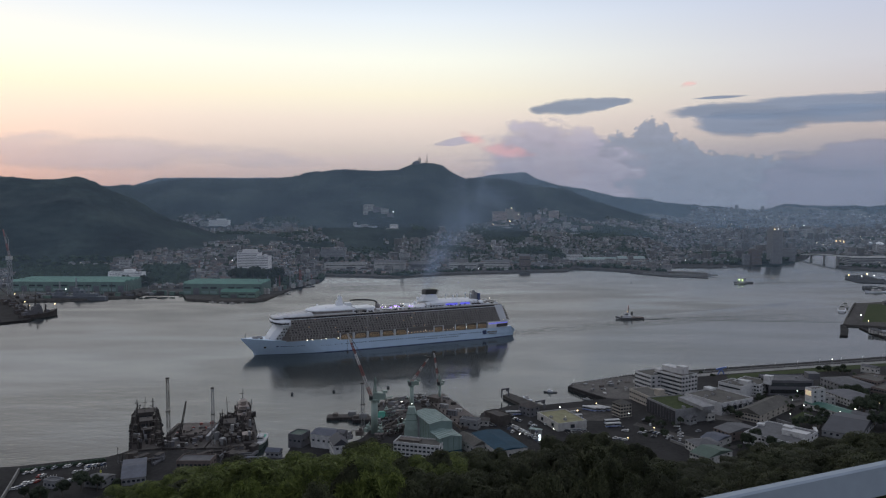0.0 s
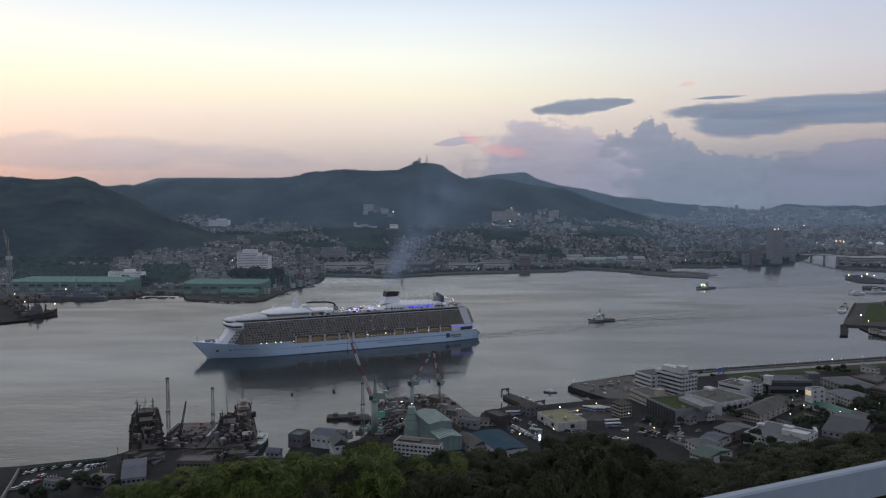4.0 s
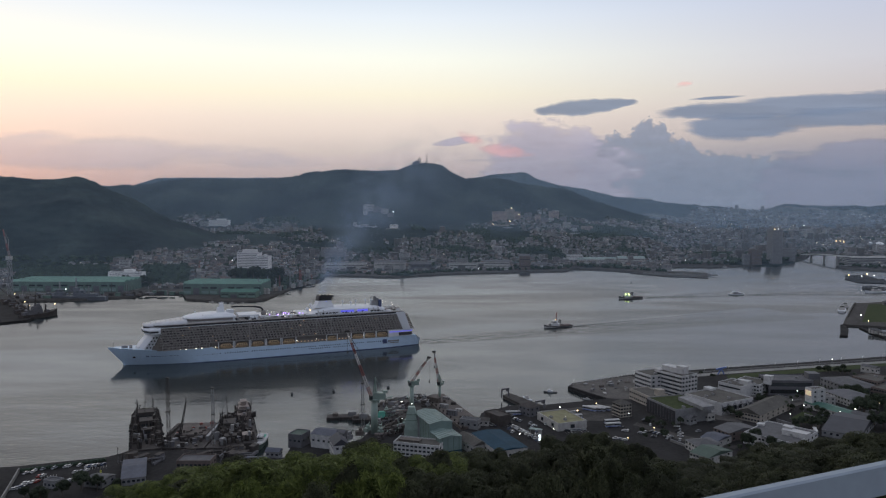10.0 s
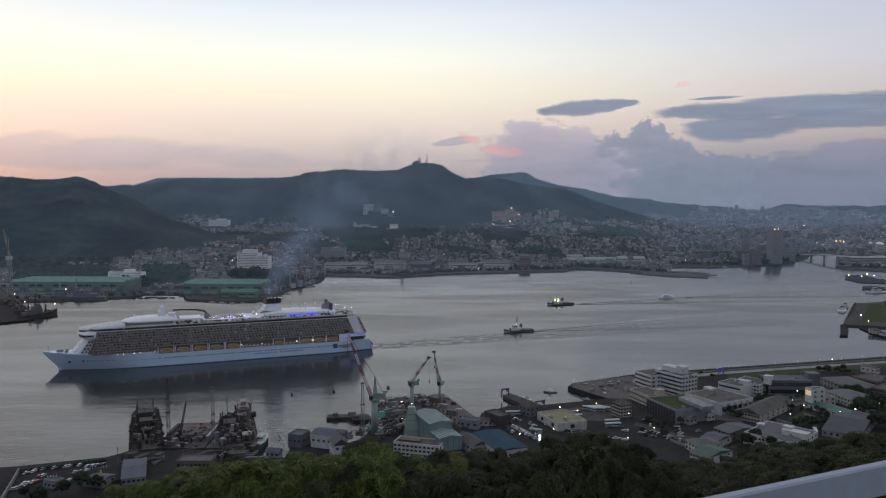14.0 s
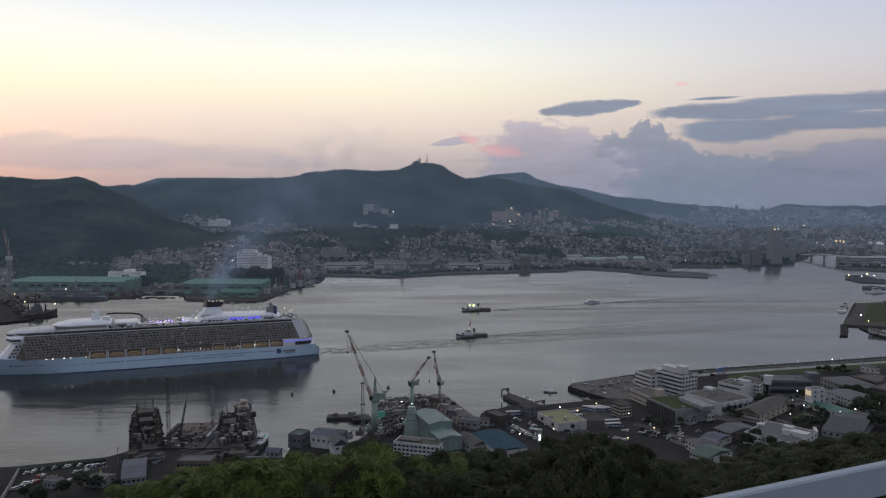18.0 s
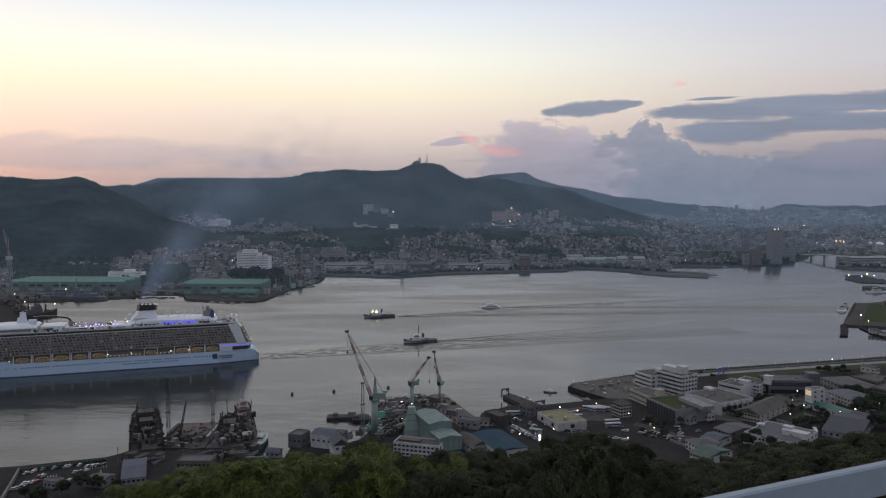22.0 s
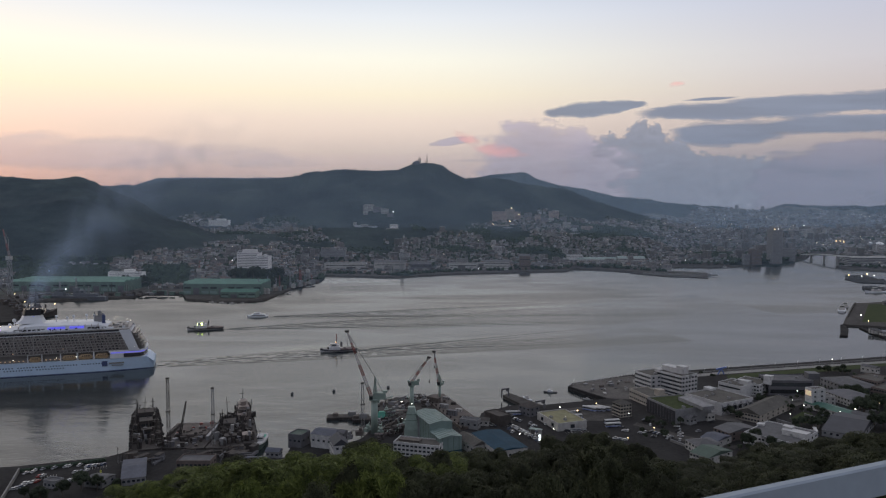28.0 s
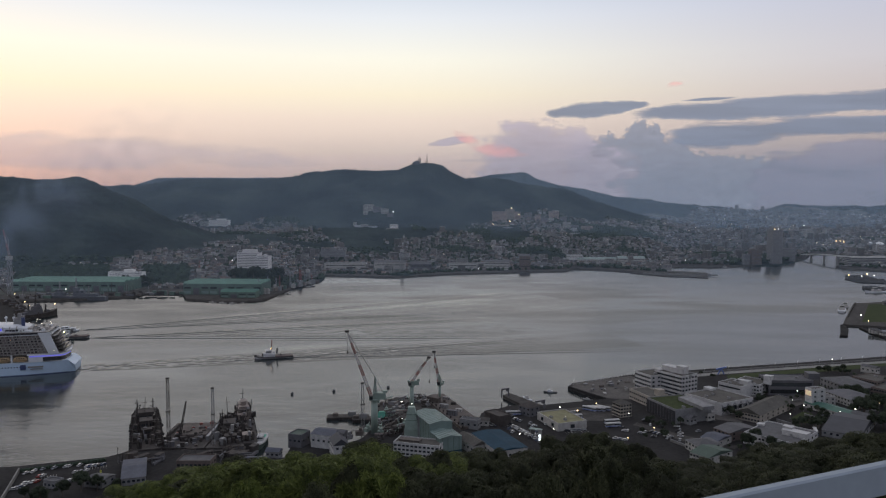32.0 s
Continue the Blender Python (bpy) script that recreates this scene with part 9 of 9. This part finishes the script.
def plant(kind, x, y, top, rnd, least=3.0, spread=None, name="tree", label=""):
    g = hill_height(x, y)
    if y > 360:
        g = 3.0
    h = max(least, top - g)
    k = h / 10.3
    tr, cr = TREES[kind][rnd.randrange(len(TREES[kind]))]
    t = thing(name, label or LABEL[kind], name, "hillside trees" if name == "tree" else "garden shrubs")
    part("trunk", tr, None, t)
    part("crown", cr, None, t)
    w = spread / 4.0 if spread else k * rnd.uniform(0.95, 1.2)
    t.matrix_basis = Matrix.LocRotScale((x, y, g), Euler((0, 0, rnd.uniform(0, 6.28))), (w, w, k))


# the canopy's edge as it falls away below the terrace: (bearing, drop for each metre out)
CANOPY = [(-0.634, 0.4177), (-0.488, 0.3923), (-0.449, 0.3738), (-0.403, 0.3631), (-0.349, 0.3569), (-0.303, 0.3338), (-0.280, 0.3300), (-0.257, 0.3423), (-0.226, 0.3377), (-0.203, 0.3285), (-0.192, 0.3138), (-0.172, 0.3350), (-0.142, 0.3220), (-0.111, 0.3130), (-0.080, 0.3180), (-0.056, 0.3400), (-0.018, 0.3460), (0.012, 0.3430), (0.051, 0.3400), (0.089, 0.3420), (0.128, 0.3269), (0.166, 0.3154), (0.205, 0.3100), (0.243, 0.3185), (0.282, 0.3250), (0.312, 0.3380), (0.343, 0.3570), (0.390, 0.3570), (0.428, 0.3230), (0.451, 0.3185), (0.474, 0.3315), (0.512, 0.3308), (0.551, 0.3154), (0.603, 0.3046), (0.658, 0.3023)]
rnd = random.Random(31)
for row, (y0, y1, extra, step, rad) in enumerate(((27, 38, 0.058, 0.052, 1.35), (44, 62, 0.036, 0.048, 2.1), (70, 98, 0.022, 0.044, 3.1), (108, 140, 0.006, 0.036, 3.7), (150, 200, -0.003, 0.030, 4.7))):
    u = -0.62
    while u < 0.68:
        y = rnd.uniform(y0, y1)
        uu = u + rnd.uniform(-0.35, 0.35) * step
        drop = (max(along(CANOPY, uu + q) for q in (-0.022, 0, 0.022)) if row > 2 else along(CANOPY, uu)) + 0.006 * smooth(0.0, 0.15, -uu) + extra + abs(rnd.gauss(0, 0.009))
        top = 165.0 - drop * y
        light = uu < -0.07 and rnd.random() < 0.8 or uu < 0.05 and rnd.random() < 0.25
        kind = "light" if light else "dark"
        if row < 4 and light and rnd.random() < (0.8, 0.65, 0.5, 0.3)[row]:
            kind = "spray"
        if top - hill_height(uu * y, y) > 1.5 and uu > -0.50 + 0.01 * row:
            plant(kind, uu * y, y, top, rnd, 3.0, rad * rnd.uniform(0.75, 1.3) * (y / ((y0 + y1) / 2)))
        u += step
# trees among the buildings on the flat
for px, h, n in (((326.8, 556.9), 10, 6), ((345.9, 606.4), 9, 5), ((384, 634.6), 8, 4), ((347.5, 638.6), 7, 4), ((270.9, 572.5), 6, 4), ((220.2, 556.9), 6, 4), ((347.3, 580.6), 10, 8), ((343.8, 615.5), 8, 5), ((250.6, 556.9), 6, 4),
                 ((246, 683), 4, 3), ((276.3, 532.1), 6, 6), ((165.6, 521.3), 5, 4), ((210.3, 478.3), 9, 4), ((316.4, 521.3), 10, 5), ((251, 589), 6, 3), ((-195.4, 404.6), 7, 2), ((-219, 393), 9, 2), ((-208, 397), 10, 2),
                 ((376, 700), 6, 8), ((384, 690), 5, 6), ((150, 500), 5, 4), ((288, 560), 5, 3), ((262, 528), 5, 3), ((160, 537), 4, 3)):
    for i in range(n):
        plant("mid", px[0] + rnd.gauss(0, 6), px[1] + rnd.gauss(0, 5), 3 + 1.15 * h * rnd.uniform(0.7, 1.2), rnd)
def open_ground(x, y, gap):
    """True where no building stands within gap metres."""
    for cx, cy, a, b_, r in FOOT:
        dx, dy = x - cx, y - cy
        if abs(dx * math.cos(r) + dy * math.sin(r)) < a + gap and abs(dy * math.cos(r) - dx * math.sin(r)) < b_ + gap:
            return False
    return True


# shrubs and small trees in the gaps between the blocks
rnd = random.Random(64)
done = 0
while done < 90:
    x, y = rnd.uniform(140, 420), rnd.uniform(470, 700)
    if y > 605 + (x - 140) * 0.30 or y < 440 + 0.25 * (x - 120) or x < 175 and y > 540 or not open_ground(x, y, 2.2):
        continue
    if fbm(x, y, 0.03, 2, 3.0) < -0.02:
        continue
    plant("mid", x, y, 3 + rnd.uniform(2.6, 6.5), rnd, 2.6, None, "shrub", "dark bushy shrub between two buildings")
    done += 1
# cars and vans left along the lanes
for i in range(34):
    x, y = rnd.uniform(180, 330), rnd.uniform(480, 640)
    if open_ground(x, y, 2.6) and y < 600 + (x - 140) * 0.30:
        car(x, y, -62 + rnd.choice((0, 90)) + rnd.uniform(-6, 6), rnd.choice((0, 4, 1, 2, 2, 3)))
# low garden walls between the plots
for i in range(40):
    x, y, tn = rnd.uniform(150, 370), rnd.uniform(480, 660), -62 + rnd.choice((0, 90))
    c, d = math.cos(radians(tn)), math.sin(radians(tn))
    if y < 600 + (x - 140) * 0.30 and all(open_ground(x + q * c, y + q * d, 0.8) for q in (-7, 0, 7)):
        t = thing("garden_wall", "low grey concrete wall between two plots", "wall", "garden walls", pose(x, y, 3, 0, 0, tn))
        part("wall", Mesh().box(0, 0, -0.3, 14, 0.4, 1.9), MAT["concrete"], t)
        part("coping", Mesh().box(0, 0, 1.6, 14.2, 0.6, 0.18), MAT["grey"], t)
# wooded shore knolls across the water near the green sheds
def knoll(x, y, z, w, d, n, r):
    for i in range(n):
        a = rnd.uniform(0, 6.28)
        q = rnd.random() ** 0.5
        t = thing("tree", "dark round-crowned tree on the far shore", "tree", "far shore trees")
        tr, cr = TREES["mid"][i % 2]
        part("trunk", tr, None, t)
        part("crown", cr, None, t)
        t.matrix_basis = Matrix.LocRotScale((x + math.cos(a) * q * w, y + math.sin(a) * q * d, z - 2), Euler((0, 0, a)), (r, r, r * rnd.uniform(0.8, 1.2)))


knoll(-368.9, 1440, 13, 50, 14, 26, 2.7)
knoll(-335.8, 1430, 5, 22, 10, 8, 2.0)
knoll(-605.0, 1440, 6, 30, 10, 7, 1.9)

# ---------- terrace under the camera with its handrail ----------
setting("floor", Mesh().slab([(-4, -4), (4, -4), (4, 2.9), (3.2, 2.5), (-2.6, 0.25), (-4, -0.3)], 163.0, 163.42), MAT["concrete"], "concrete lookout terrace")
RA, RB = Vector((-1.914, 0.080, 164.56)), Vector((3.059, 2.244, 164.56))
rail = thing("handrail", "smooth blue-grey metal handrail of the lookout terrace", "railing", "", pose(0, 0, 0))
MAT["railmetal"] = material("blue_grey_rail_metal", (0.24, 0.285, 0.335), 0.55, 0.1, scale=4, var=0.10)
side_ = (RB - RA).normalized().cross(Vector((0, 0, 1)))
prof = [(0.0, -0.003), (0.003, 0.0), (0.015, 0.0), (0.018, -0.003), (0.018, -0.052), (0.015, -0.055), (0.003, -0.055), (0.0, -0.052)]
part("top_rail", Mesh().loft([[o + side_ * p + Vector((0, 0, q)) for p, q in prof] for o in (RA, RB)]), MAT["railmetal"], rail, "flat metal top rail")
part("lower_rail", Mesh().tube(RA - Vector((0, 0, 0.5)), RB - Vector((0, 0, 0.5)), 0.02, None, 12), MAT["railmetal"], rail, "", True)
for k in range(5):
    p = RA.lerp(RB, (k + 0.2) / 5)
    part("post", Mesh().tube((p.x, p.y, 163.4), (p.x, p.y, 164.50), 0.02, None, 10), MAT["railmetal"], rail, "", True)


# ---------- motion ----------
SHIP = [(t, m @ pose(5, -14, 0)) for t, m in
        [(0, pose(87.9, 920.5, 0, 0, 0, 205.2)),
        (2, pose(65.9, 910.0, 0, 0, 0, 204.9)),
        (4, pose(43.1, 898.5, 0, 0, 0, 204.6)),
        (6, pose(19.8, 886.2, 0, 0, 0, 204.3)),
        (8, pose(-4.4, 873.2, 0, 0, 0, 203.8)),
        (10, pose(-29.3, 859.6, 0, 0, 0, 203.3)),
        (12, pose(-55.0, 845.5, 0, 0, 0, 202.7)),
        (14, pose(-81.6, 831.1, 0, 0, 0, 202.0)),
        (16, pose(-109.0, 816.6, 0, 0, 0, 201.4)),
        (18, pose(-137.4, 802.0, 0, 0, 0, 200.8)),
        (20, pose(-166.7, 787.7, 0, 0, 0, 200.2)),
        (22, pose(-197.1, 773.8, 0, 0, 0, 199.5)),
        (24, pose(-228.4, 760.5, 0, 0, 0, 198.9)),
        (26, pose(-260.8, 748.0, 0, 0, 0, 198.3)),
        (28, pose(-294.2, 736.7, 0, 0, 0, 197.7)),
        (30, pose(-328.7, 726.7, 0, 0, 0, 197.1)),
        (32, pose(-364.4, 718.3, 0, 0, 0, 196.5))]]
TUG = [(0, pose(267.7, 1046.5, 0, 0, 0, 182.9)),
        (2, pose(244.4, 1040.3, 0, 0, 0, 192.9)),
        (4, pose(223.0, 1028.3, 0, 0, 0, 198.5)),
        (6, pose(201.6, 1012.8, 0, 0, 0, 200.4)),
        (8, pose(178.7, 995.5, 0, 0, 0, 200.2)),
        (10, pose(153.8, 977.5, 0, 0, 0, 199.1)),
        (12, pose(126.7, 959.6, 0, 0, 0, 197.8)),
        (14, pose(97.6, 941.9, 0, 0, 0, 196.7)),
        (16, pose(67.0, 924.5, 0, 0, 0, 195.9)),
        (18, pose(35.5, 907.3, 0, 0, 0, 195.7)),
        (20, pose(3.9, 890.0, 0, 0, 0, 196.0)),
        (22, pose(-27.3, 872.3, 0, 0, 0, 196.6)),
        (24, pose(-57.8, 854.0, 0, 0, 0, 197.4)),
        (26, pose(-87.7, 835.1, 0, 0, 0, 198.1)),
        (28, pose(-117.3, 815.8, 0, 0, 0, 198.1)),
        (30, pose(-147.9, 796.6, 0, 0, 0, 196.9)),
        (32, pose(-181.2, 778.7, 0, 0, 0, 194.0))]
PILOT = [(0, pose(623.6, 1520.3, 0, 0, 0, 198.4)),
        (2, pose(569.0, 1477.9, 0, 0, 0, 202.4)),
        (4, pose(512.2, 1427.2, 0, 0, 0, 203.2)),
        (6, pose(453.0, 1374.4, 0, 0, 0, 202.5)),
        (8, pose(391.3, 1323.6, 0, 0, 0, 200.8)),
        (10, pose(327.2, 1277.0, 0, 0, 0, 198.7)),
        (12, pose(260.8, 1235.4, 0, 0, 0, 196.6)),
        (14, pose(192.4, 1198.4, 0, 0, 0, 194.8)),
        (16, pose(122.4, 1164.8, 0, 0, 0, 193.6)),
        (18, pose(51.2, 1133.0, 0, 0, 0, 193.1)),
        (20, pose(-20.9, 1101.2, 0, 0, 0, 193.2)),
        (22, pose(-93.4, 1068.1, 0, 0, 0, 193.8)),
        (24, pose(-166.2, 1032.8, 0, 0, 0, 194.6)),
        (26, pose(-239.2, 995.5, 0, 0, 0, 195.1)),
        (28, pose(-312.3, 957.7, 0, 0, 0, 194.8)),
        (30, pose(-385.9, 922.6, 0, 0, 0, 193.0)),
        (32, pose(-460.3, 895.3, 0, 0, 0, 188.6))]
FERRY = [(0, pose(900.9, 1319.4, 0, 0, 0, 176.2)),
        (2, pose(829.0, 1328.1, 0, 0, 0, 176.2)),
        (4, pose(757.1, 1336.8, 0, 0, 0, 176.2)),
        (6, pose(684.9, 1345.0, 0, 0, 0, 177.9)),
        (8, pose(608.8, 1343.3, 0, 0, 0, 183.3)),
        (10, pose(533.1, 1330.0, 0, 0, 0, 187.5)),
        (12, pose(460.7, 1308.4, 0, 0, 0, 190.7)),
        (14, pose(391.4, 1281.4, 0, 0, 0, 192.5)),
        (16, pose(322.3, 1251.6, 0, 0, 0, 192.9)),
        (18, pose(249.5, 1221.3, 0, 0, 0, 191.8)),
        (20, pose(168.6, 1191.9, 0, 0, 0, 190.2)),
        (22, pose(76.0, 1163.5, 0, 0, 0, 188.7)),
        (24, pose(-29.8, 1135.4, 0, 0, 0, 187.9)),
        (26, pose(-147.5, 1105.0, 0, 0, 0, 188.3)),
        (28, pose(-271.5, 1068.0, 0, 0, 0, 190.3)),
        (30, pose(-391.2, 1018.1, 0, 0, 0, 195.2)),
        (32, pose(-489.7, 946.8, 0, 0, 0, 205.7))]


def ship_at(t):
    """Where the funnel is at t seconds, straight on before the start."""
    ts = [r[0] for r in SHIP]
    ps = [r[1] @ Vector((108, 0, 0)) for r in SHIP]
    if t < 0:
        return ps[0] + (ps[1] - ps[0]) * (t / (ts[1] - ts[0]))
    return Vector([float(np.interp(t, ts, [p[i] for p in ps])) for i in range(3)])


def motions():
    """Everything that moves."""
    walk(cruise_ship, SHIP)
    walk(tug, TUG)
    walk(pilot, PILOT)
    walk(ferry, FERRY)
    walk(ship_wake, [(t, m @ pose(2, 0, 0.12)) for t, m in SHIP])
    walk(tug_wake, [(t, m @ pose(-12, 0, 0.05)) for t, m in TUG])
    walk(pilot_wake, [(t, m @ pose(-12, 0, 0.08)) for t, m in PILOT])
    walk(ferry_wake, [(t, m @ pose(-10, 0, 0.10)) for t, m in FERRY])
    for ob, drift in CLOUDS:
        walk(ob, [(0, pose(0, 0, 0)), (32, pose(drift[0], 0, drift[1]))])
    for ob, lag, rise in WISPS:
        rows = []
        for t in range(0, 33, 4):
            p = ship_at(t - lag)
            rows.append((t, pose(p.x + lag * 2.0, p.y + 4, 62 + rise + 2.5 * math.sin(t * 0.5 + lag), 0, 0, -4)))
        walk(ob, rows)


motions()
